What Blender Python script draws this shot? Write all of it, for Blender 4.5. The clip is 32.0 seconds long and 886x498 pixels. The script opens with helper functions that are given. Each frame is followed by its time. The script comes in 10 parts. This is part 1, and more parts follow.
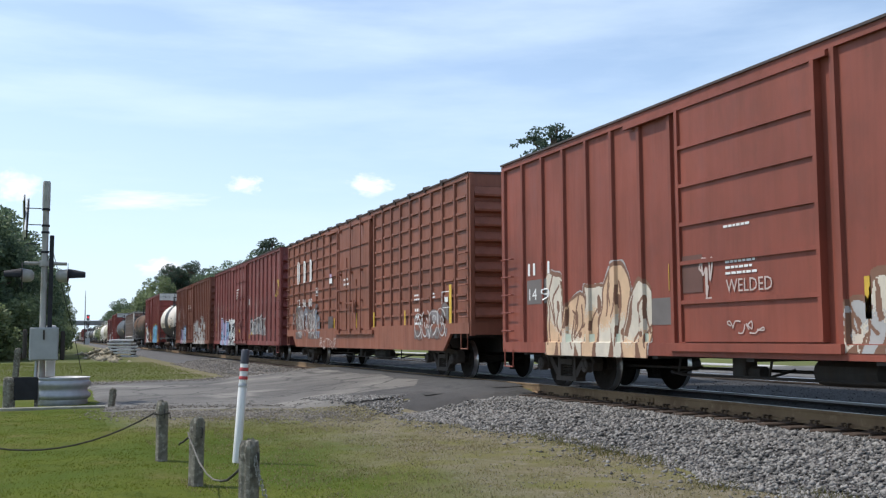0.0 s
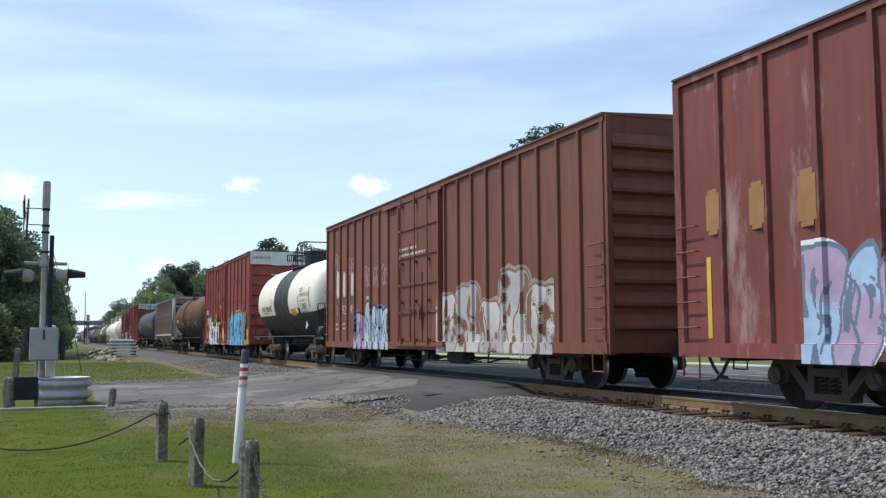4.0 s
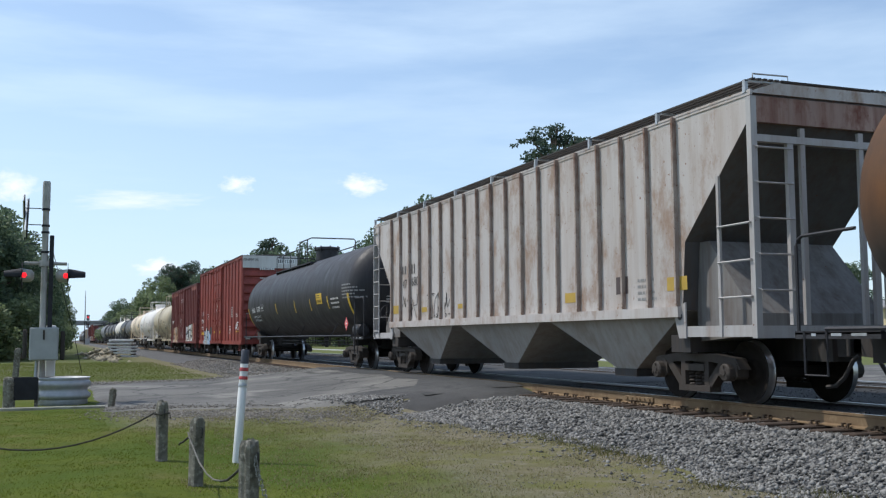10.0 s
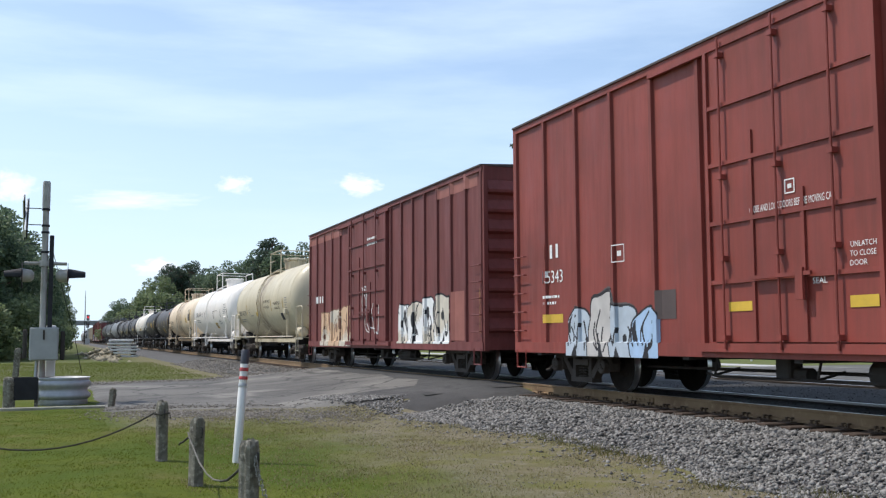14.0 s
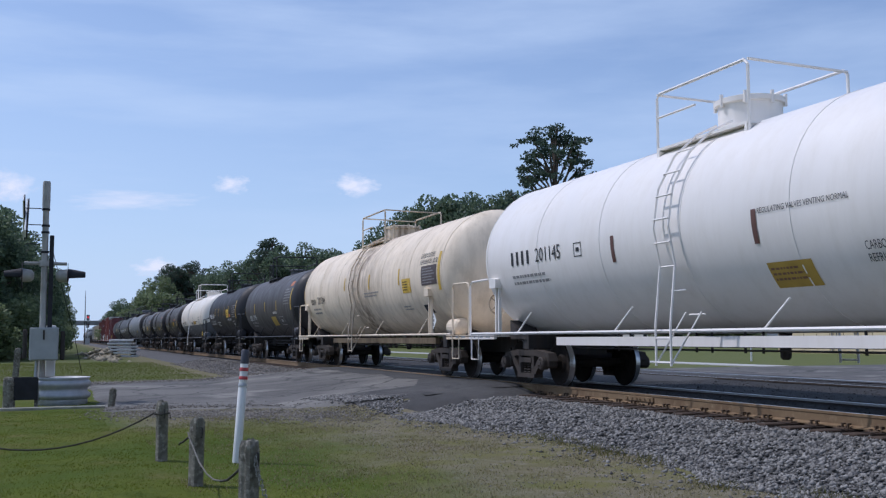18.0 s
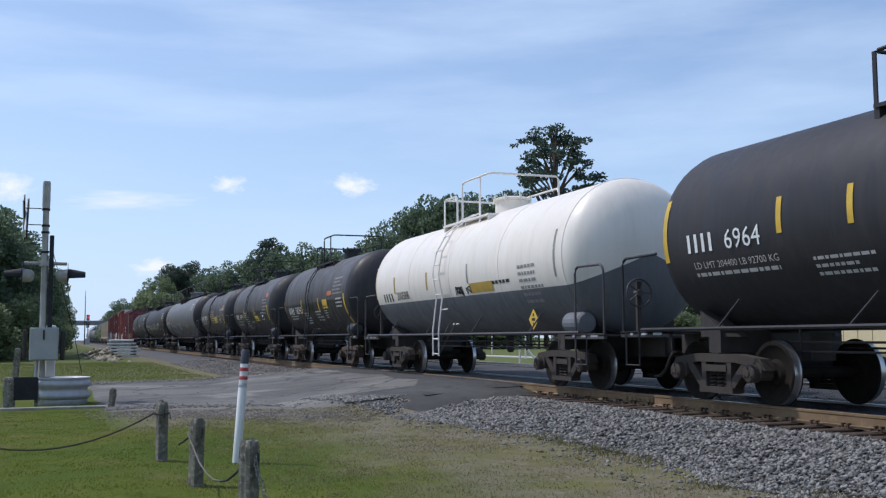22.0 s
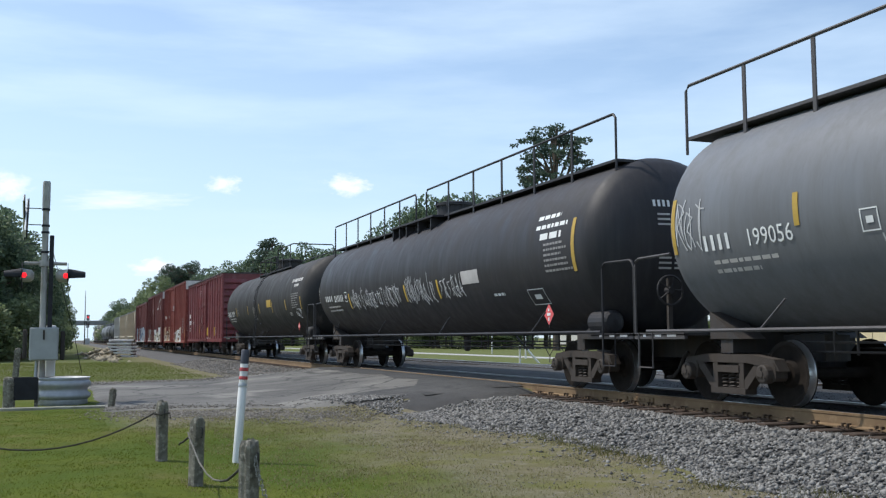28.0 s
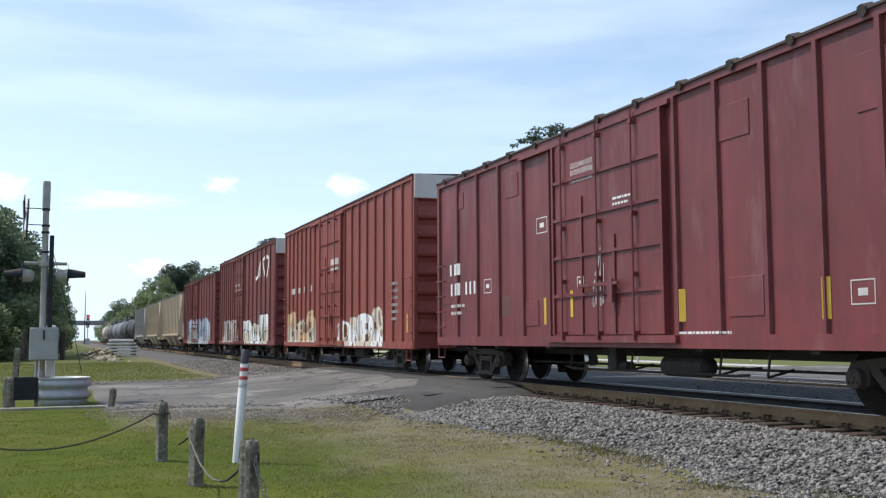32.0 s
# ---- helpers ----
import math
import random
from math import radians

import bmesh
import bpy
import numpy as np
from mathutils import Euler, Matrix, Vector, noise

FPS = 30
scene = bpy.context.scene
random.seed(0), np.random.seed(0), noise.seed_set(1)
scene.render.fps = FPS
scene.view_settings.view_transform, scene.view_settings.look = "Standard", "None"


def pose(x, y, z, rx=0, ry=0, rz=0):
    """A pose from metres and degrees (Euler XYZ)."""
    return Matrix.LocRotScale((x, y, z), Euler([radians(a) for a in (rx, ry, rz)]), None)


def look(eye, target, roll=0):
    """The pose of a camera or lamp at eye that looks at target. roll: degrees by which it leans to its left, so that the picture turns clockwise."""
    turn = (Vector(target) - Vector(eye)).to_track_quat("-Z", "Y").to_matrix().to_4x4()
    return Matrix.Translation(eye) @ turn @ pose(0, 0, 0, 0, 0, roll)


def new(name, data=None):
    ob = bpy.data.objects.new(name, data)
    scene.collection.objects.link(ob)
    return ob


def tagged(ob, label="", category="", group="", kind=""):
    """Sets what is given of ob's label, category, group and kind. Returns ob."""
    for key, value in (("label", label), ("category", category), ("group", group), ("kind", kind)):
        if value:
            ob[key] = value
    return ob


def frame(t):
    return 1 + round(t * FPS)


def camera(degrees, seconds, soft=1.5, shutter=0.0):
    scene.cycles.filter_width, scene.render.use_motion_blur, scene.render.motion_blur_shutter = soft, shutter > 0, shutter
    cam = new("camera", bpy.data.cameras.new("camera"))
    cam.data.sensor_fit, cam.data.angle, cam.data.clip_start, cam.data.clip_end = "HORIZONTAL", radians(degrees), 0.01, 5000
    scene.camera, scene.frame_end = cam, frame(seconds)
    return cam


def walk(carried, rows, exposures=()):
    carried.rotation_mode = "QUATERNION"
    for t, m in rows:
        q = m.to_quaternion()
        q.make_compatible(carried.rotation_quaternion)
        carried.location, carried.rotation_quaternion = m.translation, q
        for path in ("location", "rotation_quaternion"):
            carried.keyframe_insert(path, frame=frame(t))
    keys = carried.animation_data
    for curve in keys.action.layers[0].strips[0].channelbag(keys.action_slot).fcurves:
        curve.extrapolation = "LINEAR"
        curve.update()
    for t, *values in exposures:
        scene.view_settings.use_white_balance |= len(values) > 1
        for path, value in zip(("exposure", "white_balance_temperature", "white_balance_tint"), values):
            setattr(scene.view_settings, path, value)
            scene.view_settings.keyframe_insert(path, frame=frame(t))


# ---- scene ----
# World: x runs along the track (the train goes towards +x), y across it, z = 0 is the rail top.
CAM_H = 0.977
TRACK = 10.185          # centre line of the main track
TRACK2 = 15.5           # centre line of the second track
GROUND = -0.5

cam = camera(47.6, 32.0, soft=1.25, shutter=0.01)
EYE = pose(0, 0, CAM_H, 95.05, 0, 69.2) @ pose(0, 0, 0, 0, 0, -0.287)
walk(cam, [(0.0, EYE), (32.0, EYE)], exposures=[(0.0, 0.13, 6300, 12), (3.5, 0.13, 6300, 12), (6.0, -0.03, 6100, 10), (10.0, -0.03, 6100, 10), (12.0, 0.1, 6300, 12), (14.5, 0.13, 6300, 12), (17.0, -0.45, 5580, 19), (19.0, -0.48, 5580, 19), (20.0, -0.27, 5680, 17), (21.0, -0.2, 5830, 15), (23.0, -0.27, 5800, 15), (24.5, 0.04, 6000, 10), (26.0, 0.04, 6000, 10), (28.0, 0.06, 6200, 10), (30.0, 0.1, 6300, 10), (32.0, 0.2, 6400, 12)])

# ---------------------------------------------------------------- light
SUN_EL, SUN_AZ = radians(56), radians(218)   # azimuth clockwise from +y
sun_dir = Vector((math.sin(SUN_AZ) * math.cos(SUN_EL), math.cos(SUN_AZ) * math.cos(SUN_EL), math.sin(SUN_EL)))
sun = new("sun", bpy.data.lights.new("sun", "SUN"))
sun.data.energy, sun.data.angle, sun.data.color = 3.4, radians(0.6), (1.0, 0.93, 0.82)
sun.matrix_world = look(sun_dir * 100, (0, 0, 0))

world = bpy.data.worlds.new("sky")
scene.world = world
world.use_nodes = True
wn, wl = world.node_tree.nodes, world.node_tree.links
wn.clear()
w_out, w_bg = wn.new("ShaderNodeOutputWorld"), wn.new("ShaderNodeBackground")
w_sky = wn.new("ShaderNodeTexSky")
w_sky.sky_type, w_sky.sun_disc = "NISHITA", False
w_sky.sun_elevation, w_sky.sun_rotation = SUN_EL, SUN_AZ
w_sky.air_density, w_sky.dust_density, w_sky.ozone_density = 1.0, 0.6, 1.6
w_co = wn.new("ShaderNodeTexCoord")
w_map = wn.new("ShaderNodeMapping")
w_map.inputs["Rotation"].default_value = (0, radians(-14), radians(24))
w_map.inputs["Scale"].default_value = (2.2, 1.3, 9.0)
w_n1 = wn.new("ShaderNodeTexNoise")
w_n1.inputs["Scale"].default_value, w_n1.inputs["Detail"].default_value, w_n1.inputs["Roughness"].default_value = 1.6, 7, 0.55
w_r1 = wn.new("ShaderNodeValToRGB")
w_r1.color_ramp.elements[0].position, w_r1.color_ramp.elements[1].position = 0.40, 0.78
w_mix = wn.new("ShaderNodeMixRGB")
w_mix.inputs["Color2"].default_value = (5.5, 6.5, 7.4, 1)
w_amt = wn.new("ShaderNodeMath")
w_amt.operation = "MULTIPLY"
w_amt.inputs[1].default_value = 0.8
wl.new(w_co.outputs["Generated"], w_map.inputs["Vector"])
wl.new(w_map.outputs["Vector"], w_n1.inputs["Vector"])
wl.new(w_n1.outputs["Fac"], w_r1.inputs["Fac"])
wl.new(w_r1.outputs["Color"], w_amt.inputs[0])
wl.new(w_amt.outputs[0], w_mix.inputs["Fac"])
wl.new(w_sky.outputs["Color"], w_mix.inputs["Color1"])
w_sep, w_hz, w_haze = wn.new("ShaderNodeSeparateXYZ"), wn.new("ShaderNodeMapRange"), wn.new("ShaderNodeMixRGB")
w_hz.inputs["From Min"].default_value, w_hz.inputs["From Max"].default_value = 0.5, -0.02
w_hz.inputs["To Max"].default_value = 0.8
w_haze.inputs["Color2"].default_value = (4.9, 6.15, 7.3, 1)
wl.new(w_co.outputs["Generated"], w_sep.inputs[0])
wl.new(w_sep.outputs["Z"], w_hz.inputs["Value"])
w_side, w_thin = wn.new("ShaderNodeMapRange"), wn.new("ShaderNodeMath")      # the veil thins out away from the sun
w_side.inputs["From Min"].default_value, w_side.inputs["From Max"].default_value = -0.05, 0.75
w_side.inputs["To Min"].default_value, w_side.inputs["To Max"].default_value = 1.05, 0.5
w_thin.operation = "MULTIPLY"
wl.new(w_sep.outputs["Y"], w_side.inputs["Value"])
wl.new(w_hz.outputs["Result"], w_thin.inputs[0])
wl.new(w_side.outputs["Result"], w_thin.inputs[1])
wl.new(w_thin.outputs[0], w_haze.inputs["Fac"])
wl.new(w_side.outputs["Result"], w_amt.inputs[1])
wl.new(w_mix.outputs["Color"], w_haze.inputs["Color1"])
wl.new(w_haze.outputs["Color"], w_bg.inputs["Color"])
w_bg.inputs["Strength"].default_value = 0.15
wl.new(w_bg.outputs[0], w_out.inputs["Surface"])


# ---------------------------------------------------------------- materials
def base_mat(name):
    m = bpy.data.materials.new(name)
    m.use_nodes = True
    nt = m.node_tree
    return m, nt, nt.nodes["Principled BSDF"]


def noise_node(nt, vec, scale, detail=4.0, rough=0.55):
    n = nt.nodes.new("ShaderNodeTexNoise")
    n.inputs["Scale"].default_value, n.inputs["Detail"].default_value, n.inputs["Roughness"].default_value = scale, detail, rough
    if vec is not None:
        nt.links.new(vec, n.inputs["Vector"])
    return n.outputs["Fac"]


def ramp_node(nt, fac, a, b, ca=(0, 0, 0, 1), cb=(1, 1, 1, 1)):
    r = nt.nodes.new("ShaderNodeValToRGB")
    r.color_ramp.elements[0].position, r.color_ramp.elements[1].position = a, b
    r.color_ramp.elements[0].color, r.color_ramp.elements[1].color = ca, cb
    nt.links.new(fac, r.inputs["Fac"])
    return r.outputs["Color"]


def mix_node(nt, fac, c1, c2):
    m = nt.nodes.new("ShaderNodeMixRGB")
    for value, slot in ((fac, "Fac"), (c1, "Color1"), (c2, "Color2")):
        if isinstance(value, (int, float)):
            m.inputs[slot].default_value = value
        elif isinstance(value, tuple):
            m.inputs[slot].default_value = (*value[:3], 1)
        else:
            nt.links.new(value, m.inputs[slot])
    return m.outputs["Color"]


def bump_node(nt, height, strength, dist, bsdf):
    b = nt.nodes.new("ShaderNodeBump")
    b.inputs["Strength"].default_value, b.inputs["Distance"].default_value = strength, dist
    nt.links.new(height, b.inputs["Height"])
    nt.links.new(b.outputs["Normal"], bsdf.inputs["Normal"])


def obj_coord(nt, scale=(1, 1, 1), generated=False):
    c = nt.nodes.new("ShaderNodeTexCoord")
    m = nt.nodes.new("ShaderNodeMapping")
    m.inputs["Scale"].default_value = scale
    nt.links.new(c.outputs["Object"], m.inputs["Vector"])
    return m.outputs["Vector"]


def tint(c, k):
    return tuple(min(1.0, v * k) for v in c)


def paint(name, colour, stain=(0.10, 0.05, 0.03), fade=0.25, dirt=0.35, rough=0.5, fleck=0.0, fleck_col=(0.16, 0.06, 0.025), metal=0.0, spec=0.5, blotch=0.0, runs=1.0, spill=0.0, chalk=0.0):
    """Weathered paint: broad fading, vertical run-down stains, small rust flecks."""
    m, nt, b = base_mat(name)
    broad = noise_node(nt, obj_coord(nt, (0.5, 0.5, 0.5)), 1.1, 5)
    streak = noise_node(nt, obj_coord(nt, (2.2, 2.2, 0.3)), 1.5, 8, 0.66)
    fine = noise_node(nt, obj_coord(nt, (1, 1, 1)), 14, 5, 0.6)
    col = mix_node(nt, ramp_node(nt, broad, 0.32, 0.7), tint(colour, 1 - fade * 0.6), tint(colour, 1 + fade * 0.5))
    st = nt.nodes.new("ShaderNodeMath")
    st.operation = "MULTIPLY"
    st.inputs[1].default_value = dirt
    nt.links.new(ramp_node(nt, streak, 0.46, 0.74), st.inputs[0])
    col = mix_node(nt, st.outputs[0], col, stain)
    for at, size, share, tone in ((7.5, 1.3, 0.75, stain), (4.2, 2.1, 0.4, tuple(min(0.85, c * 1.35 + 0.03) for c in colour))):
        thin = noise_node(nt, obj_coord(nt, (at, at, 0.22)), size, 6, 0.6)
        th = nt.nodes.new("ShaderNodeMath")
        th.operation = "MULTIPLY"
        th.inputs[1].default_value = dirt * share * runs
        nt.links.new(ramp_node(nt, thin, 0.5, 0.7), th.inputs[0])
        col = mix_node(nt, th.outputs[0], col, tone)
    if fleck > 0:
        col = mix_node(nt, ramp_node(nt, fine, 0.72 - fleck * 0.25, 0.78 - fleck * 0.2), col, fleck_col)
    if blotch:
        spot = noise_node(nt, obj_coord(nt, (1.0, 1.0, 0.6)), 1.7, 9, 0.7)
        bl = nt.nodes.new("ShaderNodeMath")
        bl.operation = "MULTIPLY"
        bl.inputs[1].default_value = blotch
        nt.links.new(ramp_node(nt, spot, 0.5, 0.66), bl.inputs[0])
        col = mix_node(nt, bl.outputs[0], col, stain)
    if chalk:
        worn = noise_node(nt, obj_coord(nt, (1.6, 1.6, 0.42)), 1.0, 8, 0.68)
        ck = nt.nodes.new("ShaderNodeMath")
        ck.operation = "MULTIPLY"
        ck.inputs[1].default_value = chalk
        nt.links.new(ramp_node(nt, worn, 0.57, 0.68), ck.inputs[0])
        col = mix_node(nt, ck.outputs[0], col, (0.42, 0.33, 0.30))
    if spill:
        sep = nt.nodes.new("ShaderNodeSeparateXYZ")
        nt.links.new(obj_coord(nt), sep.inputs[0])
        ab, win, mul = (nt.nodes.new(k) for k in ("ShaderNodeMath", "ShaderNodeMapRange", "ShaderNodeMath"))
        ab.operation, mul.operation = "ABSOLUTE", "MULTIPLY"
        nt.links.new(sep.outputs["X"], ab.inputs[0])
        nt.links.new(ab.outputs[0], win.inputs["Value"])
        win.inputs["From Min"].default_value, win.inputs["From Max"].default_value = 0.2, spill
        win.inputs["To Min"].default_value, win.inputs["To Max"].default_value = 0.9, 0.0
        nt.links.new(win.outputs["Result"], mul.inputs[0])
        nt.links.new(ramp_node(nt, noise_node(nt, obj_coord(nt, (3.0, 3.0, 0.35)), 1.4, 7, 0.65), 0.38, 0.62), mul.inputs[1])
        col = mix_node(nt, mul.outputs[0], col, (0.17, 0.11, 0.06))
    b.inputs["Specular IOR Level"].default_value = spec
    nt.links.new(col, b.inputs["Base Color"])
    nt.links.new(ramp_node(nt, streak, 0.3, 0.8, (rough - 0.1,) * 3 + (1,), (min(1, rough + 0.25),) * 3 + (1,)), b.inputs["Roughness"])
    b.inputs["Metallic"].default_value = metal
    bump_node(nt, broad, 0.25, 0.02, b)
    return m


def plain(name, colour, rough=0.6, var=0.2, scale=6.0, metal=0.0, bump=0.0):
    m, nt, b = base_mat(name)
    n = noise_node(nt, obj_coord(nt), scale, 5, 0.6)
    nt.links.new(ramp_node(nt, n, 0.3, 0.7, (*tint(colour, 1 - var), 1), (*tint(colour, 1 + var), 1)), b.inputs["Base Color"])
    b.inputs["Roughness"].default_value, b.inputs["Metallic"].default_value = rough, metal
    if bump:
        bump_node(nt, n, bump, 0.02, b)
    return m


def sheet(name, cols, scales, rough=0.9, bump=0.5, bump_scale=40.0, dist=0.02, cracks=False):
    """Ground cover: colours mixed by noise at several sizes, in metres."""
    m, nt, b = base_mat(name)
    v = obj_coord(nt)
    col = cols[0]
    for c, (s, lo, hi) in zip(cols[1:], scales):
        col = mix_node(nt, ramp_node(nt, noise_node(nt, v, s, 6, 0.6), lo, hi), col, c)
    if cracks:
        warp = nt.nodes.new("ShaderNodeTexNoise")
        warp.inputs["Scale"].default_value, warp.inputs["Detail"].default_value = 1.2, 5
        nt.links.new(v, warp.inputs["Vector"])
        mad = nt.nodes.new("ShaderNodeVectorMath")
        mad.operation = "MULTIPLY_ADD"
        mad.inputs[1].default_value = (0.9, 0.9, 0)
        nt.links.new(warp.outputs["Color"], mad.inputs[0])
        nt.links.new(v, mad.inputs[2])
        vo = nt.nodes.new("ShaderNodeTexVoronoi")
        vo.feature = "DISTANCE_TO_EDGE"
        vo.inputs["Scale"].default_value = 0.42
        nt.links.new(mad.outputs["Vector"], vo.inputs["Vector"])
        col = mix_node(nt, ramp_node(nt, vo.outputs["Distance"], 0.006, 0.02, (0.85, 0.85, 0.85, 1), (0, 0, 0, 1)), col, (0.035, 0.033, 0.03))
    nt.links.new(col, b.inputs["Base Color"])
    b.inputs["Roughness"].default_value = rough
    bump_node(nt, noise_node(nt, v, bump_scale, 6, 0.65), bump, dist, b)
    return m


def glow(name, colour, power):
    m, nt, b = base_mat(name)
    b.inputs["Base Color"].default_value = (*colour, 1)
    b.inputs["Emission Color"].default_value = (*colour, 1)
    b.inputs["Emission Strength"].default_value = power
    return m


M = {
    "road": sheet("asphalt", [(0.095, 0.08892, 0.08056), (0.1444, 0.1368, 0.1216), (0.0646, 0.0608, 0.05624), (0.2052, 0.1938, 0.171), (0.1254, 0.1186, 0.1064)],
                  [(0.22, 0.46, 0.58), (0.7, 0.56, 0.64), (0.4, 0.53, 0.63), (40, 0.55, 0.75)], bump=0.35, bump_scale=120, dist=0.01, cracks=True),
    "road_dark": sheet("dark_asphalt", [(0.05, 0.048, 0.046), (0.075, 0.072, 0.068), (0.036, 0.035, 0.034)],
                       [(0.6, 0.45, 0.62), (3.0, 0.52, 0.68)], bump=0.35, bump_scale=120, dist=0.01),
    "ballast": sheet("ballast_bed", [(0.0988, 0.09728, 0.09728), (0.0608, 0.05928, 0.0608), (0.1444, 0.1406, 0.1368)],
                     [(9, 0.45, 0.6), (14, 0.5, 0.65)], bump=1.0, bump_scale=22, dist=0.06),
    # one dark tone for grime and the train's shadow together
    "ballast_dark": sheet("grimy_shaded_ballast", [(0.038, 0.03572, 0.03496), (0.0228, 0.02204, 0.02204), (0.0646, 0.0608, 0.05776)],
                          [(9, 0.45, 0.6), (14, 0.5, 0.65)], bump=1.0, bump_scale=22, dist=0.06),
    "concrete": plain("concrete", (0.45, 0.44, 0.42), 0.85, 0.2, 5, bump=0.3),
    "rail_side": sheet("rusty_rail", [(0.205, 0.135, 0.07), (0.15, 0.092, 0.047), (0.26, 0.18, 0.10)],
                       [(1.3, 0.42, 0.64), (11, 0.52, 0.72)], rough=0.9, bump=0.3, bump_scale=60, dist=0.005),
    # darker tone for every rail except the nearest one
    "rail_dark": plain("dark_rail", (0.055, 0.044, 0.036), 0.8, 0.3, 5, bump=0.3),
    "rusty_plate": plain("rusted_plate_steel", (0.078, 0.05, 0.03), 0.9, 0.4, 8, bump=0.3),
    "rail_top": plain("polished_rail", (0.55, 0.55, 0.56), 0.28, 0.1, 9, metal=0.9),
    "tie": plain("oiled_timber", (0.058, 0.038, 0.026), 0.9, 0.4, 6, bump=0.5),
    "steel_dark": paint("grimy_steel", (0.034, 0.03, 0.028), (0.075, 0.052, 0.036), 0.4, 0.5, 0.7),
    "truck": paint("dusty_cast_steel", (0.05, 0.038, 0.029), (0.048, 0.036, 0.028), 0.4, 0.5, 0.75),
    "truck_rust": paint("rusty_cast_steel", (0.095, 0.06, 0.042), (0.06, 0.042, 0.032), 0.4, 0.5, 0.8),
    "wheel": plain("wheel_steel", (0.022, 0.018, 0.015), 0.85, 0.3, 5),
    "tread": plain("wheel_tread", (0.5, 0.5, 0.5), 0.3, 0.1, 8, metal=0.9),
    "white": plain("white_lettering", (0.78, 0.78, 0.76), 0.6, 0.08, 3),
    "black": plain("black_lettering", (0.02, 0.02, 0.022), 0.6, 0.2, 3),
    "yellow": plain("yellow_reflector", (0.62, 0.40, 0.04), 0.5, 0.15, 3),
    "galv": plain("galvanised_steel", (0.42, 0.43, 0.44), 0.5, 0.15, 4, metal=0.4),
    "wood": sheet("weathered_wood", [(0.2, 0.185, 0.145), (0.085, 0.076, 0.058), (0.32, 0.3, 0.25)],
                  [(6, 0.4, 0.62), (18, 0.5, 0.68)], bump=0.6, bump_scale=25),
    "bark": plain("bark", (0.11, 0.085, 0.065), 0.95, 0.35, 4, bump=0.6),
}


def verge_mat():
    """Lawn that dries out towards the track and the road."""
    m, nt, b = base_mat("grass_ground")
    v = obj_coord(nt)
    lawn = mix_node(nt, ramp_node(nt, noise_node(nt, v, 0.5, 6), 0.4, 0.64), (0.085, 0.112, 0.011), (0.113, 0.125, 0.021))
    lawn = mix_node(nt, ramp_node(nt, noise_node(nt, v, 3.0, 6), 0.5, 0.72), lawn, (0.058, 0.082, 0.010))
    lawn = mix_node(nt, ramp_node(nt, noise_node(nt, v, 1.1, 7, 0.65), 0.5, 0.66), lawn, (0.135, 0.125, 0.038))
    lawn = mix_node(nt, ramp_node(nt, noise_node(nt, v, 0.33, 6, 0.6), 0.45, 0.6), lawn, (0.068, 0.10, 0.012))
    lawn = mix_node(nt, ramp_node(nt, noise_node(nt, v, 17.0, 6, 0.7), 0.52, 0.66), lawn, (0.056, 0.074, 0.010))
    dry = mix_node(nt, ramp_node(nt, noise_node(nt, v, 1.3, 7), 0.42, 0.6), (0.182, 0.16, 0.106), (0.144, 0.132, 0.066))
    dry = mix_node(nt, ramp_node(nt, noise_node(nt, v, 7.0, 6), 0.5, 0.75), dry, (0.23, 0.208, 0.155))
    dry = mix_node(nt, ramp_node(nt, noise_node(nt, v, 0.9, 7, 0.65), 0.5, 0.62), dry, (0.15, 0.145, 0.05))
    dry = mix_node(nt, ramp_node(nt, noise_node(nt, v, 23.0, 6, 0.7), 0.54, 0.68), dry, (0.12, 0.105, 0.066))
    dry = mix_node(nt, ramp_node(nt, noise_node(nt, v, 46.0, 5, 0.7), 0.6, 0.7), dry, (0.25, 0.225, 0.17))
    sep = nt.nodes.new("ShaderNodeSeparateXYZ")
    nt.links.new(v, sep.inputs[0])

    def wave(out, a, b, amp, seed_scale):
        add = nt.nodes.new("ShaderNodeMath")
        add.operation = "MULTIPLY_ADD"
        nt.links.new(noise_node(nt, v, seed_scale, 6, 0.6), add.inputs[0])
        add.inputs[1].default_value = amp
        nt.links.new(out, add.inputs[2])
        mr = nt.nodes.new("ShaderNodeMapRange")
        mr.interpolation_type = "SMOOTHSTEP"
        mr.inputs["From Min"].default_value, mr.inputs["From Max"].default_value = a + amp / 2, b + amp / 2
        nt.links.new(add.outputs[0], mr.inputs["Value"])
        return mr.outputs["Result"]

    near = wave(sep.outputs["Y"], 2.3, 5.1, 3.4, 0.8)
    end = wave(sep.outputs["Y"], 19.5, 18.8, 0.6, 0.7)
    road = wave(sep.outputs["X"], -16.3, -19.0, 2.0, 0.9)
    west = wave(sep.outputs["X"], -23.6, -22.6, 0.8, 0.9)
    side = wave(sep.outputs["Y"], 0.5, 1.8, 1.0, 0.9)
    far = wave(sep.outputs["X"], -35.0, -38.5, 1.5, 0.7)
    far_g = wave(sep.outputs["Y"], 3.8, 6.0, 2.0, 0.4)

    def op(kind, *vals):
        n = nt.nodes.new("ShaderNodeMath")
        n.operation = kind
        for i, q in enumerate(vals):
            if isinstance(q, (int, float)):
                n.inputs[i].default_value = q
            else:
                nt.links.new(q, n.inputs[i])
        return n.outputs[0]

    apron = op("MULTIPLY", op("MULTIPLY", road, side), west)
    keep = op("SUBTRACT", 1.0, op("MULTIPLY", far, op("SUBTRACT", 1.0, far_g)))
    k = op("MULTIPLY", op("MULTIPLY", op("MAXIMUM", near, apron), end), keep)
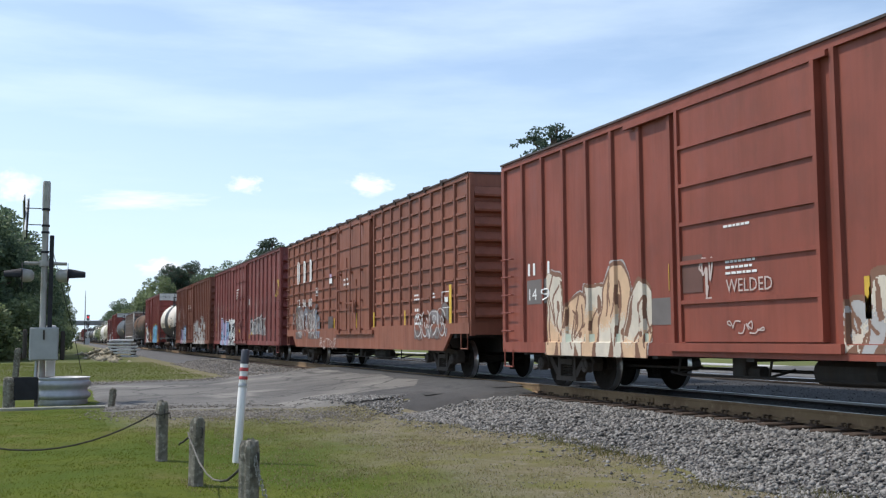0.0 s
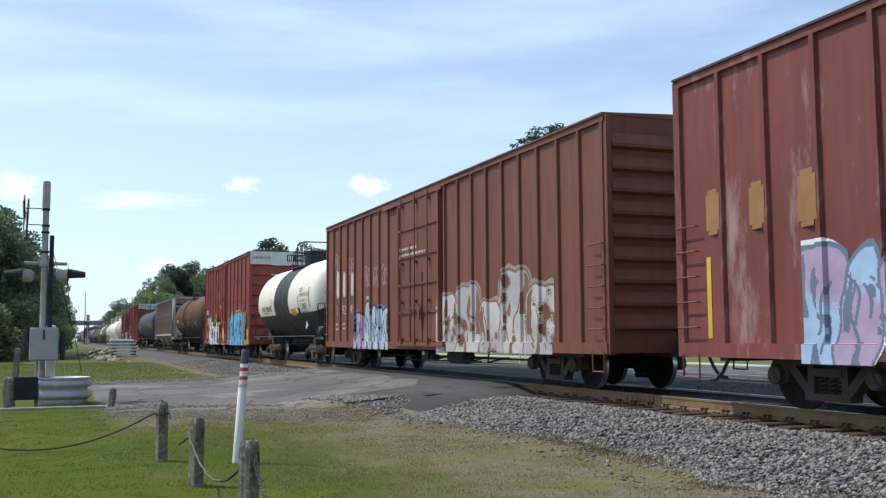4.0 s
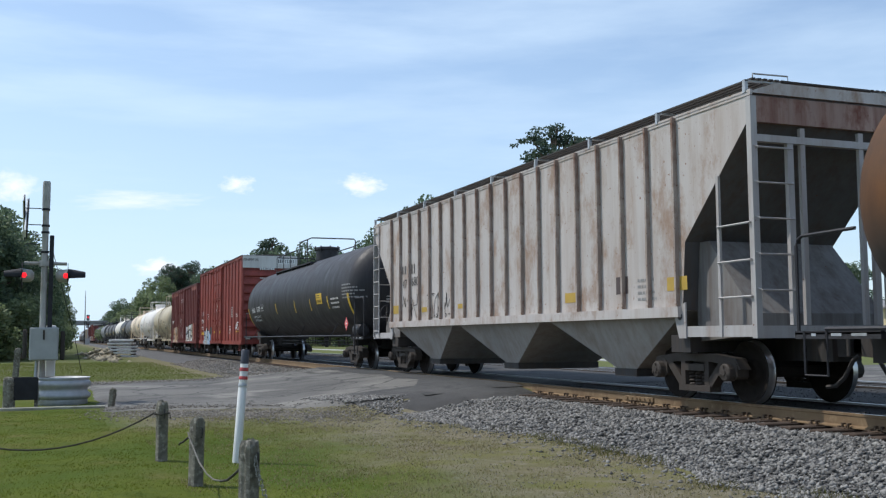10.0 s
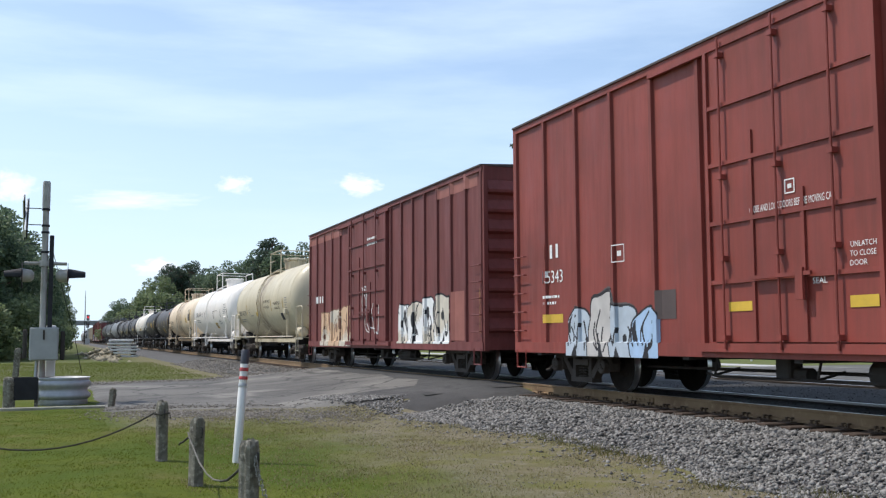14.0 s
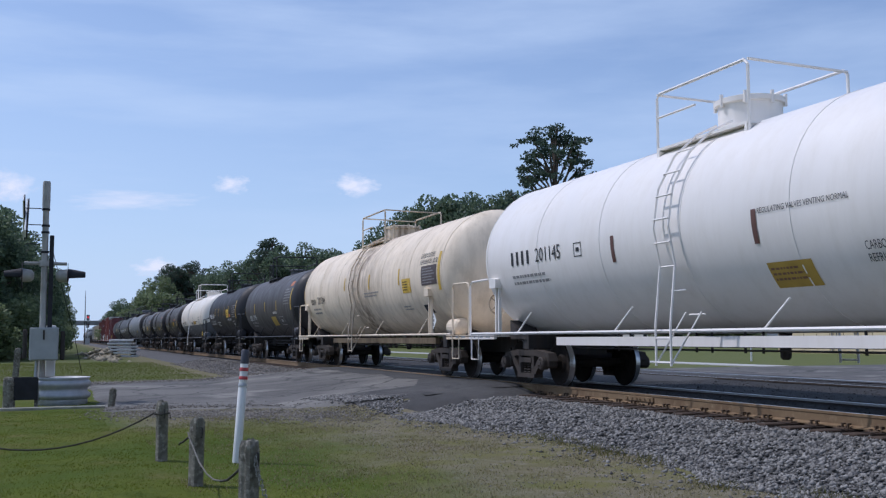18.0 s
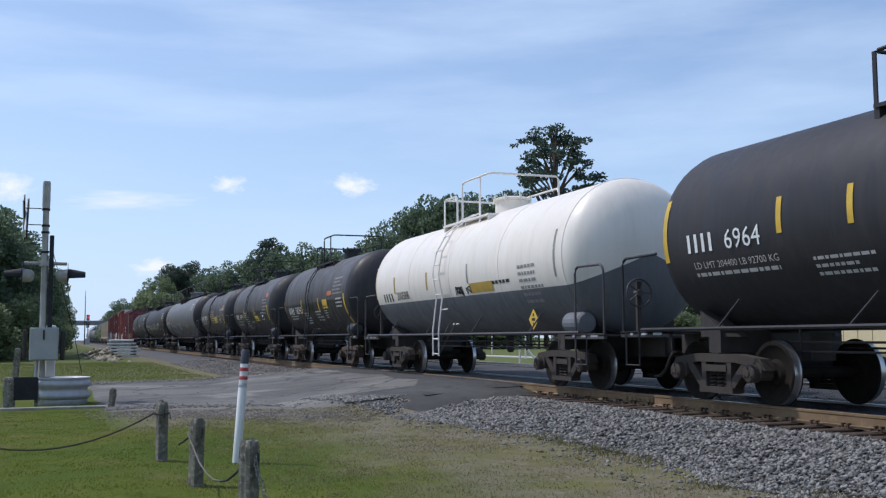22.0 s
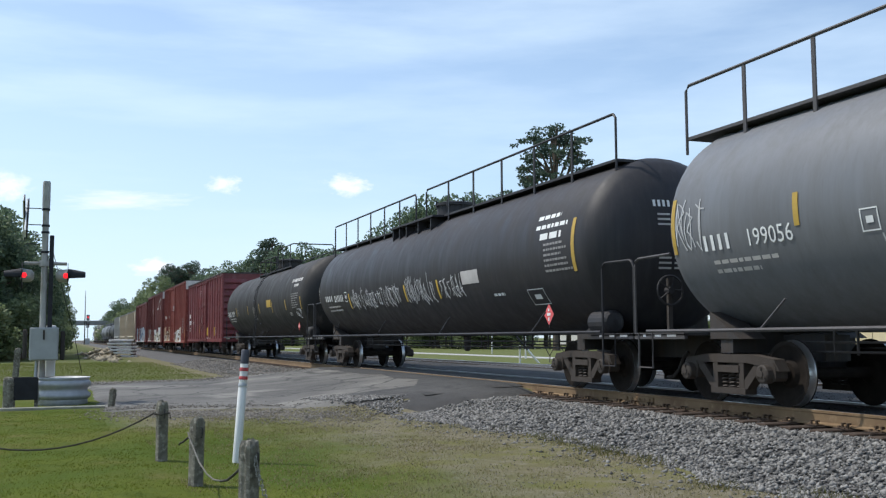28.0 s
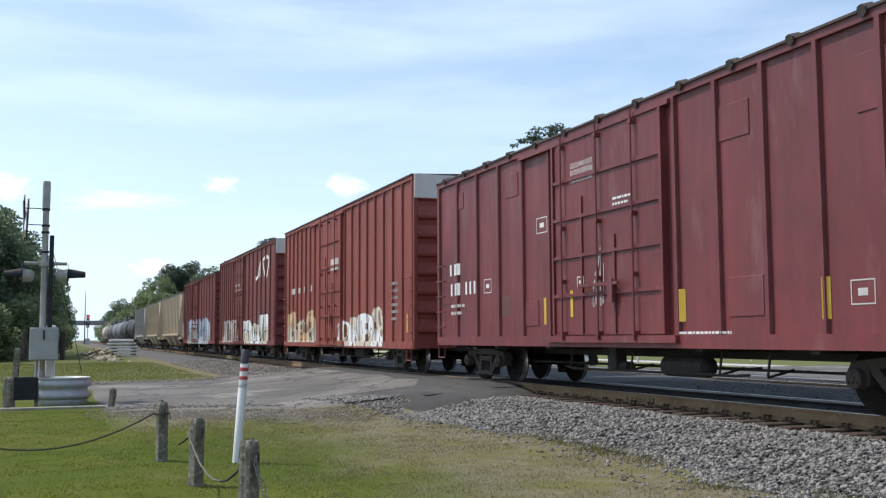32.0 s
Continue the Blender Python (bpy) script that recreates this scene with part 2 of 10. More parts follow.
    rough_ = mix_node(nt, ramp_node(nt, noise_node(nt, v, 0.55, 7, 0.65), 0.42, 0.6), (0.09, 0.112, 0.028), (0.145, 0.14, 0.08))
    lawn = mix_node(nt, op("MULTIPLY", wave(sep.outputs["X"], -35.0, -37.0, 1.0, 0.9), 0.75), lawn, rough_)
    lawn = mix_node(nt, op("MULTIPLY", wave(sep.outputs["Y"], 18.5, 20.5, 1.0, 0.9), 0.8), lawn, (0.135, 0.152, 0.056))
    nt.links.new(mix_node(nt, k, lawn, dry), b.inputs["Base Color"])
    b.inputs["Roughness"].default_value = 0.95
    b.inputs["Specular IOR Level"].default_value = 0.1
    bump_node(nt, noise_node(nt, v, 30, 6, 0.65), 0.8, 0.02, b)
    return m


M["grass"] = verge_mat()
M["wheel"].node_tree.nodes["Principled BSDF"].inputs["Specular IOR Level"].default_value = 0.1


# ---------------------------------------------------------------- mesh helpers
def mesh_of(bm, name, mats):
    me = bpy.data.meshes.new(name)
    bm.to_mesh(me)
    bm.free()
    for m in (mats if isinstance(mats, (list, tuple)) else [mats]):
        me.materials.append(m)
    return me


def smooth(me, angle=None):
    me.polygons.foreach_set("use_smooth", [True] * len(me.polygons))
    if angle is not None:
        me.set_sharp_from_angle(angle=radians(angle))
    return me


def part(name, bm, material, parent, label="", at=None, soft=None):
    """Links a bmesh, or a finished mesh, as one mesh object under a thing or a part."""
    me = bm if isinstance(bm, bpy.types.Mesh) else mesh_of(bm, name, material)
    if soft is not None:
        smooth(me, soft)
    ob = new(name, me)
    ob.parent = parent
    if at is not None:
        ob.matrix_basis = at
    if label:
        ob["label"] = label
    return ob


def thing(name, label, category, group="", kind="", at=None):
    ob = new(name)
    ob.empty_display_size = 0.3
    if at is not None:
        ob.matrix_basis = at
    return tagged(ob, label, category, group, kind)


def box(bm, x0, x1, y0, y1, z0, z1, mi=0, bev=0.0):
    vs = [bm.verts.new(c) for c in ((x0, y0, z0), (x1, y0, z0), (x1, y1, z0), (x0, y1, z0), (x0, y0, z1), (x1, y0, z1), (x1, y1, z1), (x0, y1, z1))]
    fs = [bm.faces.new([vs[i] for i in q]) for q in ((0, 3, 2, 1), (4, 5, 6, 7), (0, 1, 5, 4), (1, 2, 6, 5), (2, 3, 7, 6), (3, 0, 4, 7))]
    for f in fs:
        f.material_index = mi
    if bev:
        es = list({e for f in fs for e in f.edges})
        bmesh.ops.bevel(bm, geom=es, offset=bev, segments=1, affect="EDGES")
    return fs


def prism(bm, pts, y0, y1, mi=0):
    """A polygon given in x, z, pushed from y0 to y1."""
    a = [bm.verts.new((x, y0, z)) for x, z in pts]
    b = [bm.verts.new((x, y1, z)) for x, z in pts]
    n = len(pts)
    out = [bm.faces.new(a[::-1]), bm.faces.new(b)]
    for i in range(n):
        out.append(bm.faces.new((a[i], a[(i + 1) % n], b[(i + 1) % n], b[i])))
    for f in out:
        f.material_index = mi
    bmesh.ops.recalc_face_normals(bm, faces=out)
    return out


def tube(bm, pts, r, seg=6, mi=0):
    """A round bar along the points."""
    pts = [Vector(p) for p in pts]
    rings = []
    for i, p in enumerate(pts):
        d = (pts[min(i + 1, len(pts) - 1)] - pts[max(i - 1, 0)]).normalized()
        up = Vector((0, 0, 1)) if abs(d.z) < 0.95 else Vector((1, 0, 0))
        s = d.cross(up).normalized()
        u = s.cross(d)
        rings.append([bm.verts.new(p + r * (math.cos(a) * s + math.sin(a) * u)) for a in (2 * math.pi * k / seg for k in range(seg))])
    fs = []
    for A, B in zip(rings, rings[1:]):
        for k in range(seg):
            fs.append(bm.faces.new((A[k], A[(k + 1) % seg], B[(k + 1) % seg], B[k])))
    fs.append(bm.faces.new(rings[0]))
    fs.append(bm.faces.new(rings[-1][::-1]))
    for f in fs:
        f.material_index = mi
    bmesh.ops.recalc_face_normals(bm, faces=fs)


def lathe(bm, prof, seg, axis="x", centre=(0, 0, 0), mat=None, turn=0.0):
    """Turns a profile of (place along the axis, radius); mat(i, angle) picks the slot of a face."""
    cx, cy, cz = centre
    rings = []
    for s, r in prof:
        ring = []
        for k in range(seg):
            a = 2 * math.pi * k / seg + turn
            c, d = r * math.cos(a), r * math.sin(a)
            co = (cx + s, cy + c, cz + d) if axis == "x" else (cx + c, cy + s, cz + d) if axis == "y" else (cx + c, cy + d, cz + s)
            ring.append(bm.verts.new(co))
        rings.append(ring)
    fs = []
    for i, (A, B) in enumerate(zip(rings, rings[1:])):
        for k in range(seg):
            f = bm.faces.new((A[k], A[(k + 1) % seg], B[(k + 1) % seg], B[k]))
            if mat:
                f.material_index = mat(i, 2 * math.pi * (k + 0.5) / seg + turn)
            fs.append(f)
    for ring, i in ((rings[0], 0), (rings[-1], len(rings) - 2)):
        f = bm.faces.new(ring)
        if mat:
            f.material_index = mat(i, 0)
        fs.append(f)
    bmesh.ops.recalc_face_normals(bm, faces=fs)
    return fs


def grid_mesh(name, xs, ys, zf, mat):
    nx, ny = len(xs), len(ys)
    verts = [(x, y, zf(x, y)) for x in xs for y in ys]
    faces = [(i * ny + j, (i + 1) * ny + j, (i + 1) * ny + j + 1, i * ny + j + 1) for i in range(nx - 1) for j in range(ny - 1)]
    me = bpy.data.meshes.new(name)
    me.from_pydata(verts, [], faces)
    me.materials.append(mat)
    return smooth(me)


def lerp(x, pts):
    return float(np.interp(x, [p[0] for p in pts], [p[1] for p in pts]))


# ---------------------------------------------------------------- ground, road and track
ROAD_X0, ROAD_X1 = -35.0, -19.6
ROAD_Z = [(-60, -0.6), (1.0, -0.47), (4.5, -0.40), (8.4, -0.035), (17.4, -0.04), (20.5, -0.26), (60, -0.32)]


def ground_z(x, y):
    z = lerp(y, [(-40, -0.6), (0, -0.5), (6.0, -0.5), (7.4, -0.47), (18.0, -0.45), (19.5, -0.36), (60, -0.42)])
    if ROAD_X0 - 3 < x < ROAD_X1 + 3:
        w = lerp(y, [(4.8, 3.0), (6.4, 0.8)])
        k = max(0.0, min(1.0, (x - ROAD_X0 + 3) / 3, (ROAD_X1 + w - x) / w))
        z = z * (1 - k) + (lerp(y, ROAD_Z) - 0.05) * k
    if -45 < x < 5 and -6 < y < 30:
        z += 0.03 * noise.noise((x * 0.5, y * 0.5, 0)) + 0.012 * noise.noise((x * 2.1, y * 2.1, 5))
    return z


gx = sorted(set([-1600, -1100, -800, -600, -450, -350, -280, -220, -180, -150, -125, -105, -90, -78, -68, -60, -54, -50]
                + [round(-46 + 0.5 * i, 2) for i in range(100)] + [8, 14, 25, 45, 80, 150, 300, 600]))
gy = sorted(set([-700, -400, -220, -120, -70, -45, -30, -20, -14, -10, -7] + [round(-5 + 0.4 * i, 2) for i in range(65)]
                + [22, 24, 27, 30, 35, 42, 50, 60, 80, 110, 160, 240, 400, 700]))
ground = tagged(new("ground", grid_mesh("ground", gx, gy, ground_z, M["grass"])), "mown grass verge with dry, bare patches", "ground", kind="structure")


def road_z(x, y):
    return lerp(y, ROAD_Z) + 0.01 * noise.noise((x * 0.3, y * 0.3, 3))


def road_edge(y, side):
    w = 0.35 * noise.noise((y * 0.35, side * 7, 1)) + 0.12 * noise.noise((y * 1.7, side * 3, 2))
    flare = 2.6 * max(0, 1 - abs(y - 1.5) / 4.0) if side > 0 else -0.8 * max(0, 1 - abs(y - 3) / 5)
    dip = 0.65 * max(0.0, min(1.0, (y - 8.7) / 0.9, (20 - y) / 1.5)) if side > 0 else 0.0
    return (ROAD_X1 if side > 0 else ROAD_X0) - dip + w - (flare if side > 0 else -flare)


rys = [round(0.75 + 0.3 * i, 2) for i in range(84)] + [28, 32, 38, 46, 58, 75, 100]
rv, rf = [], []
for j, y in enumerate(rys):
    a, c = road_edge(y, -1), road_edge(y, 1)
    for i in range(25):
        x = a + (c - a) * i / 24
        edge = -0.08 if i in (0, 24) else 0.0
        yy = y - 0.35 * noise.noise((x * 0.8, 6, 3)) if j == 0 else y
        rv.append((x, yy, road_z(x, yy) + (edge if j else -0.08)))
for j in range(len(rys) - 1):
    for i in range(24):
        rf.append((j * 25 + i, j * 25 + i + 1, (j + 1) * 25 + i + 1, (j + 1) * 25 + i))
road_me = bpy.data.meshes.new("road")
road_me.from_pydata(rv, [], rf)
road_me.materials.append(M["road"])
road = tagged(new("road", smooth(road_me)), "patched grey asphalt road over the level crossing", "road", kind="structure")

# darker, newer asphalt over the tracks
pv, pf = [], []
pys = [7.1 + 0.3 * j for j in range(35)]
for j, y in enumerate(pys):
    a, c = road_edge(y, -1) + 0.3, road_edge(y, 1) + 0.06
    for i in range(41):
        x = a + (c - a) * i / 40
        wave = 0.35 * noise.noise((x * 0.5, 3, 1)) + 0.1 * noise.noise((x * 2.0, 5, 1))
        yy = y + (wave if j == 34 else 0)
        if j < 5:
            y0 = 8.25 + wave - 1.15 * max(0.0, min(1.0, (x + 23.5) / 3))
            yy = y0 + (8.6 - y0) * j / 5
        pv.append((x, yy, road_z(x, yy) + (0.009 if 0 < i < 40 else -0.03)))
for j in range(34):
    for i in range(40):
        pf.append((j * 41 + i, j * 41 + i + 1, (j + 1) * 41 + i + 1, (j + 1) * 41 + i))
patch_me = bpy.data.meshes.new("crossing_surface")
patch_me.from_pydata(pv, [], pf)
patch_me.materials.append(M["road_dark"])
tagged(new("crossing_surface", smooth(patch_me)), "dark newer asphalt laid over the crossing", "road", kind="structure")

BED = [(6.0, -0.62), (6.35, -0.54), (6.9, -0.43), (7.6, -0.29), (8.3, -0.225), (8.8, -0.235), (9.36, -0.25), (9.5, -0.22), (9.56, -0.07), (10.8, -0.07), (10.88, -0.06), (11.02, -0.06), (12.3, -0.08), (13.6, -0.07), (14.62, -0.045), (14.7, -0.045), (16.2, -0.045), (16.4, -0.06), (17.6, -0.25), (18.8, -0.5)]


def bed_z(x, y):
    rough = 0.03 * noise.noise((x * 3, y * 3, 9)) + 0.05 * noise.noise((x * 0.7, y * 0.7, 4))
    return lerp(y, BED) + rough * (1.0 if y < 8.4 or y > 16.5 else 0.25)


bed_y = sorted([6.0 + 0.2 * i for i in range(65)] + [9.36, 9.5, 9.56, 10.88, 11.02])


def bed(name, x_list, label):
    me = grid_mesh(name, x_list, bed_y, bed_z, M["ballast"])
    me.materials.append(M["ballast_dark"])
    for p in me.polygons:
        # the track zone gets the bed with the train's shadow in its colour
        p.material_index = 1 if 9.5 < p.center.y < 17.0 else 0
    return tagged(new(name, me), label, "ballast", kind="structure")


bed("ballast_1", [round(ROAD_X1 - 1.1 + 0.35 * i, 2) for i in range(77)] + [10, 20, 40, 80, 160], "grey crushed stone ballast beside the crossing")
bed("ballast_2", [-900, -600, -420, -300, -220, -160, -120, -95, -80, -70, -62] + [round(-56 + 0.5 * i, 2) for i in range(44)], "grey crushed stone ballast beyond the road")


def shoulder_edge(y):
    return -18.55 + 0.25 * noise.noise((y * 1.3, 4, 2)) - 0.4 * max(0.0, (y - 8.6) / 0.7) ** 2 - 0.6 * max(0.0, (6.6 - y) / 0.7)


# worn asphalt that rolls down from the crossing into the ballast
sv, sf = [], []
sys_ = [5.55 + 0.17 * j for j in range(23)]
for y in sys_:
    for i in range(13):
        e, k = shoulder_edge(y), i / 12
        x = -21.6 + (e + 21.6) * k
        foot = max(bed_z(e, y), ground_z(e, y))
        z = (road_z(x, y) + 0.024) * (1 - k ** 2.8) + (foot + 0.03) * k ** 2.8 - (0.07 if i == 12 else 0)
        sv.append((x, y, z + 0.01 * noise.noise((x * 2.2, y * 2.2, 7))))
for j in range(len(sys_) - 1):
    for i in range(12):
        sf.append((j * 13 + i, j * 13 + i + 1, (j + 1) * 13 + i + 1, (j + 1) * 13 + i))
shoulder_me = bpy.data.meshes.new("asphalt_shoulder")
shoulder_me.from_pydata(sv, [], sf)
shoulder_me.materials.append(M["road_dark"])
tagged(new("asphalt_shoulder", smooth(shoulder_me)), "worn dark asphalt shoulder sloping into the ballast", "road", kind="structure")


def rail(name, y, x0, x1, mat, bright):
    bm = bmesh.new()
    prof = [(-0.07, -0.19), (0.07, -0.19), (0.07, -0.176), (0.026, -0.152), (0.026, -0.045), (0.035, -0.034), (0.036, -0.006), (0.028, 0.0),
            (-0.028, 0.0), (-0.036, -0.006), (-0.035, -0.034), (-0.026, -0.045), (-0.026, -0.152), (-0.07, -0.176)]
    a = [bm.verts.new((x0, y + u, z)) for u, z in prof]
    b = [bm.verts.new((x1, y + u, z)) for u, z in prof]
    for i in range(len(prof)):
        f = bm.faces.new((a[i], a[(i + 1) % len(prof)], b[(i + 1) % len(prof)], b[i]))
        f.material_index = 1 if i in bright else 0
    bmesh.ops.recalc_face_normals(bm, faces=bm.faces)
    return tagged(new(name, mesh_of(bm, name, [mat, M["rail_top"]])), "rusty steel rail with a polished running surface", "rail", group="rails of the two tracks")


for yc in (TRACK, TRACK2):
    for s in (-0.7535, 0.7535):
        one = rail("rail", yc + s, -900, 160, M["rail_side" if yc == TRACK and s < 0 else "rail_dark"], (7,) if s < 0 else (7, 8, 9))
        if yc == TRACK and s < 0:
            bm = bmesh.new()          # base plate with its spikes
            box(bm, -0.1, 0.1, -0.17, 0.17, -0.198, -0.184, bev=0.004)
            for u, w in ((-0.06, -0.09), (0.06, -0.09), (0.05, 0.09)):
                box(bm, u - 0.016, u + 0.016, w - 0.02, w + 0.02, -0.188, -0.166)
            plate = mesh_of(bm, "tie_plate", M["rusty_plate"])
            for k in range(44):
                part("tie_plate", plate, None, one, at=pose(-19.3 + 0.53 * k, yc + s, 0))
            for x in (-15.2, -8.9):
                bm = bmesh.new()
                box(bm, x - 0.45, x + 0.45, yc + s - 0.052, yc + s - 0.021, -0.13, -0.05, bev=0.006)
                for u in (-0.36, -0.2, -0.05, 0.05, 0.2, 0.36):
                    lathe(bm, [(-0.025, 0.018), (0.0, 0.018)], 6, "y", (x + u, yc + s - 0.05, -0.09))
                part("joint_bar", bm, M["rail_side"], one)


# ---------------------------------------------------------------- freight car running gear
def coil(bm, x, y, z0, z1, r, turns=4):
    n = turns * 8
    tube(bm, [(x + r * math.cos(i * math.pi / 4), y + r * math.sin(i * math.pi / 4), z0 + (z1 - z0) * i / n) for i in range(n + 1)], 0.018, 4)


def beam(bm, x0, z0, x1, z1, w, y0, y1):
    d = Vector((x1 - x0, z1 - z0)).normalized()
    n = Vector((-d.y, d.x)) * w / 2
    prism(bm, [(x0 + n.x, z0 + n.y), (x0 - n.x, z0 - n.y), (x1 - n.x, z1 - n.y), (x1 + n.x, z1 + n.y)], y0, y1)


def make_running_gear():
    """Meshes that all the bogies share."""
    R = {}
    bm = bmesh.new()                                # cast side frame with two windows
    prism(bm, [(-1.12, 0.50), (-1.02, 0.66), (-0.5, 0.72), (0.5, 0.72), (1.02, 0.66), (1.12, 0.50), (0.98, 0.53), (0.45, 0.60), (-0.45, 0.60), (-0.98, 0.53)], -0.09, 0.09)
    for s in (-1, 1):
        beam(bm, s * 0.70, 0.60, s * 0.30, 0.21, 0.13, -0.08, 0.08)
        box(bm, s * 0.30 - 0.055, s * 0.30 + 0.055, -0.085, 0.085, 0.2, 0.62)
        prism(bm, [(s * 0.889 + u, z) for u, z in ((-0.17, 0.40), (-0.17, 0.56), (-0.12, 0.62), (0.12, 0.62), (0.17, 0.56), (0.17, 0.40), (0.13, 0.36), (-0.13, 0.36))], -0.1, 0.1)
    box(bm, -0.40, 0.40, -0.1, 0.1, 0.15, 0.24)
    R["side_frame"] = mesh_of(bm, "side_frame", M["truck"])
    R["side_frame_rust"] = R["side_frame"].copy()
    R["side_frame_rust"].materials[0] = M["truck_rust"]
    bm = bmesh.new()                                # bolster and its centre plate
    box(bm, -0.2, 0.2, -1.0, 1.0, 0.42, 0.64)
    lathe(bm, [(0.64, 0.2), (0.72, 0.2)], 14, "z")
    for s in (-1, 1):
        box(bm, s * 0.45 - 0.05, s * 0.45 + 0.05, -0.62, 0.62, 0.36, 0.46)
    R["truck"] = mesh_of(bm, "truck", M["steel_dark"])
    bm = bmesh.new()
    for x in (-0.17, 0.0, 0.17):
        coil(bm, x, -0.03, 0.24, 0.46, 0.07)
    box(bm, -0.26, 0.26, -0.1, 0.1, 0.46, 0.56)
    R["coil_spring"] = mesh_of(bm, "coil_spring", M["truck"])
    bm = bmesh.new()
    tube(bm, [(0, -0.95, 0), (0, 0.95, 0)], 0.085, 10)
    for s in (-1, 1):
        prof = [(0.655, 0.12), (0.655, 0.16), (0.69, 0.2), (0.675, 0.36), (0.665, 0.40), (0.662, 0.455), (0.678, 0.478), (0.695, 0.470), (0.712, 0.457),
                (0.80, 0.45), (0.80, 0.395), (0.775, 0.36), (0.745, 0.2), (0.79, 0.15), (0.79, 0.1)]
        lathe(bm, [(s * a, r) for a, r in prof], 28, "y", mat=lambda i, a: 1 if i in (7, 8) else 0)
    R["wheelset"] = smooth(mesh_of(bm, "wheelset", [M["wheel"], M["tread"]]), 35)
    bm = bmesh.new()
    lathe(bm, [(-0.03, 0.13), (0.10, 0.13), (0.115, 0.11), (0.12, 0.05), (0.135, 0.045)], 14, "y")
    for k in range(3):
        a = math.pi * (0.5 + 2 * k / 3)
        lathe(bm, [(0.10, 0.02), (0.135, 0.02)], 6, "y", (0.08 * math.cos(a), 0, 0.08 * math.sin(a)))
    R["bearing_cap"] = mesh_of(bm, "bearing_cap", M["truck"])
    bm = bmesh.new()                                # coupler: shank, head and knuckle
    box(bm, -0.5, 0.25, -0.11, 0.11, -0.1, 0.1)
    prism(bm, [(0.2, -0.15), (0.2, 0.15), (0.5, 0.17), (0.5, -0.17)], -0.17, 0.17)
    prism(bm, [(0.48, -0.14), (0.48, 0.14), (0.66, 0.14), (0.66, -0.14)], -0.02, 0.15)
    R["coupler"] = mesh_of(bm, "coupler", M["steel_dark"])
    bm = bmesh.new()                                # air hose
    tube(bm, [(0, 0, 0), (0.12, 0, -0.08), (0.28, 0, -0.3), (0.45, 0, -0.42), (0.62, 0, -0.44)], 0.03, 6)
    R["air_hose"] = mesh_of(bm, "air_hose", M["steel_dark"])
    return R


GEAR = make_running_gear()
LIMIT = {}              # how far along a tank its strips may sit
CARS = []               # the cars with the place of their middle at the start, and their wheelsets


def running_gear(car, spread, half, rusty=False, base=None):
    """Two bogies, couplers and hoses under a car."""
    sets = []
    for s in (-1, 1):
        t = part("truck", GEAR["truck"], None, car, at=pose(s * spread, 0, 0))
        for q in (-1, 1):
            turned = pose(0, q * 1.03, 0, 0, 0, 0 if q > 0 else 180)
            part("side_frame", GEAR["side_frame_rust" if rusty else "side_frame"], None, t, at=turned)
            part("coil_spring", GEAR["coil_spring"], None, t, at=turned)
        for w in (-0.889, 0.889):
            sets.append(part("wheelset", GEAR["wheelset"], None, t, at=pose(w, 0, 0.457)))
            for q in (-1, 1):
                part("bearing_cap", GEAR["bearing_cap"], None, t, at=pose(w, q * 1.12, 0.457, 0, 0, 0 if q > 0 else 180))
        part("coupler", GEAR["coupler"], None, car, at=pose(s * (half + 0.35), 0, 0.85, 0, 0, 0 if s > 0 else 180))
        part("air_hose", GEAR["air_hose"], None, car, at=pose(s * (half + 0.2), s * 0.35, 0.72, 0, 0, 0 if s > 0 else 180))
    return sets


def flat_rect(bm, x0, z0, x1, z1, surf, eps=0.006, nz=1, mi=0):
    """A thin painted patch laid on a car's side."""
    nz = max(nz, 1)
    rows = []
    for k in range(nz + 1):
        z = z0 + (z1 - z0) * k / nz
        rows.append([bm.verts.new((x, surf(x, z) - eps, z)) for x in (x0, x1)])
    for A, B in zip(rows, rows[1:]):
        f = bm.faces.new((A[0], A[1], B[1], B[0]))
        f.material_index = mi


def words(car, text, x, z, size, mat, surf, width=None, slope=0.0, name="lettering", end=None):
    """Painted words; x, z is the lower left corner, size the height of a capital."""
    cu = bpy.data.curves.new("words", "FONT")
    cu.body, cu.size, cu.resolution_u = text, size / 0.73, 2
    tmp = bpy.data.objects.new("words", cu)
    me = bpy.data.meshes.new_from_object(tmp)
    bpy.data.objects.remove(tmp)
    k = width / max(v.co.x for v in me.vertices) if width else 1.0
    for v in me.vertices:
        px, pz = x + v.co.x * k, z + v.co.y + slope * v.co.x * k
        v.co = (px, surf(px, pz) - 0.011, pz) if end is None else (end + 0.006, px, pz)
    me.materials.clear()
    me.materials.append(mat)
    return part(name, me, None, car)


def marks(car, x, z, groups, cw, ch, mat, surf, gap=0.6, name="painted_mark"):
    """Writing as plain bars, a bar a character; groups of characters apart."""
    px = x
    for n in groups:
        for _ in range(n):
            bm = bmesh.new()
            flat_rect(bm, px, z, px + cw * (1 - gap), z + ch, surf, 0.011)
            part(name, bm, mat, car)
            px += cw
        px += cw * 0.7


def lines(car, x, z, rows, width, height, mat, surf, seed=0, name="small_print"):
    """Lines of small print as bars, from the top down."""
    rnd = random.Random(seed)
    bm = bmesh.new()
    for k in range(rows):
        px, end = x, x + width * rnd.uniform(0.6, 1.0)
        z1 = z - k * height * 1.7
        while px < end:
            w = min(rnd.uniform(0.8, 2.4) * height, end - px)
            flat_rect(bm, px, z1 - height * 0.72, px + w, z1, surf)
            px += w + 0.45 * height
    return part(name, bm, mat, car)


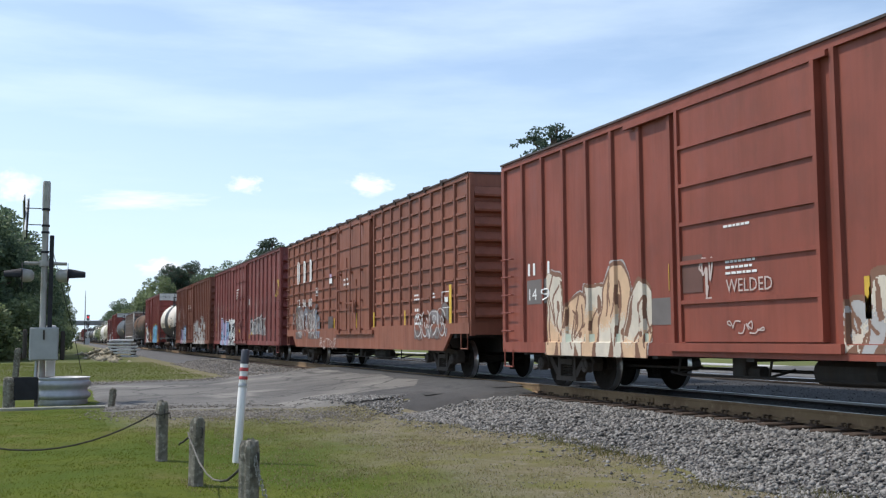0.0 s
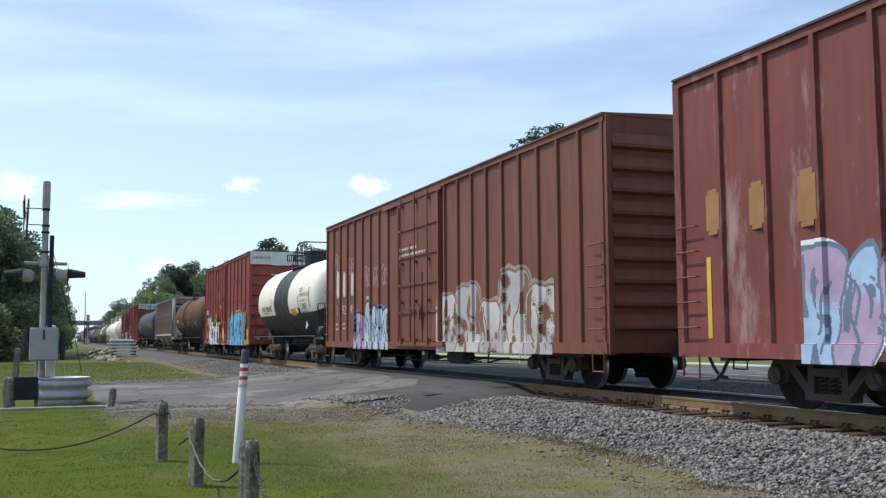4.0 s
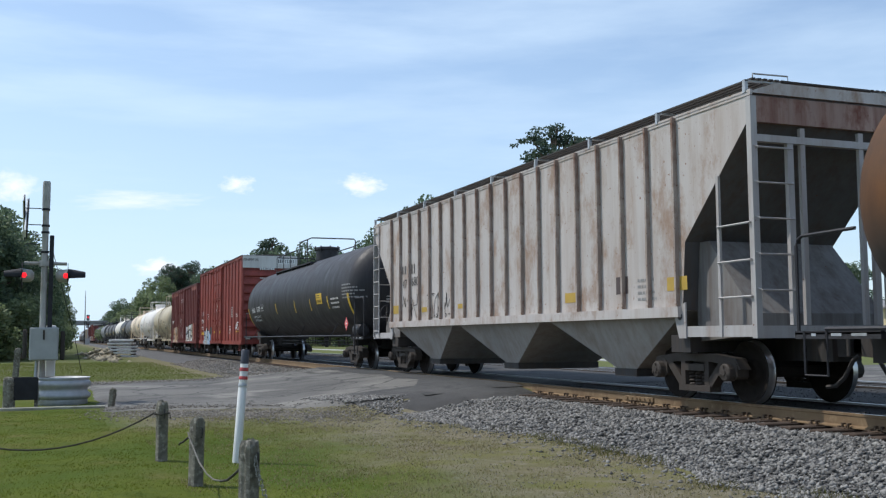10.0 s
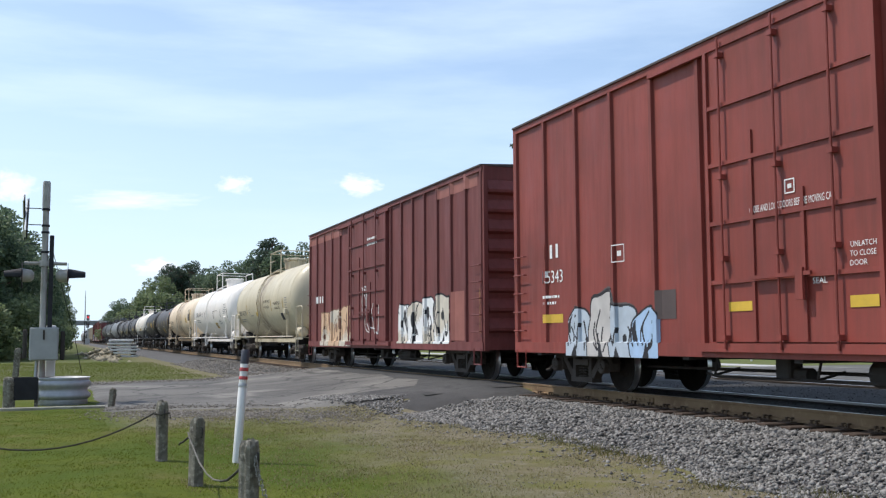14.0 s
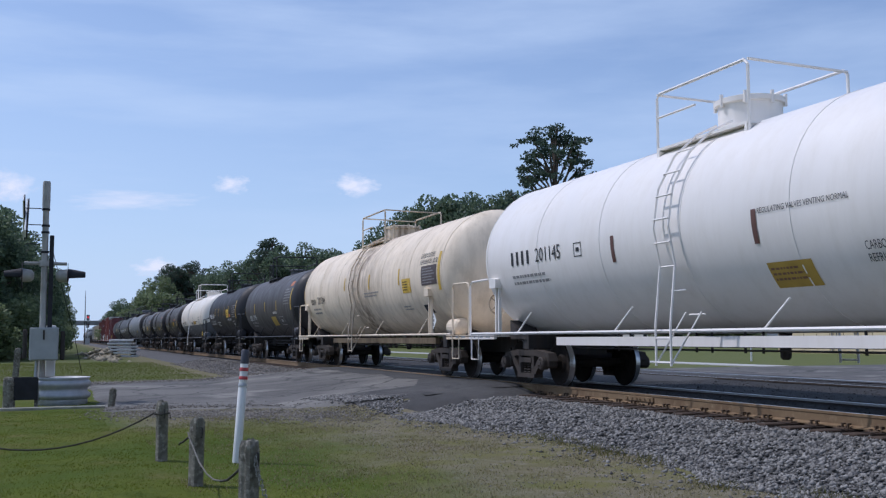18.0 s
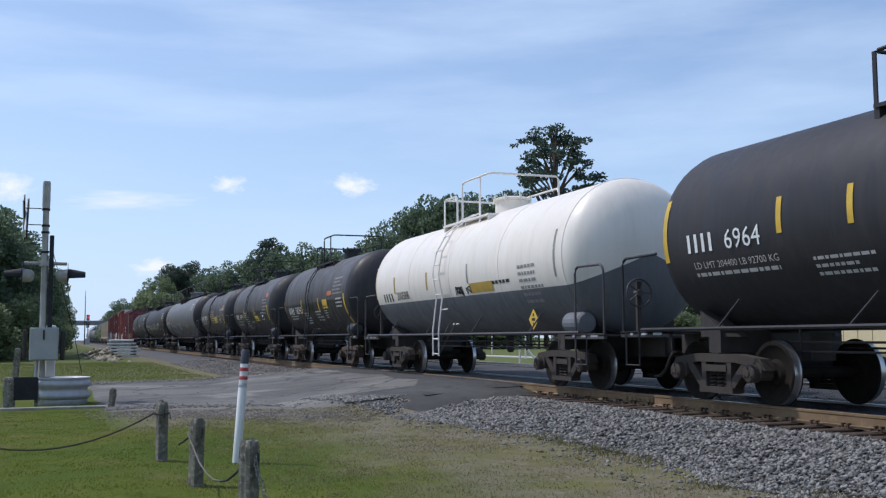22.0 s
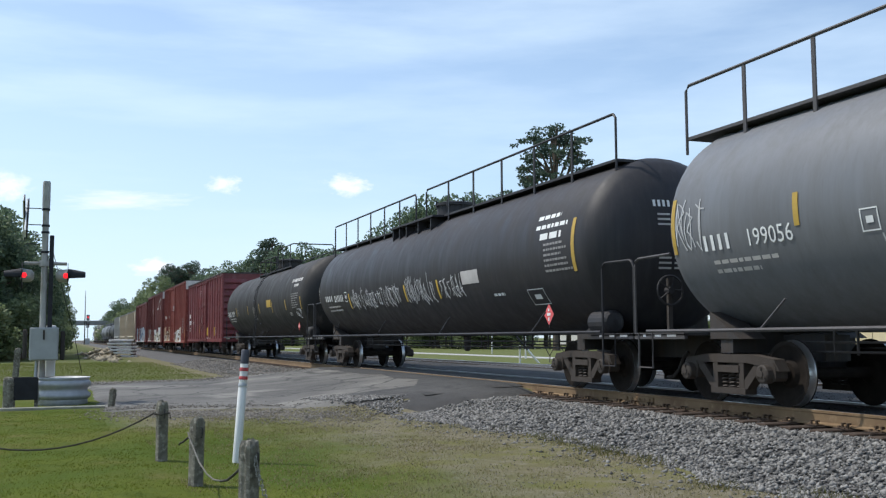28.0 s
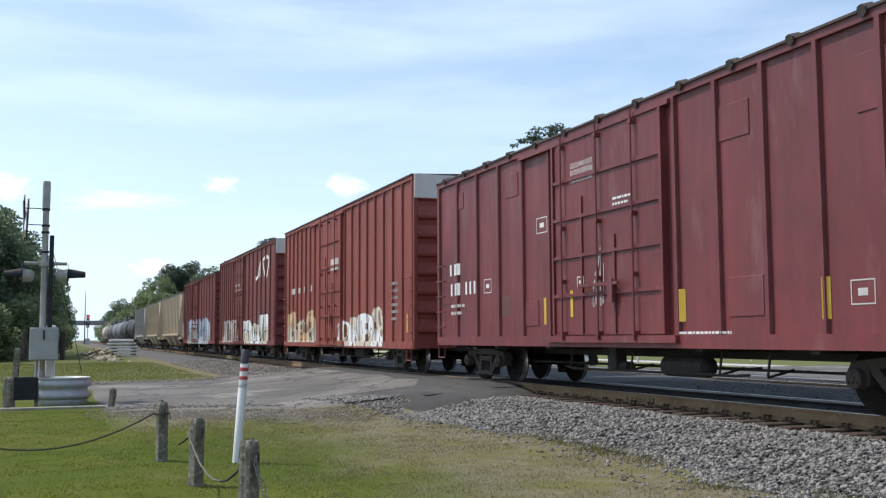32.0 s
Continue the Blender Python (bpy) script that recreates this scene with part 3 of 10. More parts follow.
def stripes(car, spots, mat, surf, w=0.1, name="reflector"):
    """Upright reflective strips, a part each: (x, z0, z1)."""
    lim = LIMIT.get(surf, 99.0)
    for x, z0, z1 in spots:
        x = min(max(x, -lim), lim - w)
        bm = bmesh.new()
        flat_rect(bm, x, z0, x + w, z1, surf, 0.007, 6)
        part(name, bm, mat, car)


def ladder(bm, x0, x1, y, z0, z1, n, r=0.018):
    for x in (x0, x1):
        tube(bm, [(x, y, z0), (x, y, z1)], r * 1.2, 5)
    for k in range(n):
        z = z0 + (z1 - z0) * (k + 0.5) / n
        tube(bm, [(x0, y, z), (x1, y, z)], r, 5)


# ---------------------------------------------------------------- box cars
def box_car(x0, label, L, top, mat, end_mat=None, sill=0.68, door=(-1.5, 1.5), posts=(7, 7), ribs="plain", panel=None, roof_mat=None,
            head_panel=None, belly=0.0, spread=None, rusty=False, door_style="bars", ends=9, bumps=False):
    car = thing("box_car", label, "freight car", group="cars of the goods train")
    end_mat = end_mat or mat
    roof_mat = roof_mat or P_ROOF
    h, W, P = L / 2, 1.42, 1.475
    zt = top - 0.08
    # shell
    bm = bmesh.new()
    box(bm, -h + 0.02, h - 0.02, -W, W, sill + 0.12, zt)
    part("shell", bm, mat, car)
    for s in (-1, 1):
        bm = bmesh.new()
        y0, y1 = (-P, -W + 0.01) if s < 0 else (W - 0.01, P)
        if belly:
            t = spread + 1.5
            prism(bm, [(-h, sill + 0.05), (-t, sill + 0.05), (-t + 0.5, sill - belly), (t - 0.5, sill - belly), (t, sill + 0.05), (h, sill + 0.05), (h, sill + 0.3), (-h, sill + 0.3)], y0, y1)
        else:
            box(bm, -h, h, y0, y1, sill, sill + 0.2)
        part("side_sill", bm, mat, car)
        bm = bmesh.new()
        box(bm, -h, h, y0, y1, zt - 0.11, zt + 0.01)
        part("top_plate", bm, mat, car)
    # posts: one mesh shared by all
    pm = bmesh.new()
    z0, z1 = sill + 0.2, zt - 0.11
    prism_pts = [(-0.055, -W + 0.004), (-0.04, -P), (0.04, -P), (0.055, -W + 0.004)]
    a = [pm.verts.new((u, y, z0)) for u, y in prism_pts]
    b = [pm.verts.new((u, y, z1)) for u, y in prism_pts]
    for i in range(3):
        pm.faces.new((a[i], a[i + 1], b[i + 1], b[i]))
    pm.faces.new(a[::-1]), pm.faces.new(b)
    bmesh.ops.recalc_face_normals(pm, faces=pm.faces)
    post_me = mesh_of(pm, "side_post", mat)
    d0, d1 = door
    xs = [-h + 0.09 + (d0 - 0.25 + h - 0.09) * i / posts[0] for i in range(posts[0] + 1)] + [d1 + 0.25 + (h - 0.09 - d1 - 0.25) * i / posts[1] for i in range(posts[1] + 1)]
    for x in xs:
        part("side_post", post_me, None, car, at=pose(x, 0, 0))
        part("side_post", post_me, None, car, at=pose(-x, 0, 0, 0, 0, 180))
    # ribs or panel joints between the posts
    if ribs in ("waffle", "grid"):
        n = 8 if ribs == "waffle" else 3
        for A, B in zip(xs, xs[1:]):
            if A < d0 < B or B - A < 0.3 or (A < 0 < B):
                continue
            for k in range(1, n + 1):
                bm = bmesh.new()
                z = z0 + (z1 - z0) * k / (n + 1)
                t = 0.035 if ribs == "waffle" else 0.03
                prism(bm, [(A + 0.1, z - t), (B - 0.1, z - t), (B - 0.1, z + t * 0.6), (A + 0.1, z + t * 0.6)], -W - (0.045 if ribs == "waffle" else 0.03), -W + 0.01)
                part("stiffening_rib", bm, mat, car)
    # doors
    for s in (-1, 1):
        bm = bmesh.new()
        box(bm, d0, d1, -P - 0.02, -W + 0.02, sill + 0.22, zt - 0.2)
        dr = part("door", bm, panel or mat, car, at=pose(0, 0, 0, 0, 0, 0 if s < 0 else 180))
        bm = bmesh.new()
        w = d1 - d0
        for k in range(1, 5 if door_style == "bars" else 6):
            z = sill + 0.22 + (zt - sill - 0.42) * k / (5 if door_style == "bars" else 6)
            box(bm, d0 + 0.06, d1 - 0.06, -P - 0.055, -P - 0.018, z - 0.03, z + 0.03)
        box(bm, d0, d0 + 0.07, -P - 0.06, -P - 0.018, sill + 0.22, zt - 0.2)
        box(bm, d1 - 0.07, d1, -P - 0.06, -P - 0.018, sill + 0.22, zt - 0.2)
        part("door_rib", bm, mat, dr)
        if door_style == "bars":
            for u in (0.12, 0.47, 0.78):
                bm = bmesh.new()
                tube(bm, [(d0 + w * u, -P - 0.09, sill + 0.12), (d0 + w * u, -P - 0.09, zt - 0.06)], 0.019, 6)
                for v in (0.06, 0.3, 0.55, 0.93):
                    z = sill + (zt - sill) * v
                    box(bm, d0 + w * u - 0.045, d0 + w * u + 0.045, -P - 0.12, -P - 0.02, z - 0.035, z + 0.035)
                part("lock_rod", bm, mat, dr)
            for u, v in ((0.30, 0.62), (0.60, 0.42)):        # short stiffeners between the bars
                bm = bmesh.new()
                box(bm, d0 + w * u - 0.03, d0 + w * u + 0.03, -P - 0.05, -P - 0.018, sill + 0.24, sill + 0.24 + (zt - sill) * v)
                part("stiffener", bm, mat, dr)
            bm = bmesh.new()
            box(bm, d0 + w * 0.3, d0 + w * 0.66, -P - 0.13, -P - 0.09, sill + 1.05, sill + 1.10)
            box(bm, d0 + w * 0.58, d0 + w * 0.62, -P - 0.14, -P - 0.1, sill + 0.75, sill + 1.15)
            part("door_handle", bm, mat, dr)
        for bx in ((d0 - 1.5, d1 + 0.2, -P - 0.05, -P + 0.01, zt - 0.2, zt - 0.13), (d0 - 0.3, d1 + 0.3, -P - 0.07, -P + 0.01, sill + 0.08, sill + 0.2)):
            bm = bmesh.new()
            box(bm, *bx)
            part("door_track", bm, mat, dr)
    # ends with pressed ribs
    rm = bmesh.new()
    pitch = (zt - sill - 0.6) / ends
    prism(rm, [(-0.06, -0.5 * pitch), (0.02, -0.36 * pitch), (0.10, -0.28 * pitch), (0.105, -0.14 * pitch), (0.02, 0.34 * pitch), (-0.06, 0.42 * pitch)], -W + 0.08, W - 0.08)
    rib_me = mesh_of(rm, "end_rib", end_mat)
    for s in (-1, 1):
        for k in range(ends):
            zz = sill + 0.35 + (zt - sill - 0.6) * (k + 0.5) / ends
            part("end_rib", rib_me, None, car, at=pose(s * (h - 0.02), 0, zz, 0, 0, 0 if s > 0 else 180))
        for y in (-W + 0.02, W - 0.02):
            bm = bmesh.new()
            box(bm, s * h - 0.06, s * h + 0.06, y - 0.05, y + 0.05, sill, zt)
            part("corner_post", bm, end_mat, car)
        bm = bmesh.new()
        box(bm, s * h - 0.03, s * h + 0.05, -W, W, sill + 0.02, sill + 0.3)
        part("end_sill", bm, end_mat, car)
        if head_panel:
            bm = bmesh.new()
            box(bm, s * h - 0.04, s * h + 0.1, -W - 0.02, W + 0.02, zt - 0.62, zt + 0.02)
            part("end_panel", bm, head_panel, car, "white-painted upper end panel")
    # roof: low pitched sheet with ribs
    bm = bmesh.new()
    prism_r = [(-P - 0.03, zt), (-P - 0.03, zt + 0.035), (0, top + 0.02), (P + 0.03, zt + 0.035), (P + 0.03, zt)]
    a = [bm.verts.new((-h, y, z)) for y, z in prism_r]
    b = [bm.verts.new((h, y, z)) for y, z in prism_r]
    for i in range(5):
        bm.faces.new((a[i], a[(i + 1) % 5], b[(i + 1) % 5], b[i]))
    bm.faces.new(a), bm.faces.new(b[::-1])
    bmesh.ops.recalc_face_normals(bm, faces=bm.faces)
    part("roof", bm, roof_mat, car)
    rm = bmesh.new()
    for s in (-1, 1):
        tube(rm, [(0, s * (P - 0.02), zt + 0.02), (0, 0, top + 0.02)], 0.035, 5)
    for s in (-1, 1) if bumps else ():
        tube(rm, [(0, s * (P - 0.12), zt + 0.05), (0, s * (P + 0.05), zt + 0.0)], 0.075, 7)
    rr = mesh_of(rm, "roof_rib", roof_mat)
    for k in range(int(L / 1.25)):
        part("roof_rib", rr, None, car, at=pose(-h + 0.6 + 1.25 * k, 0, 0))
    # grab irons and stirrups
    gm = bmesh.new()
    tube(gm, [(-0.25, 0.055, 0), (-0.25, 0, 0), (0.25, 0, 0), (0.25, 0.055, 0)], 0.014, 6)
    grab_me = mesh_of(gm, "grab_iron", mat)
    for s in (-1, 1):
        for q in (-1, 1):
            x = s * (h - 0.3)
            for k in range(5):
                part("grab_iron", grab_me, None, car, at=pose(x, q * (P + 0.05), sill + 0.43 + 0.37 * k, 0, 0, 0 if q < 0 else 180))
            bm = bmesh.new()
            tube(bm, [(x - 0.2, q * P, sill + 0.05), (x - 0.2, q * P, sill - 0.3), (x + 0.2, q * P, sill - 0.3), (x + 0.2, q * P, sill + 0.05)], 0.02, 5)
            part("stirrup_step", bm, mat, car)
    spread = spread or h - 2.15
    bm = bmesh.new()
    box(bm, -h - 0.1, h + 0.1, -0.2, 0.2, 0.62, sill + 0.15)
    for k in range(-3, 4):
        box(bm, k * (h - 1) / 3 - 0.08, k * (h - 1) / 3 + 0.08, -W, W, sill - 0.05, sill + 0.12)
    part("underframe", bm, M["steel_dark"], car)
    bm = bmesh.new()
    lathe(bm, [(-0.62, 0.05), (-0.55, 0.17), (0.55, 0.17), (0.62, 0.05)], 12, "x", (1.2, -0.75, 0.5))
    part("air_reservoir", bm, M["steel_dark"], car)
    bm = bmesh.new()
    box(bm, -1.1, -0.8, -0.9, -0.66, 0.36, sill, bev=0.02)
    lathe(bm, [(-0.16, 0.1), (0.16, 0.1)], 10, "x", (-0.7, -0.75, 0.45))
    part("brake_valve", bm, M["steel_dark"], car)
    for y, z, a, b in ((-0.5, 0.5, -spread + 1, spread - 1), (-0.95, 0.42, -2.6, 3.0), (0.45, 0.46, -spread + 1, 1.5)):
        bm = bmesh.new()
        tube(bm, [(a, y, z), (a + 0.3, y, z - 0.04), (b - 0.3, y, z - 0.02), (b, y, z)], 0.022, 5)
        part("brake_rod", bm, M["steel_dark"], car)
    for x in (-2.4, -0.2, 2.3, 3.4):
        bm = bmesh.new()
        tube(bm, [(x, -0.95, 0.4), (x + 0.1, -0.95, sill + 0.05)], 0.02, 5)
        tube(bm, [(x, -0.95, 0.4), (x, -0.5, 0.5)], 0.02, 5)
        part("rod_hanger", bm, M["steel_dark"], car)
    sets = running_gear(car, spread, h, rusty)
    CARS.append((car, x0, sets, spread))
    xs_ = np.array(xs)
    inner = -W - {"waffle": 0.047, "grid": 0.032}.get(ribs, 0.0)
    surf = lambda x, z: -P - 0.025 if d0 < x < d1 else -P if np.abs(xs_ - x).min() < 0.075 and z > sill + 0.2 else -P if z < sill + 0.2 else inner
    return car, surf


# ---------------------------------------------------------------- tank cars
def tank_car(x0, label, half, r, zc, mats, slot, bands=(), spread=4.2, rail_mat=None, dome=None, long_walk=False, ladder_x=0.0, loops=True, rusty=False,
             platform=(-1.3, 1.0), seg=48, skirt=True, channel=False, low_mat=None, split=None, cage=False, seams=False):
    """mats and slot(x, angle) paint the shell; bands are the places along it where the paint changes."""
    car = thing("tank_car", label, "tank car", group="cars of the goods train")
    rail_mat = rail_mat or mats[0]
    low_mat = low_mat or rail_mat
    hl = r * 0.48
    c = half - hl
    prof = [(-c - hl * math.sin(t), max(0.02, r * math.cos(t))) for t in (math.pi / 2 * k / 7 for k in range(7, 0, -1))]
    cuts = sorted(set([-c, c] + [b for b in bands]))
    full = []
    for A, B in zip(cuts, cuts[1:]):
        n = max(1, int((B - A) / 2.5))
        full += [A + (B - A) * k / n for k in range(n)]
    full.append(c)
    prof += [(x, r) for x in full]
    prof += [(c + hl * math.sin(t), max(0.02, r * math.cos(t))) for t in (math.pi / 2 * k / 7 for k in range(1, 8))]
    mids = [(prof[i][0] + prof[i + 1][0]) / 2 for i in range(len(prof) - 1)]
    bm = bmesh.new()
    lathe(bm, prof, seg, "x", (0, 0, zc), mat=lambda i, a: slot(mids[i], a))
    part("tank", bm, mats, car, soft=40)
    # weld seams
    n = max(2, int(2 * c / 2.4))
    for k in range(n + 1) if seams else ():
        sx = -c + 2 * c * k / n
        bm = bmesh.new()
        lathe(bm, [(-0.016, r - 0.012), (-0.012, r + 0.007), (0.012, r + 0.007), (0.016, r - 0.012)], seg, "x", (sx, 0, zc), mat=lambda i, a: slot(sx, a))
        part("weld_seam", bm, mats, car)
    # running boards at the ends, side rails
    zr = max(0.98, zc - r + 0.02)
    for q in (-1, 1):
        bm = bmesh.new()
        tube(bm, [(-half, q * (r + 0.04), zr + 0.02), (half, q * (r + 0.04), zr + 0.02)], 0.03, 6)
        part("side_rail", bm, low_mat, car)
        for k in (-3, -1, 1, 3):
            x = k * (half - 1.2) / 3.6
            bm = bmesh.new()
            tube(bm, [(x, q * (r + 0.03), zr + 0.02), (x + 0.35, q * (r * 0.93), zr + 0.42)], 0.017, 5)
            part("rail_strut", bm, low_mat, car)
    for s in (-1, 1):
        bm = bmesh.new()
        box(bm, s * half - 0.72, s * half + 0.72, -1.45, 1.45, zr - 0.045, zr - 0.02)
        for y in (-1.42, 1.42):
            box(bm, s * half - 0.72, s * half + 0.72, y - 0.03, y + 0.03, zr - 0.1, zr)
        part("end_platform", bm, low_mat, car)
        if skirt:
            bm = bmesh.new()
            box(bm, s * spread - 0.14, s * spread + 0.14, -1.12, 1.12, 0.74, zr)
            part("body_bolster", bm, M["steel_dark"], car)
            for q in (-1, 1):
                X = s * (half - 0.95)
                bm = bmesh.new()
                prism(bm, [(X, zr - 0.1), (X, zr + 0.3), (X - s * 0.7, zr - 0.1)], min(q * 0.7, q * r * 0.72), max(q * 0.7, q * r * 0.72))
                part("saddle", bm, M["steel_dark"], car)
        for q in (-1, 1) if cage else ():        # jacking pad on two struts
            X = half - 1.75 if s > 0 else 1.1 - half
            bm = bmesh.new()
            prism(bm, [(X - 0.16, zr + 0.98), (X + 0.16, zr + 0.98), (X + 0.16, zr + 1.16), (X - 0.16, zr + 1.2)], min(q * r * 0.84, q * (r + 0.03)), max(q * r * 0.84, q * (r + 0.03)))
            pad = part("jacking_pad", bm, low_mat, car)
            for u in (-0.09, 0.07):
                bm = bmesh.new()
                box(bm, X + u - 0.022, X + u + 0.022, min(q * (r - 0.14), q * (r - 0.08)), max(q * (r - 0.14), q * (r - 0.08)), zr, zr + 0.98)
                part("pad_strut", bm, low_mat, pad)
        if loops:
            for q in (-1, 1):
                bm = bmesh.new()
                x0l, x1l = s * (half + 0.68), s * (half - 0.35)
                y = q * 1.42
                rise = [(x0l, y, zr), (x0l, y, zr + 1.08), (x0l - s * 0.04, y, zr + 1.16), (x0l - s * 0.12, y, zr + 1.2)]
                fall = [(x1l + s * 0.12, y, zr + 1.21), (x1l + s * 0.04, y, zr + 1.17), (x1l, y, zr + 1.08), (x1l, y, zr)]
                tube(bm, rise + (fall if s > 0 else [(x1l, y, zr + 1.21)]), 0.024, 6)
                part("end_handrail", bm, low_mat, car)
        for q in (-1, 1):
            bm = bmesh.new()
            x = half + 0.1 if s > 0 else -half - 0.55
            tube(bm, [(x, q * 1.45, zr), (x, q * 1.45, zr - 0.55), (x - s * 0.4, q * 1.45, zr - 0.55), (x - s * 0.4, q * 1.45, zr)], 0.02, 5)
            part("stirrup_step", bm, low_mat, car)
    for s in (-1, 1):
        bm = bmesh.new()
        box(bm, min(s * (half + 0.7), s * (spread - 1)), max(s * (half + 0.7), s * (spread - 1)), -0.22, 0.22, 0.62, zr - 0.05)
        part("stub_sill", bm, M["steel_dark"], car)
    for q in (-1, 1) if channel else ():
        bm = bmesh.new()
        box(bm, -spread + 1.1, spread - 1.1, min(q * 0.85, q * 0.97), max(q * 0.85, q * 0.97), zr - 0.22, zr - 0.06)
        part("underframe_channel", bm, rail_mat if channel is True else channel, car)
    # ladder up to the dome
    for q in (-1, 1) if ladder_x is not None else ():
        bm = bmesh.new()
        for x in (ladder_x - 0.2, ladder_x + 0.2):
            pts = [(x, q * (r + 0.13), zr - 0.5), (x, q * (r + 0.13), zr + 0.1)]
            pts += [(x, q * (r + 0.13) * math.cos(a), zc + (r + 0.13) * math.sin(a)) for a in (radians(d) for d in (-20, 0, 20, 40, 58, 72))]
            tube(bm, pts, 0.02, 5)
        zz = zr - 0.45
        while zz < zc + r * 0.9:
            a = math.asin(max(-1, min(1, (zz - zc) / (r + 0.13))))
            y = (r + 0.13) * math.cos(a) if zz > zr + 0.1 else r + 0.13
            tube(bm, [(ladder_x - 0.2, q * y, zz), (ladder_x + 0.2, q * y, zz)], 0.016, 5)
            zz += 0.36
        lad = part("ladder", bm, rail_mat, car)
        bm = bmesh.new()
        for x in (ladder_x - 0.2, ladder_x + 0.2):      # braces from its foot back to the tank
            tube(bm, [(x, q * (r + 0.13), zr - 0.48), (x + 0.28, q * (r * 0.86), zr + 0.3)], 0.014, 5)
        part("ladder_brace", bm, low_mat, lad)
    # dome, platform and guard rail
    top = zc + r
    dx, dr, dh, dslot = dome or (0.0, 0.45, 0.4, 0)
    bm = bmesh.new()
    lathe(bm, [(-0.12, dr), (dh * 0.8, dr), (dh * 0.82, dr + 0.05), (dh, dr + 0.05), (dh + 0.04, dr * 0.8)], 20, "z", (dx, 0, top))
    dm = part("dome", bm, mats[dslot], car, soft=40)
    bm = bmesh.new()
    lathe(bm, [(dh * 0.7, 0.03), (dh + 0.06, 0.03)], 6, "z")
    bolt_me = mesh_of(bm, "cover_bolt", mats[dslot])
    for k in range(8):
        a = k * math.pi / 4
        part("cover_bolt", bolt_me, None, dm, at=pose(dx + (dr + 0.04) * math.cos(a), (dr + 0.04) * math.sin(a), top))
    px0, px1 = platform
    zt = top + 0.76

    def fence(a0, a1, y, name):
        """A guard rail along the car: uprights, a top bar with bent ends, a middle bar."""
        fb = bmesh.new()
        tube(fb, [(a0, y, top - 0.35), (a0, y, zt - 0.08), (a0 + 0.08, y, zt), (a1 - 0.08, y, zt), (a1, y, zt - 0.08), (a1, y, top - 0.35)], 0.026, 6)
        fr = part(name, fb, rail_mat, car)
        n = max(1, int((a1 - a0) / 1.45))
        for k in range(1, n):
            ub = bmesh.new()
            x = a0 + (a1 - a0) * k / n
            box(ub, x - 0.035, x + 0.035, y - 0.012, y + 0.012, top - 0.35, zt)
            part("upright", ub, rail_mat, fr)

    if long_walk:
        for a0, a1 in ((-half + 0.1, -1.3), (-0.45, half - 0.7)):
            bm = bmesh.new()
            box(bm, a0, a1, -0.88, -0.35, top - 0.12, top - 0.07)
            part("walkway", bm, rail_mat, car)
            fence(a0, a1, -0.88, "walkway_rail")
        for x in (-2.6, -2.0, -1.4, -0.4, 0.6):
            bm = bmesh.new()
            prism(bm, [(x - 0.03, top - 0.12), (x + 0.03, top - 0.12), (x + 0.03, top - 0.55), (x - 0.03, top - 0.5)], -1.15, -0.7)
            part("gusset", bm, rail_mat, car)
        bm = bmesh.new()
        box(bm, -2.8, 0.9, -1.2, -0.86, top - 0.13, top - 0.08)
        part("dome_step", bm, rail_mat, car)
    elif not cage:
        sp = px0 + 0.42 * (px1 - px0) if split is None else split
        zl, zh, e = top + 0.52, top + 0.80, 0.9
        for q in (-1, 1):
            bm = bmesh.new()
            box(bm, px0, px1, min(q * 0.5, q * 0.95), max(q * 0.5, q * 0.95), top - 0.2, top - 0.15)
            pf = part("platform", bm, rail_mat, car)
            for x in (px0 + 0.05, (px0 + px1) / 2, px1 - 0.05):
                bm = bmesh.new()
                prism(bm, [(x - 0.025, top - 0.2), (x + 0.025, top - 0.2), (x + 0.025, top - 0.5), (x - 0.025, top - 0.5)], min(q * 0.62, q * 0.93), max(q * 0.62, q * 0.93))
                part("bracket", bm, rail_mat, pf)
        # a low rail round one end, bent down beside the ladder
        lo = max(px0 + 0.35, sp - 0.35)
        bm = bmesh.new()
        tube(bm, [(px0, e, top - 0.35), (px0, e, zl - 0.07), (px0, e - 0.07, zl), (px0, 0.07 - e, zl), (px0 + 0.07, -e, zl), (lo - 0.1, -e, zl), (lo - 0.03, -e, zl - 0.03), (lo, -e, zl - 0.1), (lo, -e, top - 0.35)], 0.026, 7)
        low = part("guard_rail", bm, rail_mat, car)
        n_up = max(1, int((lo - px0) / 1.3))
        for k in range(n_up):
            bm = bmesh.new()
            x = px0 + (lo - px0) * k / n_up
            box(bm, x - 0.03, x + 0.03, -e - 0.012, -e + 0.012, top - 0.35, zl)
            part("upright", bm, rail_mat, low)
        # the tall rail on to the other end and across it
        bm = bmesh.new()
        tube(bm, [(sp, -e, top - 0.35), (sp, -e, zh - 0.12), (sp + 0.03, -e, zh - 0.04), (sp + 0.12, -e, zh), (px1 - 0.07, -e, zh), (px1, 0.07 - e, zh), (px1, e - 0.07, zh), (px1, e, zh - 0.07), (px1, e, top - 0.35)], 0.026, 7)
        tall = part("guard_rail", bm, rail_mat, car)
        n_up = max(1, int((px1 - sp) / 1.6))
        for k in range(1, n_up + 1):
            bm = bmesh.new()
            x = sp + (px1 - sp) * (k - 0.35) / n_up
            box(bm, x - 0.04, x + 0.04, -e - 0.012, -e + 0.012, top - 0.35, zh)
            part("upright", bm, rail_mat, tall)
        bm = bmesh.new()
        tube(bm, [(px0, e, zl), (px1 - 0.1, e, zl), (px1, e, zl - 0.1), (px1, e, top - 0.35)], 0.024, 6)
        part("far_rail", bm, rail_mat, car)
    else:
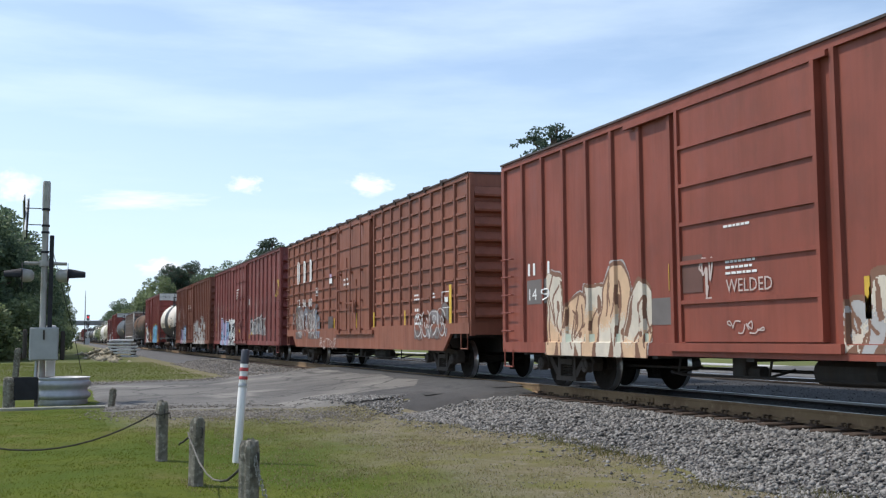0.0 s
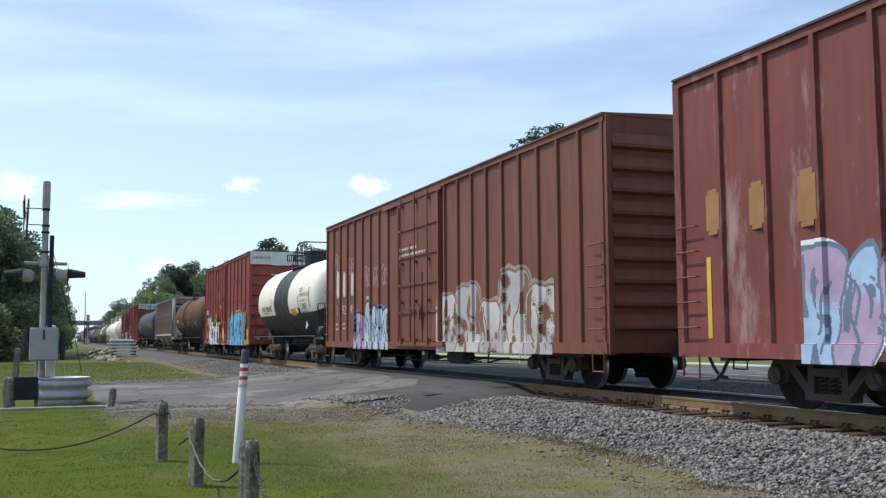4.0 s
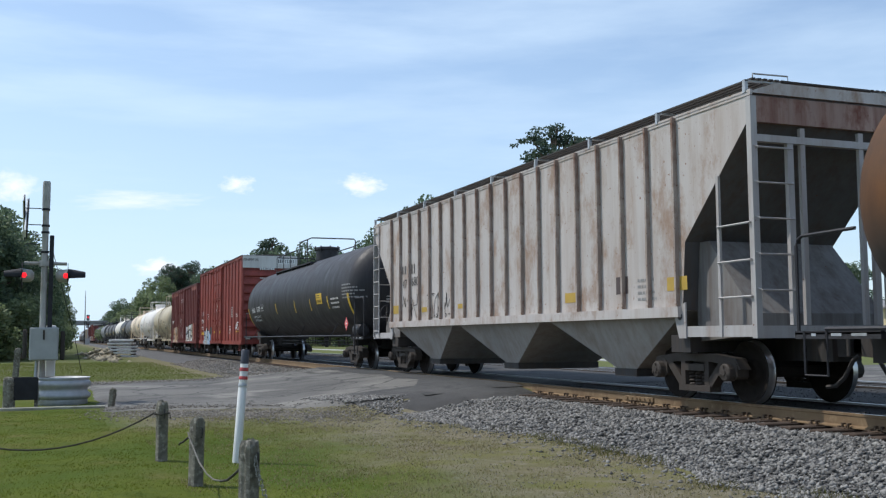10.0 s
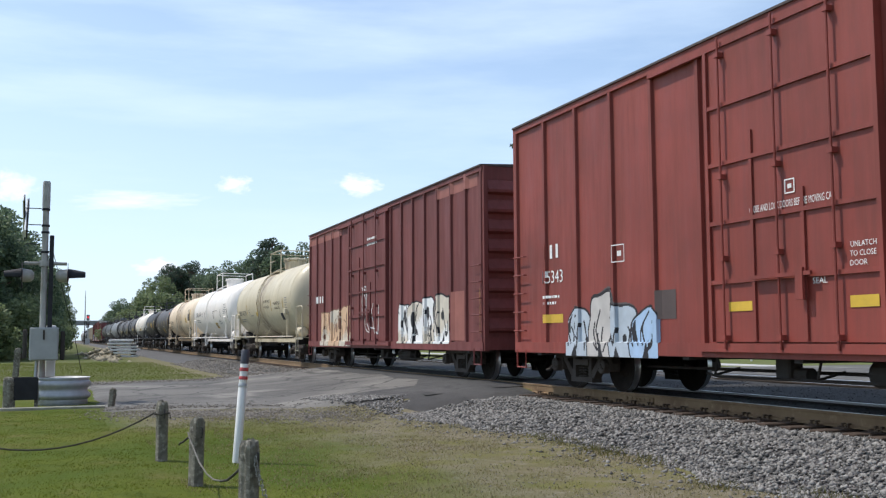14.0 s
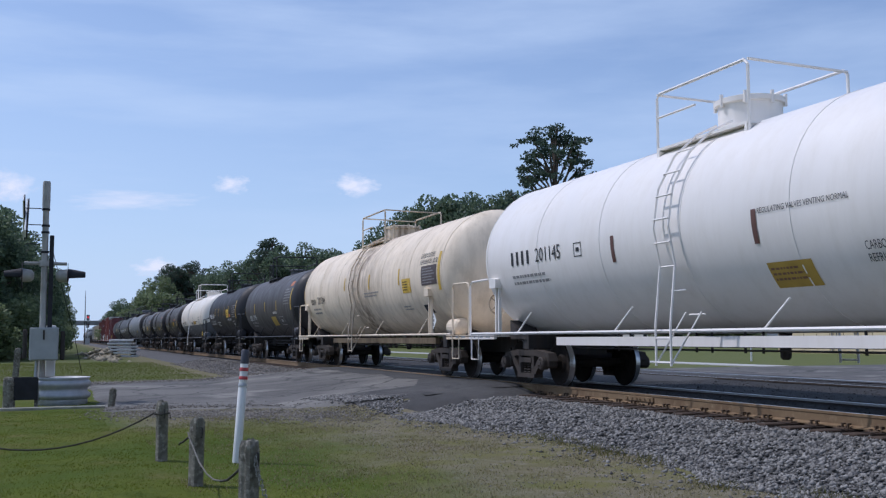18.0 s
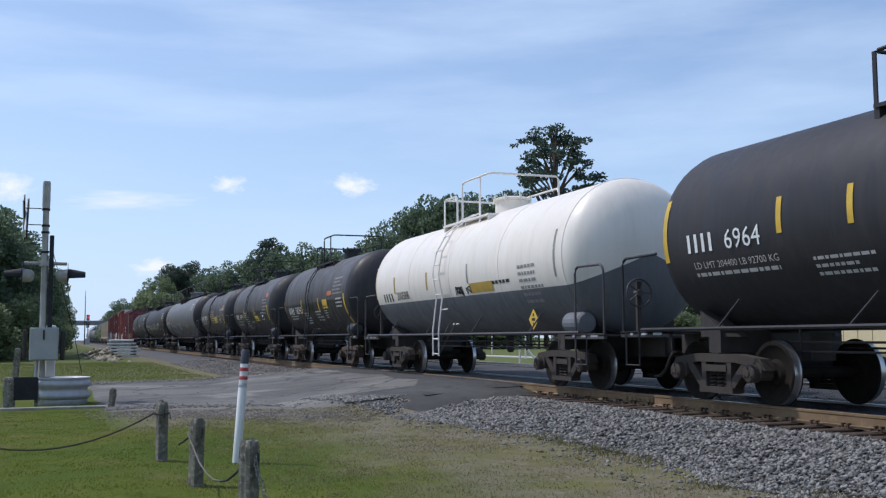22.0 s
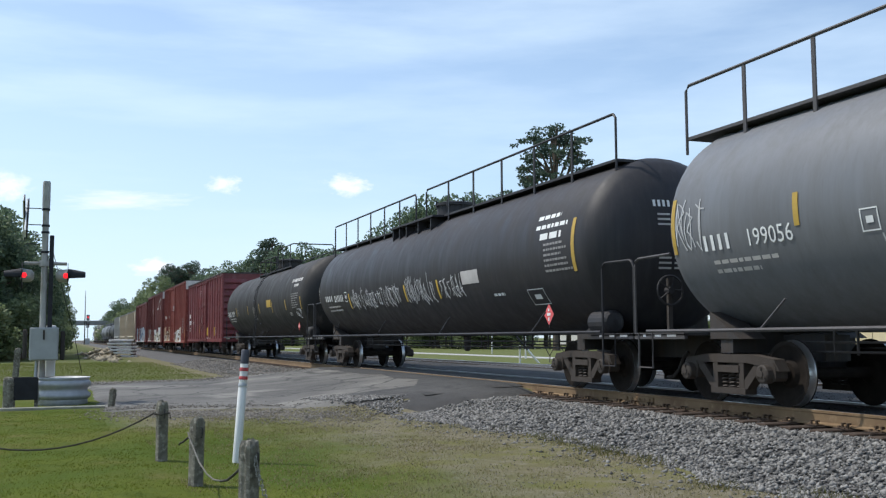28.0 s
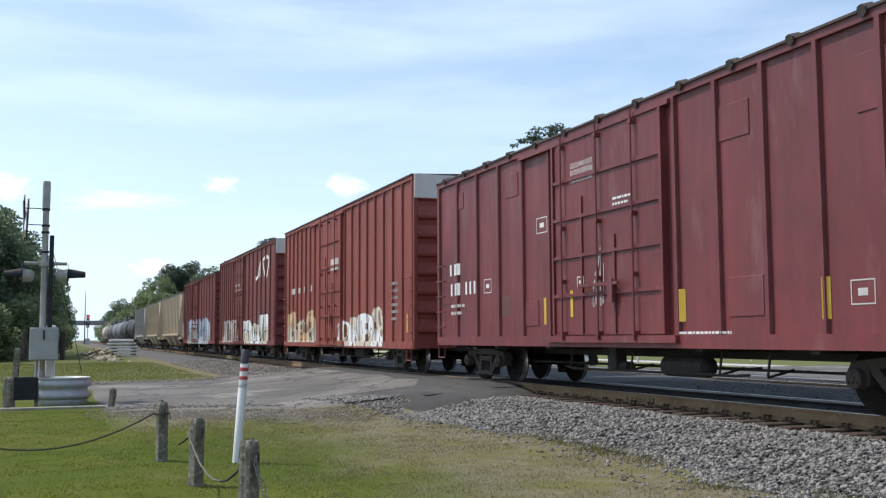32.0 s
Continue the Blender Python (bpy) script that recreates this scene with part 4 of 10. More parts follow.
        for q in (-1, 1):
            bm = bmesh.new()
            box(bm, px0, px1, min(q * 0.5, q * 0.95), max(q * 0.5, q * 0.95), top - 0.2, top - 0.16)
            for x in (px0 + 0.05, px1 - 0.05):
                box(bm, x - 0.03, x + 0.03, min(q * 0.5, q * 0.95), max(q * 0.5, q * 0.95), top - 0.55, top - 0.2)
            part("platform", bm, rail_mat, car)
            fence(px0, px1, q * 0.92, "guard_rail")
        for x in (px0, px1):
            bm = bmesh.new()
            tube(bm, [(x, -0.92, zt), (x, 0.92, zt - 0.04)], 0.022, 6)
            part("end_rail", bm, rail_mat, car)
        bm = bmesh.new()
        tube(bm, [(px0 + (px1 - px0) * 0.45, -0.92, zt - 0.4), (px0, -0.92, zt - 0.4)], 0.02, 6)
        part("mid_rail", bm, rail_mat, car)
    bm = bmesh.new()
    lathe(bm, [(-0.36, 0.05), (-0.33, 0.17), (-0.28, 0.21), (0.28, 0.21), (0.33, 0.17), (0.36, 0.05)], 18, "x", (half - 0.85, -1.08, zr + 0.2))
    part("brake_cylinder", bm, mats[-1], car)
    bm = bmesh.new()
    rim = [(0, 0.25 * math.cos(a), 0.25 * math.sin(a)) for a in (2 * math.pi * k / 20 for k in range(21))]
    tube(bm, rim, 0.02, 6)
    for k in range(5):
        a = 2 * math.pi * k / 5
        tube(bm, [(0.03, 0, 0), (0, 0.25 * math.cos(a), 0.25 * math.sin(a))], 0.013, 5)
    lathe(bm, [(-0.1, 0.06), (0.05, 0.06)], 10, "x")
    bw = part("brake_wheel", bm, low_mat, car, at=pose(half + 0.42, -0.55, zr + 0.72))
    bm = bmesh.new()
    box(bm, -0.06, 0.0, -0.04, 0.04, -0.74, 0.2)
    part("brake_stand", bm, M["steel_dark"], bw)
    for s in (-1, 1):
        for k, w in enumerate((0.1, 0.22, 0.3)):
            bm = bmesh.new()
            x = s * half - 0.42 + 0.34 * k
            box(bm, x, x + w * 0.8, -1.4535, -1.4515, zr - 0.066, zr - 0.032)
            part("sill_stencil", bm, M["galv"], car)
    # brake pipes hung in pairs under the belly
    for y, z in ((-0.5, 0.89), (-0.5, 0.76), (0.45, 0.8)):
        bm = bmesh.new()
        tube(bm, [(-spread + 0.9, y, z), (spread - 0.9, y, z)], 0.017, 5)
        part("brake_pipe", bm, M["steel_dark"], car)
    n = int(spread / 1.25)
    hm = bmesh.new()
    box(hm, -0.014, 0.014, -0.515, -0.485, 0.72, zc - r + 0.25)
    hang_me = mesh_of(hm, "pipe_hanger", M["steel_dark"])
    for k in range(-n, n + 1):
        for u in (0.0, 0.42):
            if abs(k * 2.05 + 0.4 * (k % 3) + u) < spread - 1.0:
                part("pipe_hanger", hang_me, None, car, at=pose(k * 2.05 + 0.4 * (k % 3) + u, 0, 0))
    bm = bmesh.new()
    lathe(bm, [(0.62, 0.05), (0.66, 0.085), (0.8, 0.085), (zc - r + 0.05, 0.11)], 10, "z", (0.3, 0, 0))
    part("outlet_valve", bm, M["steel_dark"], car)
    sets = running_gear(car, spread, half + 0.6, rusty)
    CARS.append((car, x0, sets, spread))

    def surf(x, z):
        rr = r if abs(x) < c else r * math.sqrt(max(0.04, 1 - ((abs(x) - c) / hl) ** 2))
        return -math.sqrt(max(0.01, rr * rr - (z - zc) ** 2))

    LIMIT[surf] = c + 0.12
    return car, surf


# ---------------------------------------------------------------- covered hoppers
def hopper_car(x0, label, L, top, mat, ribs=14, frame_mat=None, spread=7.0, n_bins=3, slope_mat=None, bin_mat=None, post_mat=None, gusset_mat=None, fascia_mat=None):
    car = thing("hopper_car", label, "hopper car", group="cars of the goods train")
    frame_mat = frame_mat or mat
    h, W, sill = L / 2, 1.40, 1.37
    cab = h - 1.75
    bm = bmesh.new()        # body with slope sheets at the ends
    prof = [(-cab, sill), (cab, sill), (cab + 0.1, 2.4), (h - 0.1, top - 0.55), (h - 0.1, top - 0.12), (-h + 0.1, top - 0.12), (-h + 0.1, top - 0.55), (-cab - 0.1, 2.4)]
    # end-facing sheets take slope_mat, which carries painted shade when given
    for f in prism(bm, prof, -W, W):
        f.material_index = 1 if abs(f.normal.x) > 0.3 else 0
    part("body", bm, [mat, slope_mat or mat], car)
    bm = bmesh.new()
    a = [bm.verts.new((-h + 0.05, y, z)) for y, z in ((-W - 0.02, top - 0.145), (-0.95, top + 0.02), (0.95, top + 0.02), (W + 0.02, top - 0.145))]
    b = [bm.verts.new((h - 0.05, v.co.y, v.co.z)) for v in a]
    for i in range(4):
        bm.faces.new((a[i], a[(i + 1) % 4], b[(i + 1) % 4], b[i]))
    bm.faces.new(a), bm.faces.new(b[::-1])
    bmesh.ops.recalc_face_normals(bm, faces=bm.faces)
    part("roof", bm, mat, car)
    for q in (-1, 1):
        bm = bmesh.new()
        box(bm, -h + 0.05, h - 0.05, q * 1.3 - 0.03, q * 1.3 + 0.03, top + 0.045, top + 0.07)
        board_ = part("running_board", bm, M["steel_dark"], car)
        for y in (0.8, 0.9, 1.0, 1.1, 1.2):
            bm = bmesh.new()
            box(bm, -h + 0.05, h - 0.05, q * y - 0.03, q * y + 0.03, top + 0.045, top + 0.07)
            part("slat", bm, M["steel_dark"], board_)
        bm = bmesh.new()
        box(bm, -0.03, 0.03, min(q * 0.8, q * (W + 0.02)), max(q * 0.8, q * (W + 0.02)), top + 0.018, top + 0.044)
        box(bm, -0.03, 0.03, min(q * (W - 0.03), q * (W + 0.025)), max(q * (W - 0.03), q * (W + 0.025)), top - 0.14, top + 0.044)
        br_me = mesh_of(bm, "board_bracket", M["galv"])
        for k in range(9):
            part("board_bracket", br_me, None, car, at=pose(-h + 0.12 + (2 * h - 0.24) * k / 8, 0, 0))
    for s in (-1, 1):
        for x in (0.09, 0.2, 0.31, 0.42, 0.53):
            bm = bmesh.new()
            box(bm, s * (h - x) - 0.03, s * (h - x) + 0.03, -0.76, 0.76, top + 0.045, top + 0.07)
            part("cross_slat", bm, M["steel_dark"], car)
        bm = bmesh.new()
        tube(bm, [(s * (h - 0.08), -1.3, top + 0.06), (s * (h - 0.08), -1.3, top + 0.13), (s * (h - 0.08), -0.7, top + 0.14), (s * (h - 0.08), -0.7, top + 0.06)], 0.013, 5)
        part("roof_grab_iron", bm, M["galv"], car)
    pm = bmesh.new()
    box(pm, -0.022, 0.022, -W - 0.075, -W + 0.002, sill, top - 0.14)
    me = mesh_of(pm, "side_post", post_mat or mat)
    for k in range(ribs):
        x = -cab + 0.08 + (2 * cab - 0.16) * k / (ribs - 1)
        part("side_post", me, None, car, at=pose(x, 0, 0))
        part("side_post", me, None, car, at=pose(-x, 0, 0, 0, 0, 180))
    for q in (-1, 1):
        bm = bmesh.new()
        box(bm, -h, h, min(q * (W - 0.02), q * (W + 0.012)), max(q * (W - 0.02), q * (W + 0.012)), top - 0.19, top - 0.11)
        part("top_chord", bm, mat, car)
        bm = bmesh.new()
        box(bm, -cab, cab, min(q * (W - 0.02), q * (W + 0.09)), max(q * (W - 0.02), q * (W + 0.09)), sill - 0.1, sill + 0.06)
        part("side_sill", bm, mat, car)
    for k in range(n_bins):
        w = 2 * cab / n_bins
        xc = -cab + w * (k + 0.5)
        bm = bmesh.new()
        t = [bm.verts.new((xc + sx * w * 0.5, sy * W * 0.98, sill)) for sx, sy in ((-1, -1), (1, -1), (1, 1), (-1, 1))]
        d = [bm.verts.new((xc + sx * 0.3, sy * 0.95, 0.42)) for sx, sy in ((-1, -1), (1, -1), (1, 1), (-1, 1))]
        for i in range(4):
            bm.faces.new((t[i], t[(i + 1) % 4], d[(i + 1) % 4], d[i]))
        bm.faces.new(t[::-1]), bm.faces.new(d)
        bmesh.ops.recalc_face_normals(bm, faces=bm.faces)
        hb = part("discharge_hopper", bm, bin_mat or mat, car)
        bm = bmesh.new()
        box(bm, xc - 0.36, xc + 0.36, -0.98, 0.98, 0.3, 0.43)
        part("outlet_gate", bm, M["steel_dark"], hb)
    for s in (-1, 1):
        xe = s * (h - 0.06)
        for q in (-1, 1):
            bm = bmesh.new()
            box(bm, xe - 0.05, xe + 0.05, q * (W - 0.04) - 0.05, q * (W - 0.04) + 0.05, 0.95, top - 0.2)
            part("corner_post", bm, frame_mat, car)
            bm = bmesh.new()
            box(bm, min(s * cab, s * (h - 0.115)), max(s * cab, s * (h - 0.115)), q * (W - 0.04) - 0.04, q * (W - 0.04) + 0.04, 0.97, 1.13)
            part("end_sill", bm, frame_mat, car)
            bm = bmesh.new()
            y = q * (W + 0.012)
            prism(bm, [(s * (cab - 0.22), sill), (s * (cab + 0.1), sill + 0.12), (s * (cab + 0.1), 0.95), (s * (cab - 0.08), 0.95)], y - 0.012, y + 0.012)
            jack = part("jacking_plate", bm, frame_mat, car)
            bm = bmesh.new()
            lathe(bm, [(-0.01, 0.055), (0.01, 0.055)], 12, "y", (s * (cab - 0.04), y + q * 0.012, 1.28))
            part("jacking_hole", bm, M["black"], jack)
            bm = bmesh.new()
            box(bm, xe - 0.035, xe + 0.035, q * 0.74 - 0.05, q * 0.74 + 0.05, 1.13, top - 0.83)
            part("end_post", bm, frame_mat, car)
            bm = bmesh.new()
            box(bm, xe - 0.03, xe + 0.03, q * 0.52 - 0.04, q * 0.52 + 0.04, 1.13, top - 0.6)
            part("end_post", bm, frame_mat, car)
        bm = bmesh.new()
        box(bm, xe - 0.04, xe + 0.04, -W + 0.09, W - 0.09, 0.95, 1.12)
        part("end_beam", bm, frame_mat, car)
        bm = bmesh.new()
        box(bm, xe - 0.045, xe + 0.045, -W + 0.09, W - 0.09, top - 0.83, top - 0.73)
        part("end_beam", bm, frame_mat, car)
        bm = bmesh.new()
        box(bm, xe - 0.03, xe + 0.045, -W + 0.012, W - 0.012, top - 0.56, top - 0.195)
        part("end_fascia", bm, fascia_mat or frame_mat, car)
        for q in (-1, 1):
            if s * q > 0:       # full height at one corner of each end
                bm = bmesh.new()
                ladder(bm, s * (h - 0.6), s * (h - 0.1), q * (W + 0.03), 1.0, top - 0.2, 9, 0.018)
                part("ladder", bm, frame_mat, car)
                continue
            bm = bmesh.new()
            xr = s * (h - 0.8)
            box(bm, xr - 0.028, xr + 0.028, q * W - 0.02, q * W + 0.02, 0.97, top - 1.2)
            part("ladder_rail", bm, frame_mat, car)
            bm = bmesh.new()
            y = q * (W + 0.035)
            tube(bm, [(xr, q * W, 0), (xr, y, 0.0), (s * (h - 0.07), y, 0.0), (s * (h - 0.07), q * W, 0)], 0.015, 5)
            rung_me = mesh_of(bm, "rung", frame_mat)
            for z in (1.52, 2.02, 2.53):
                part("rung", rung_me, None, car, at=pose(0, 0, z))
        bm = bmesh.new()
        xo = s * (h + 0.04)
        tube(bm, [(s * (h - 0.02), -W + 0.03, 0.03), (xo, -W + 0.05, 0), (xo, -0.76, 0), (s * (h - 0.03), -0.74, 0.03)], 0.015, 5)
        grab_me = mesh_of(bm, "grab_iron", frame_mat)
        for k in range(5):
            part("grab_iron", grab_me, None, car, at=pose(0, 0, 1.6 + 0.49 * k))
        bm = bmesh.new()
        prism(bm, [(s * (cab + 0.02), sill), (s * (cab + 0.12), 2.4), (s * (cab + 0.35), 2.4), (s * (cab + 1.35), 1.3), (s * (cab + 1.35), 1.0), (s * (cab + 0.02), 0.9)], -1.15, 1.15)
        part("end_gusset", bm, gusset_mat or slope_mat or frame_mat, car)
    for s in (-1, 1):
        bm = bmesh.new()
        box(bm, min(s * (cab - 0.5), s * (h + 0.1)), max(s * (cab - 0.5), s * (h + 0.1)), -0.25, 0.25, 0.62, 1.0)
        box(bm, s * spread - 0.25, s * spread + 0.25, -1.35, 1.35, 0.74, 1.0)
        part("stub_sill", bm, M["steel_dark"], car)
    sets = running_gear(car, spread, h)
    CARS.append((car, x0, sets, spread))
    return car, (lambda x, z: -W)


# ---------------------------------------------------------------- paint laid on the cars
def patch(car, x0, z0, x1, z1, mat, surf, name="painted_panel", eps=0.005):
    bm = bmesh.new()
    n = max(1, int(abs(x1 - x0) / 0.12))
    for k in range(n):
        flat_rect(bm, x0 + (x1 - x0) * k / n, z0, x0 + (x1 - x0) * (k + 1) / n, z1, surf, eps, 5)
    bmesh.ops.remove_doubles(bm, verts=bm.verts, dist=0.0005)
    return part(name, bm, mat, car)


def outline(car, x0, z0, x1, z1, mat, surf, w=0.017, name="stencil_box"):
    bm = bmesh.new()
    for a, b, c, d in ((x0, z0, x1, z0 + w), (x0, z1 - w, x1, z1), (x0, z0 + w, x0 + w, z1 - w), (x1 - w, z0 + w, x1, z1 - w)):
        flat_rect(bm, a, b, c, d, surf, 0.006, 3)
    flat_rect(bm, x0 + (x1 - x0) * 0.3, z0 + (z1 - z0) * 0.35, x1 - (x1 - x0) * 0.3, z0 + (z1 - z0) * 0.65, surf, 0.006)
    return part(name, bm, mat, car)


def diamond(car, x, z, r, mat, surf, dark=None):
    """A square card on its corner, held upright in a bracket clear of the tank's side."""
    bm = bmesh.new()
    y = surf(x, z + r) - 0.03
    tube(bm, [(x, y + 0.012, z - r * 1.25), (x, y + 0.012, z + r * 0.9), (x, surf(x, z + r) + 0.05, z + r * 0.95)], 0.014, 5)
    part("placard_bracket", bm, M["steel_dark"], car)
    bm = bmesh.new()
    vs = [bm.verts.new((x + a * r, y, z + b * r)) for a, b in ((0, -1), (1, 0), (0, 1), (-1, 0))]
    bm.faces.new(vs)
    ob = part("placard", bm, mat, car)
    bm = bmesh.new()
    for a, b, c, d in ((-0.35, -0.12, 0.35, 0.14), (-0.12, -0.6, 0.12, -0.3), (-0.15, 0.3, 0.15, 0.55)):
        q = [bm.verts.new((x + u * r, y - 0.004, z + w * r)) for u, w in ((a, b), (c, b), (c, d), (a, d))]
        bm.faces.new(q)
    part("placard_marks", bm, dark or M["black"], ob)
    return ob


def stroke_points(rnd, n, wild):
    """A wandering pen line in the unit square."""
    pts = [(rnd.uniform(0.1, 0.9), rnd.uniform(0.05, 0.95))]
    for _ in range(n):
        a = rnd.uniform(0, 6.283)
        pts.append((min(1, max(0, pts[-1][0] + wild * math.cos(a))), min(1, max(0, pts[-1][1] + wild * 1.3 * math.sin(a)))))
    out = []
    for i in range(len(pts) - 1):
        p0, p1, p2, p3 = pts[max(0, i - 1)], pts[i], pts[i + 1], pts[min(len(pts) - 1, i + 2)]
        for k in range(5):
            t = k / 5
            out.append(tuple(0.5 * ((2 * p1[j]) + (p2[j] - p0[j]) * t + (2 * p0[j] - 5 * p1[j] + 4 * p2[j] - p3[j]) * t * t + (3 * p1[j] - p0[j] - 3 * p2[j] + p3[j]) * t ** 3) for j in (0, 1)))
    return out


def scribble(car, x0, z0, x1, z1, n, mat, surf, seed, w=0.035, slope=0.0, wild=0.55):
    """A sprayed tag: a run of thin looping strokes."""
    rnd = random.Random(seed)
    bm = bmesh.new()
    cw = (x1 - x0) / n
    for c in range(n):
        for _ in range(2):
            pts = [(x0 + cw * (c - 0.08 + 1.16 * a), z0 + (z1 - z0) * b + slope * cw * c) for a, b in stroke_points(rnd, rnd.randint(3, 5), wild)]
            prev = None
            for i, (a, b) in enumerate(pts):
                d = Vector(pts[min(i + 1, len(pts) - 1)]) - Vector(pts[max(0, i - 1)])
                d = Vector((-d.y, d.x)).normalized() * w / 2 if d.length > 1e-5 else Vector((0, w / 2))
                pair = [bm.verts.new((a + s * d.x, surf(a, b) - 0.008, b + s * d.y)) for s in (-1, 1)]
                if prev:
                    bm.faces.new((prev[0], prev[1], pair[1], pair[0]))
                prev = pair
    return part("sprayed_tag", bm, mat, car)


def loops(car, x0, z0, x1, z1, n, mat, surf, seed, w=0.03):
    """Outlined bubble shapes in a row, each with a smaller loop inside it and a tail."""
    rnd = random.Random(seed)
    bm = bmesh.new()
    cw, ht = (x1 - x0) / n, z1 - z0

    def trail(pts):
        prev = None
        for i, (a, b) in enumerate(pts):
            d = Vector(pts[min(i + 1, len(pts) - 1)]) - Vector(pts[max(0, i - 1)])
            d = Vector((-d.y, d.x)).normalized() * w * (0.4 + 0.15 * math.sin(i * 0.7)) if d.length > 1e-5 else Vector((0, w / 2))
            pair = [bm.verts.new((a + s * d.x, surf(a, b) - 0.009, b + s * d.y)) for s in (-1, 1)]
            if prev:
                bm.faces.new((prev[0], prev[1], pair[1], pair[0]))
            prev = pair

    def ring(cx, cz, a, b, start, sweep, lean):
        pts = []
        for i in range(25):
            u = start + sweep * i / 24
            k = 1 + 0.12 * math.sin(2 * u + lean * 9) + 0.07 * math.sin(3 * u)
            x, z = a * k * math.cos(u), b * k * math.sin(u)
            pts.append((cx + x + lean * z, cz + z))
        return pts

    for c in range(n):
        cx, cz = x0 + cw * (c + 0.5 + rnd.uniform(-0.06, 0.06)), (z0 + z1) / 2 + ht * rnd.uniform(-0.08, 0.08)
        a, b, lean = cw * rnd.uniform(0.4, 0.54), ht * rnd.uniform(0.36, 0.48), rnd.uniform(-0.25, 0.3)
        trail(ring(cx, cz, a, b, rnd.uniform(0, 6), rnd.uniform(5.0, 6.6), lean))
        trail(ring(cx + a * rnd.uniform(-0.2, 0.2), cz + b * rnd.uniform(-0.3, 0.35), a * rnd.uniform(0.25, 0.45), b * rnd.uniform(0.2, 0.4), rnd.uniform(0, 6), rnd.uniform(3.5, 6.5), lean))
        q = rnd.choice((-1, 1))
        trail([(cx + q * a * (0.2 + 0.9 * t), cz - b * (0.2 + 0.8 * t) + 0.1 * ht * math.sin(5 * t)) for t in (0, 0.2, 0.4, 0.6, 0.8, 1.0)])
    return part("sprayed_tag", bm, mat, car)


PEN = (((0, 0), (0.1, 1), (0.9, 0.1), (1, 1)), ((0, 0), (0.45, 1), (0.9, 0), (0.2, 0.4), (0.8, 0.45)), ((0.9, 0.9), (0.2, 0.8), (0.7, 0.4), (0.1, 0.05)),
       ((0.15, 1), (0.1, 0.05), (0.8, 0.3), (0.95, 1)), ((0.9, 0.85), (0.1, 0.9), (0.15, 0.1), (0.9, 0.05)), ((0.5, 1.1), (0.45, -0.15), (0.0, 0.1)),
       ((0.1, 0), (0.15, 1), (0.85, 0.8), (0.2, 0.45), (0.95, -0.1)), ((0, 0.95), (1, 0.9), (0.5, 0.9), (0.45, 0)))


def handwriting(car, x0, z0, x1, z1, n, mat, surf, seed, w=0.024):
    """A sprayed tag in upright, crowded pen strokes that cannot be read."""
    rnd = random.Random(seed)
    cw, ht = (x1 - x0) / n, z1 - z0
    for c in range(n):
        bm = bmesh.new()
        lift, tall = rnd.uniform(-0.06, 0.08), rnd.uniform(0.62, 1.0)
        for glyph in rnd.sample(PEN, 2 if rnd.random() < 0.7 else 1):
            ctrl = [(x0 + cw * (c + 0.04 + 0.92 * a + rnd.uniform(-0.08, 0.08)), z0 + ht * (lift + tall * b + rnd.uniform(-0.05, 0.05))) for a, b in glyph]
            pts = []
            for (ax, az), (bx, bz) in zip(ctrl, ctrl[1:]):
                bend = rnd.uniform(-0.12, 0.12)
                pts += [(ax + (bx - ax) * t - (bz - az) * bend * math.sin(math.pi * t), az + (bz - az) * t + (bx - ax) * bend * math.sin(math.pi * t)) for t in (0, 0.2, 0.4, 0.6, 0.8)]
            pts.append(ctrl[-1])
            prev = None
            for i, (a, b) in enumerate(pts):
                d = Vector(pts[min(i + 1, len(pts) - 1)]) - Vector(pts[max(0, i - 1)])
                d = Vector((-d.y, d.x)).normalized() * w / 2 if d.length > 1e-5 else Vector((0, w / 2))
                pair = [bm.verts.new((a + s * d.x, surf(a, b) - 0.009, b + s * d.y)) for s in (-1, 1)]
                if prev:
                    bm.faces.new((prev[0], prev[1], pair[1], pair[0]))
                prev = pair
        part("sprayed_tag", bm, mat, car)


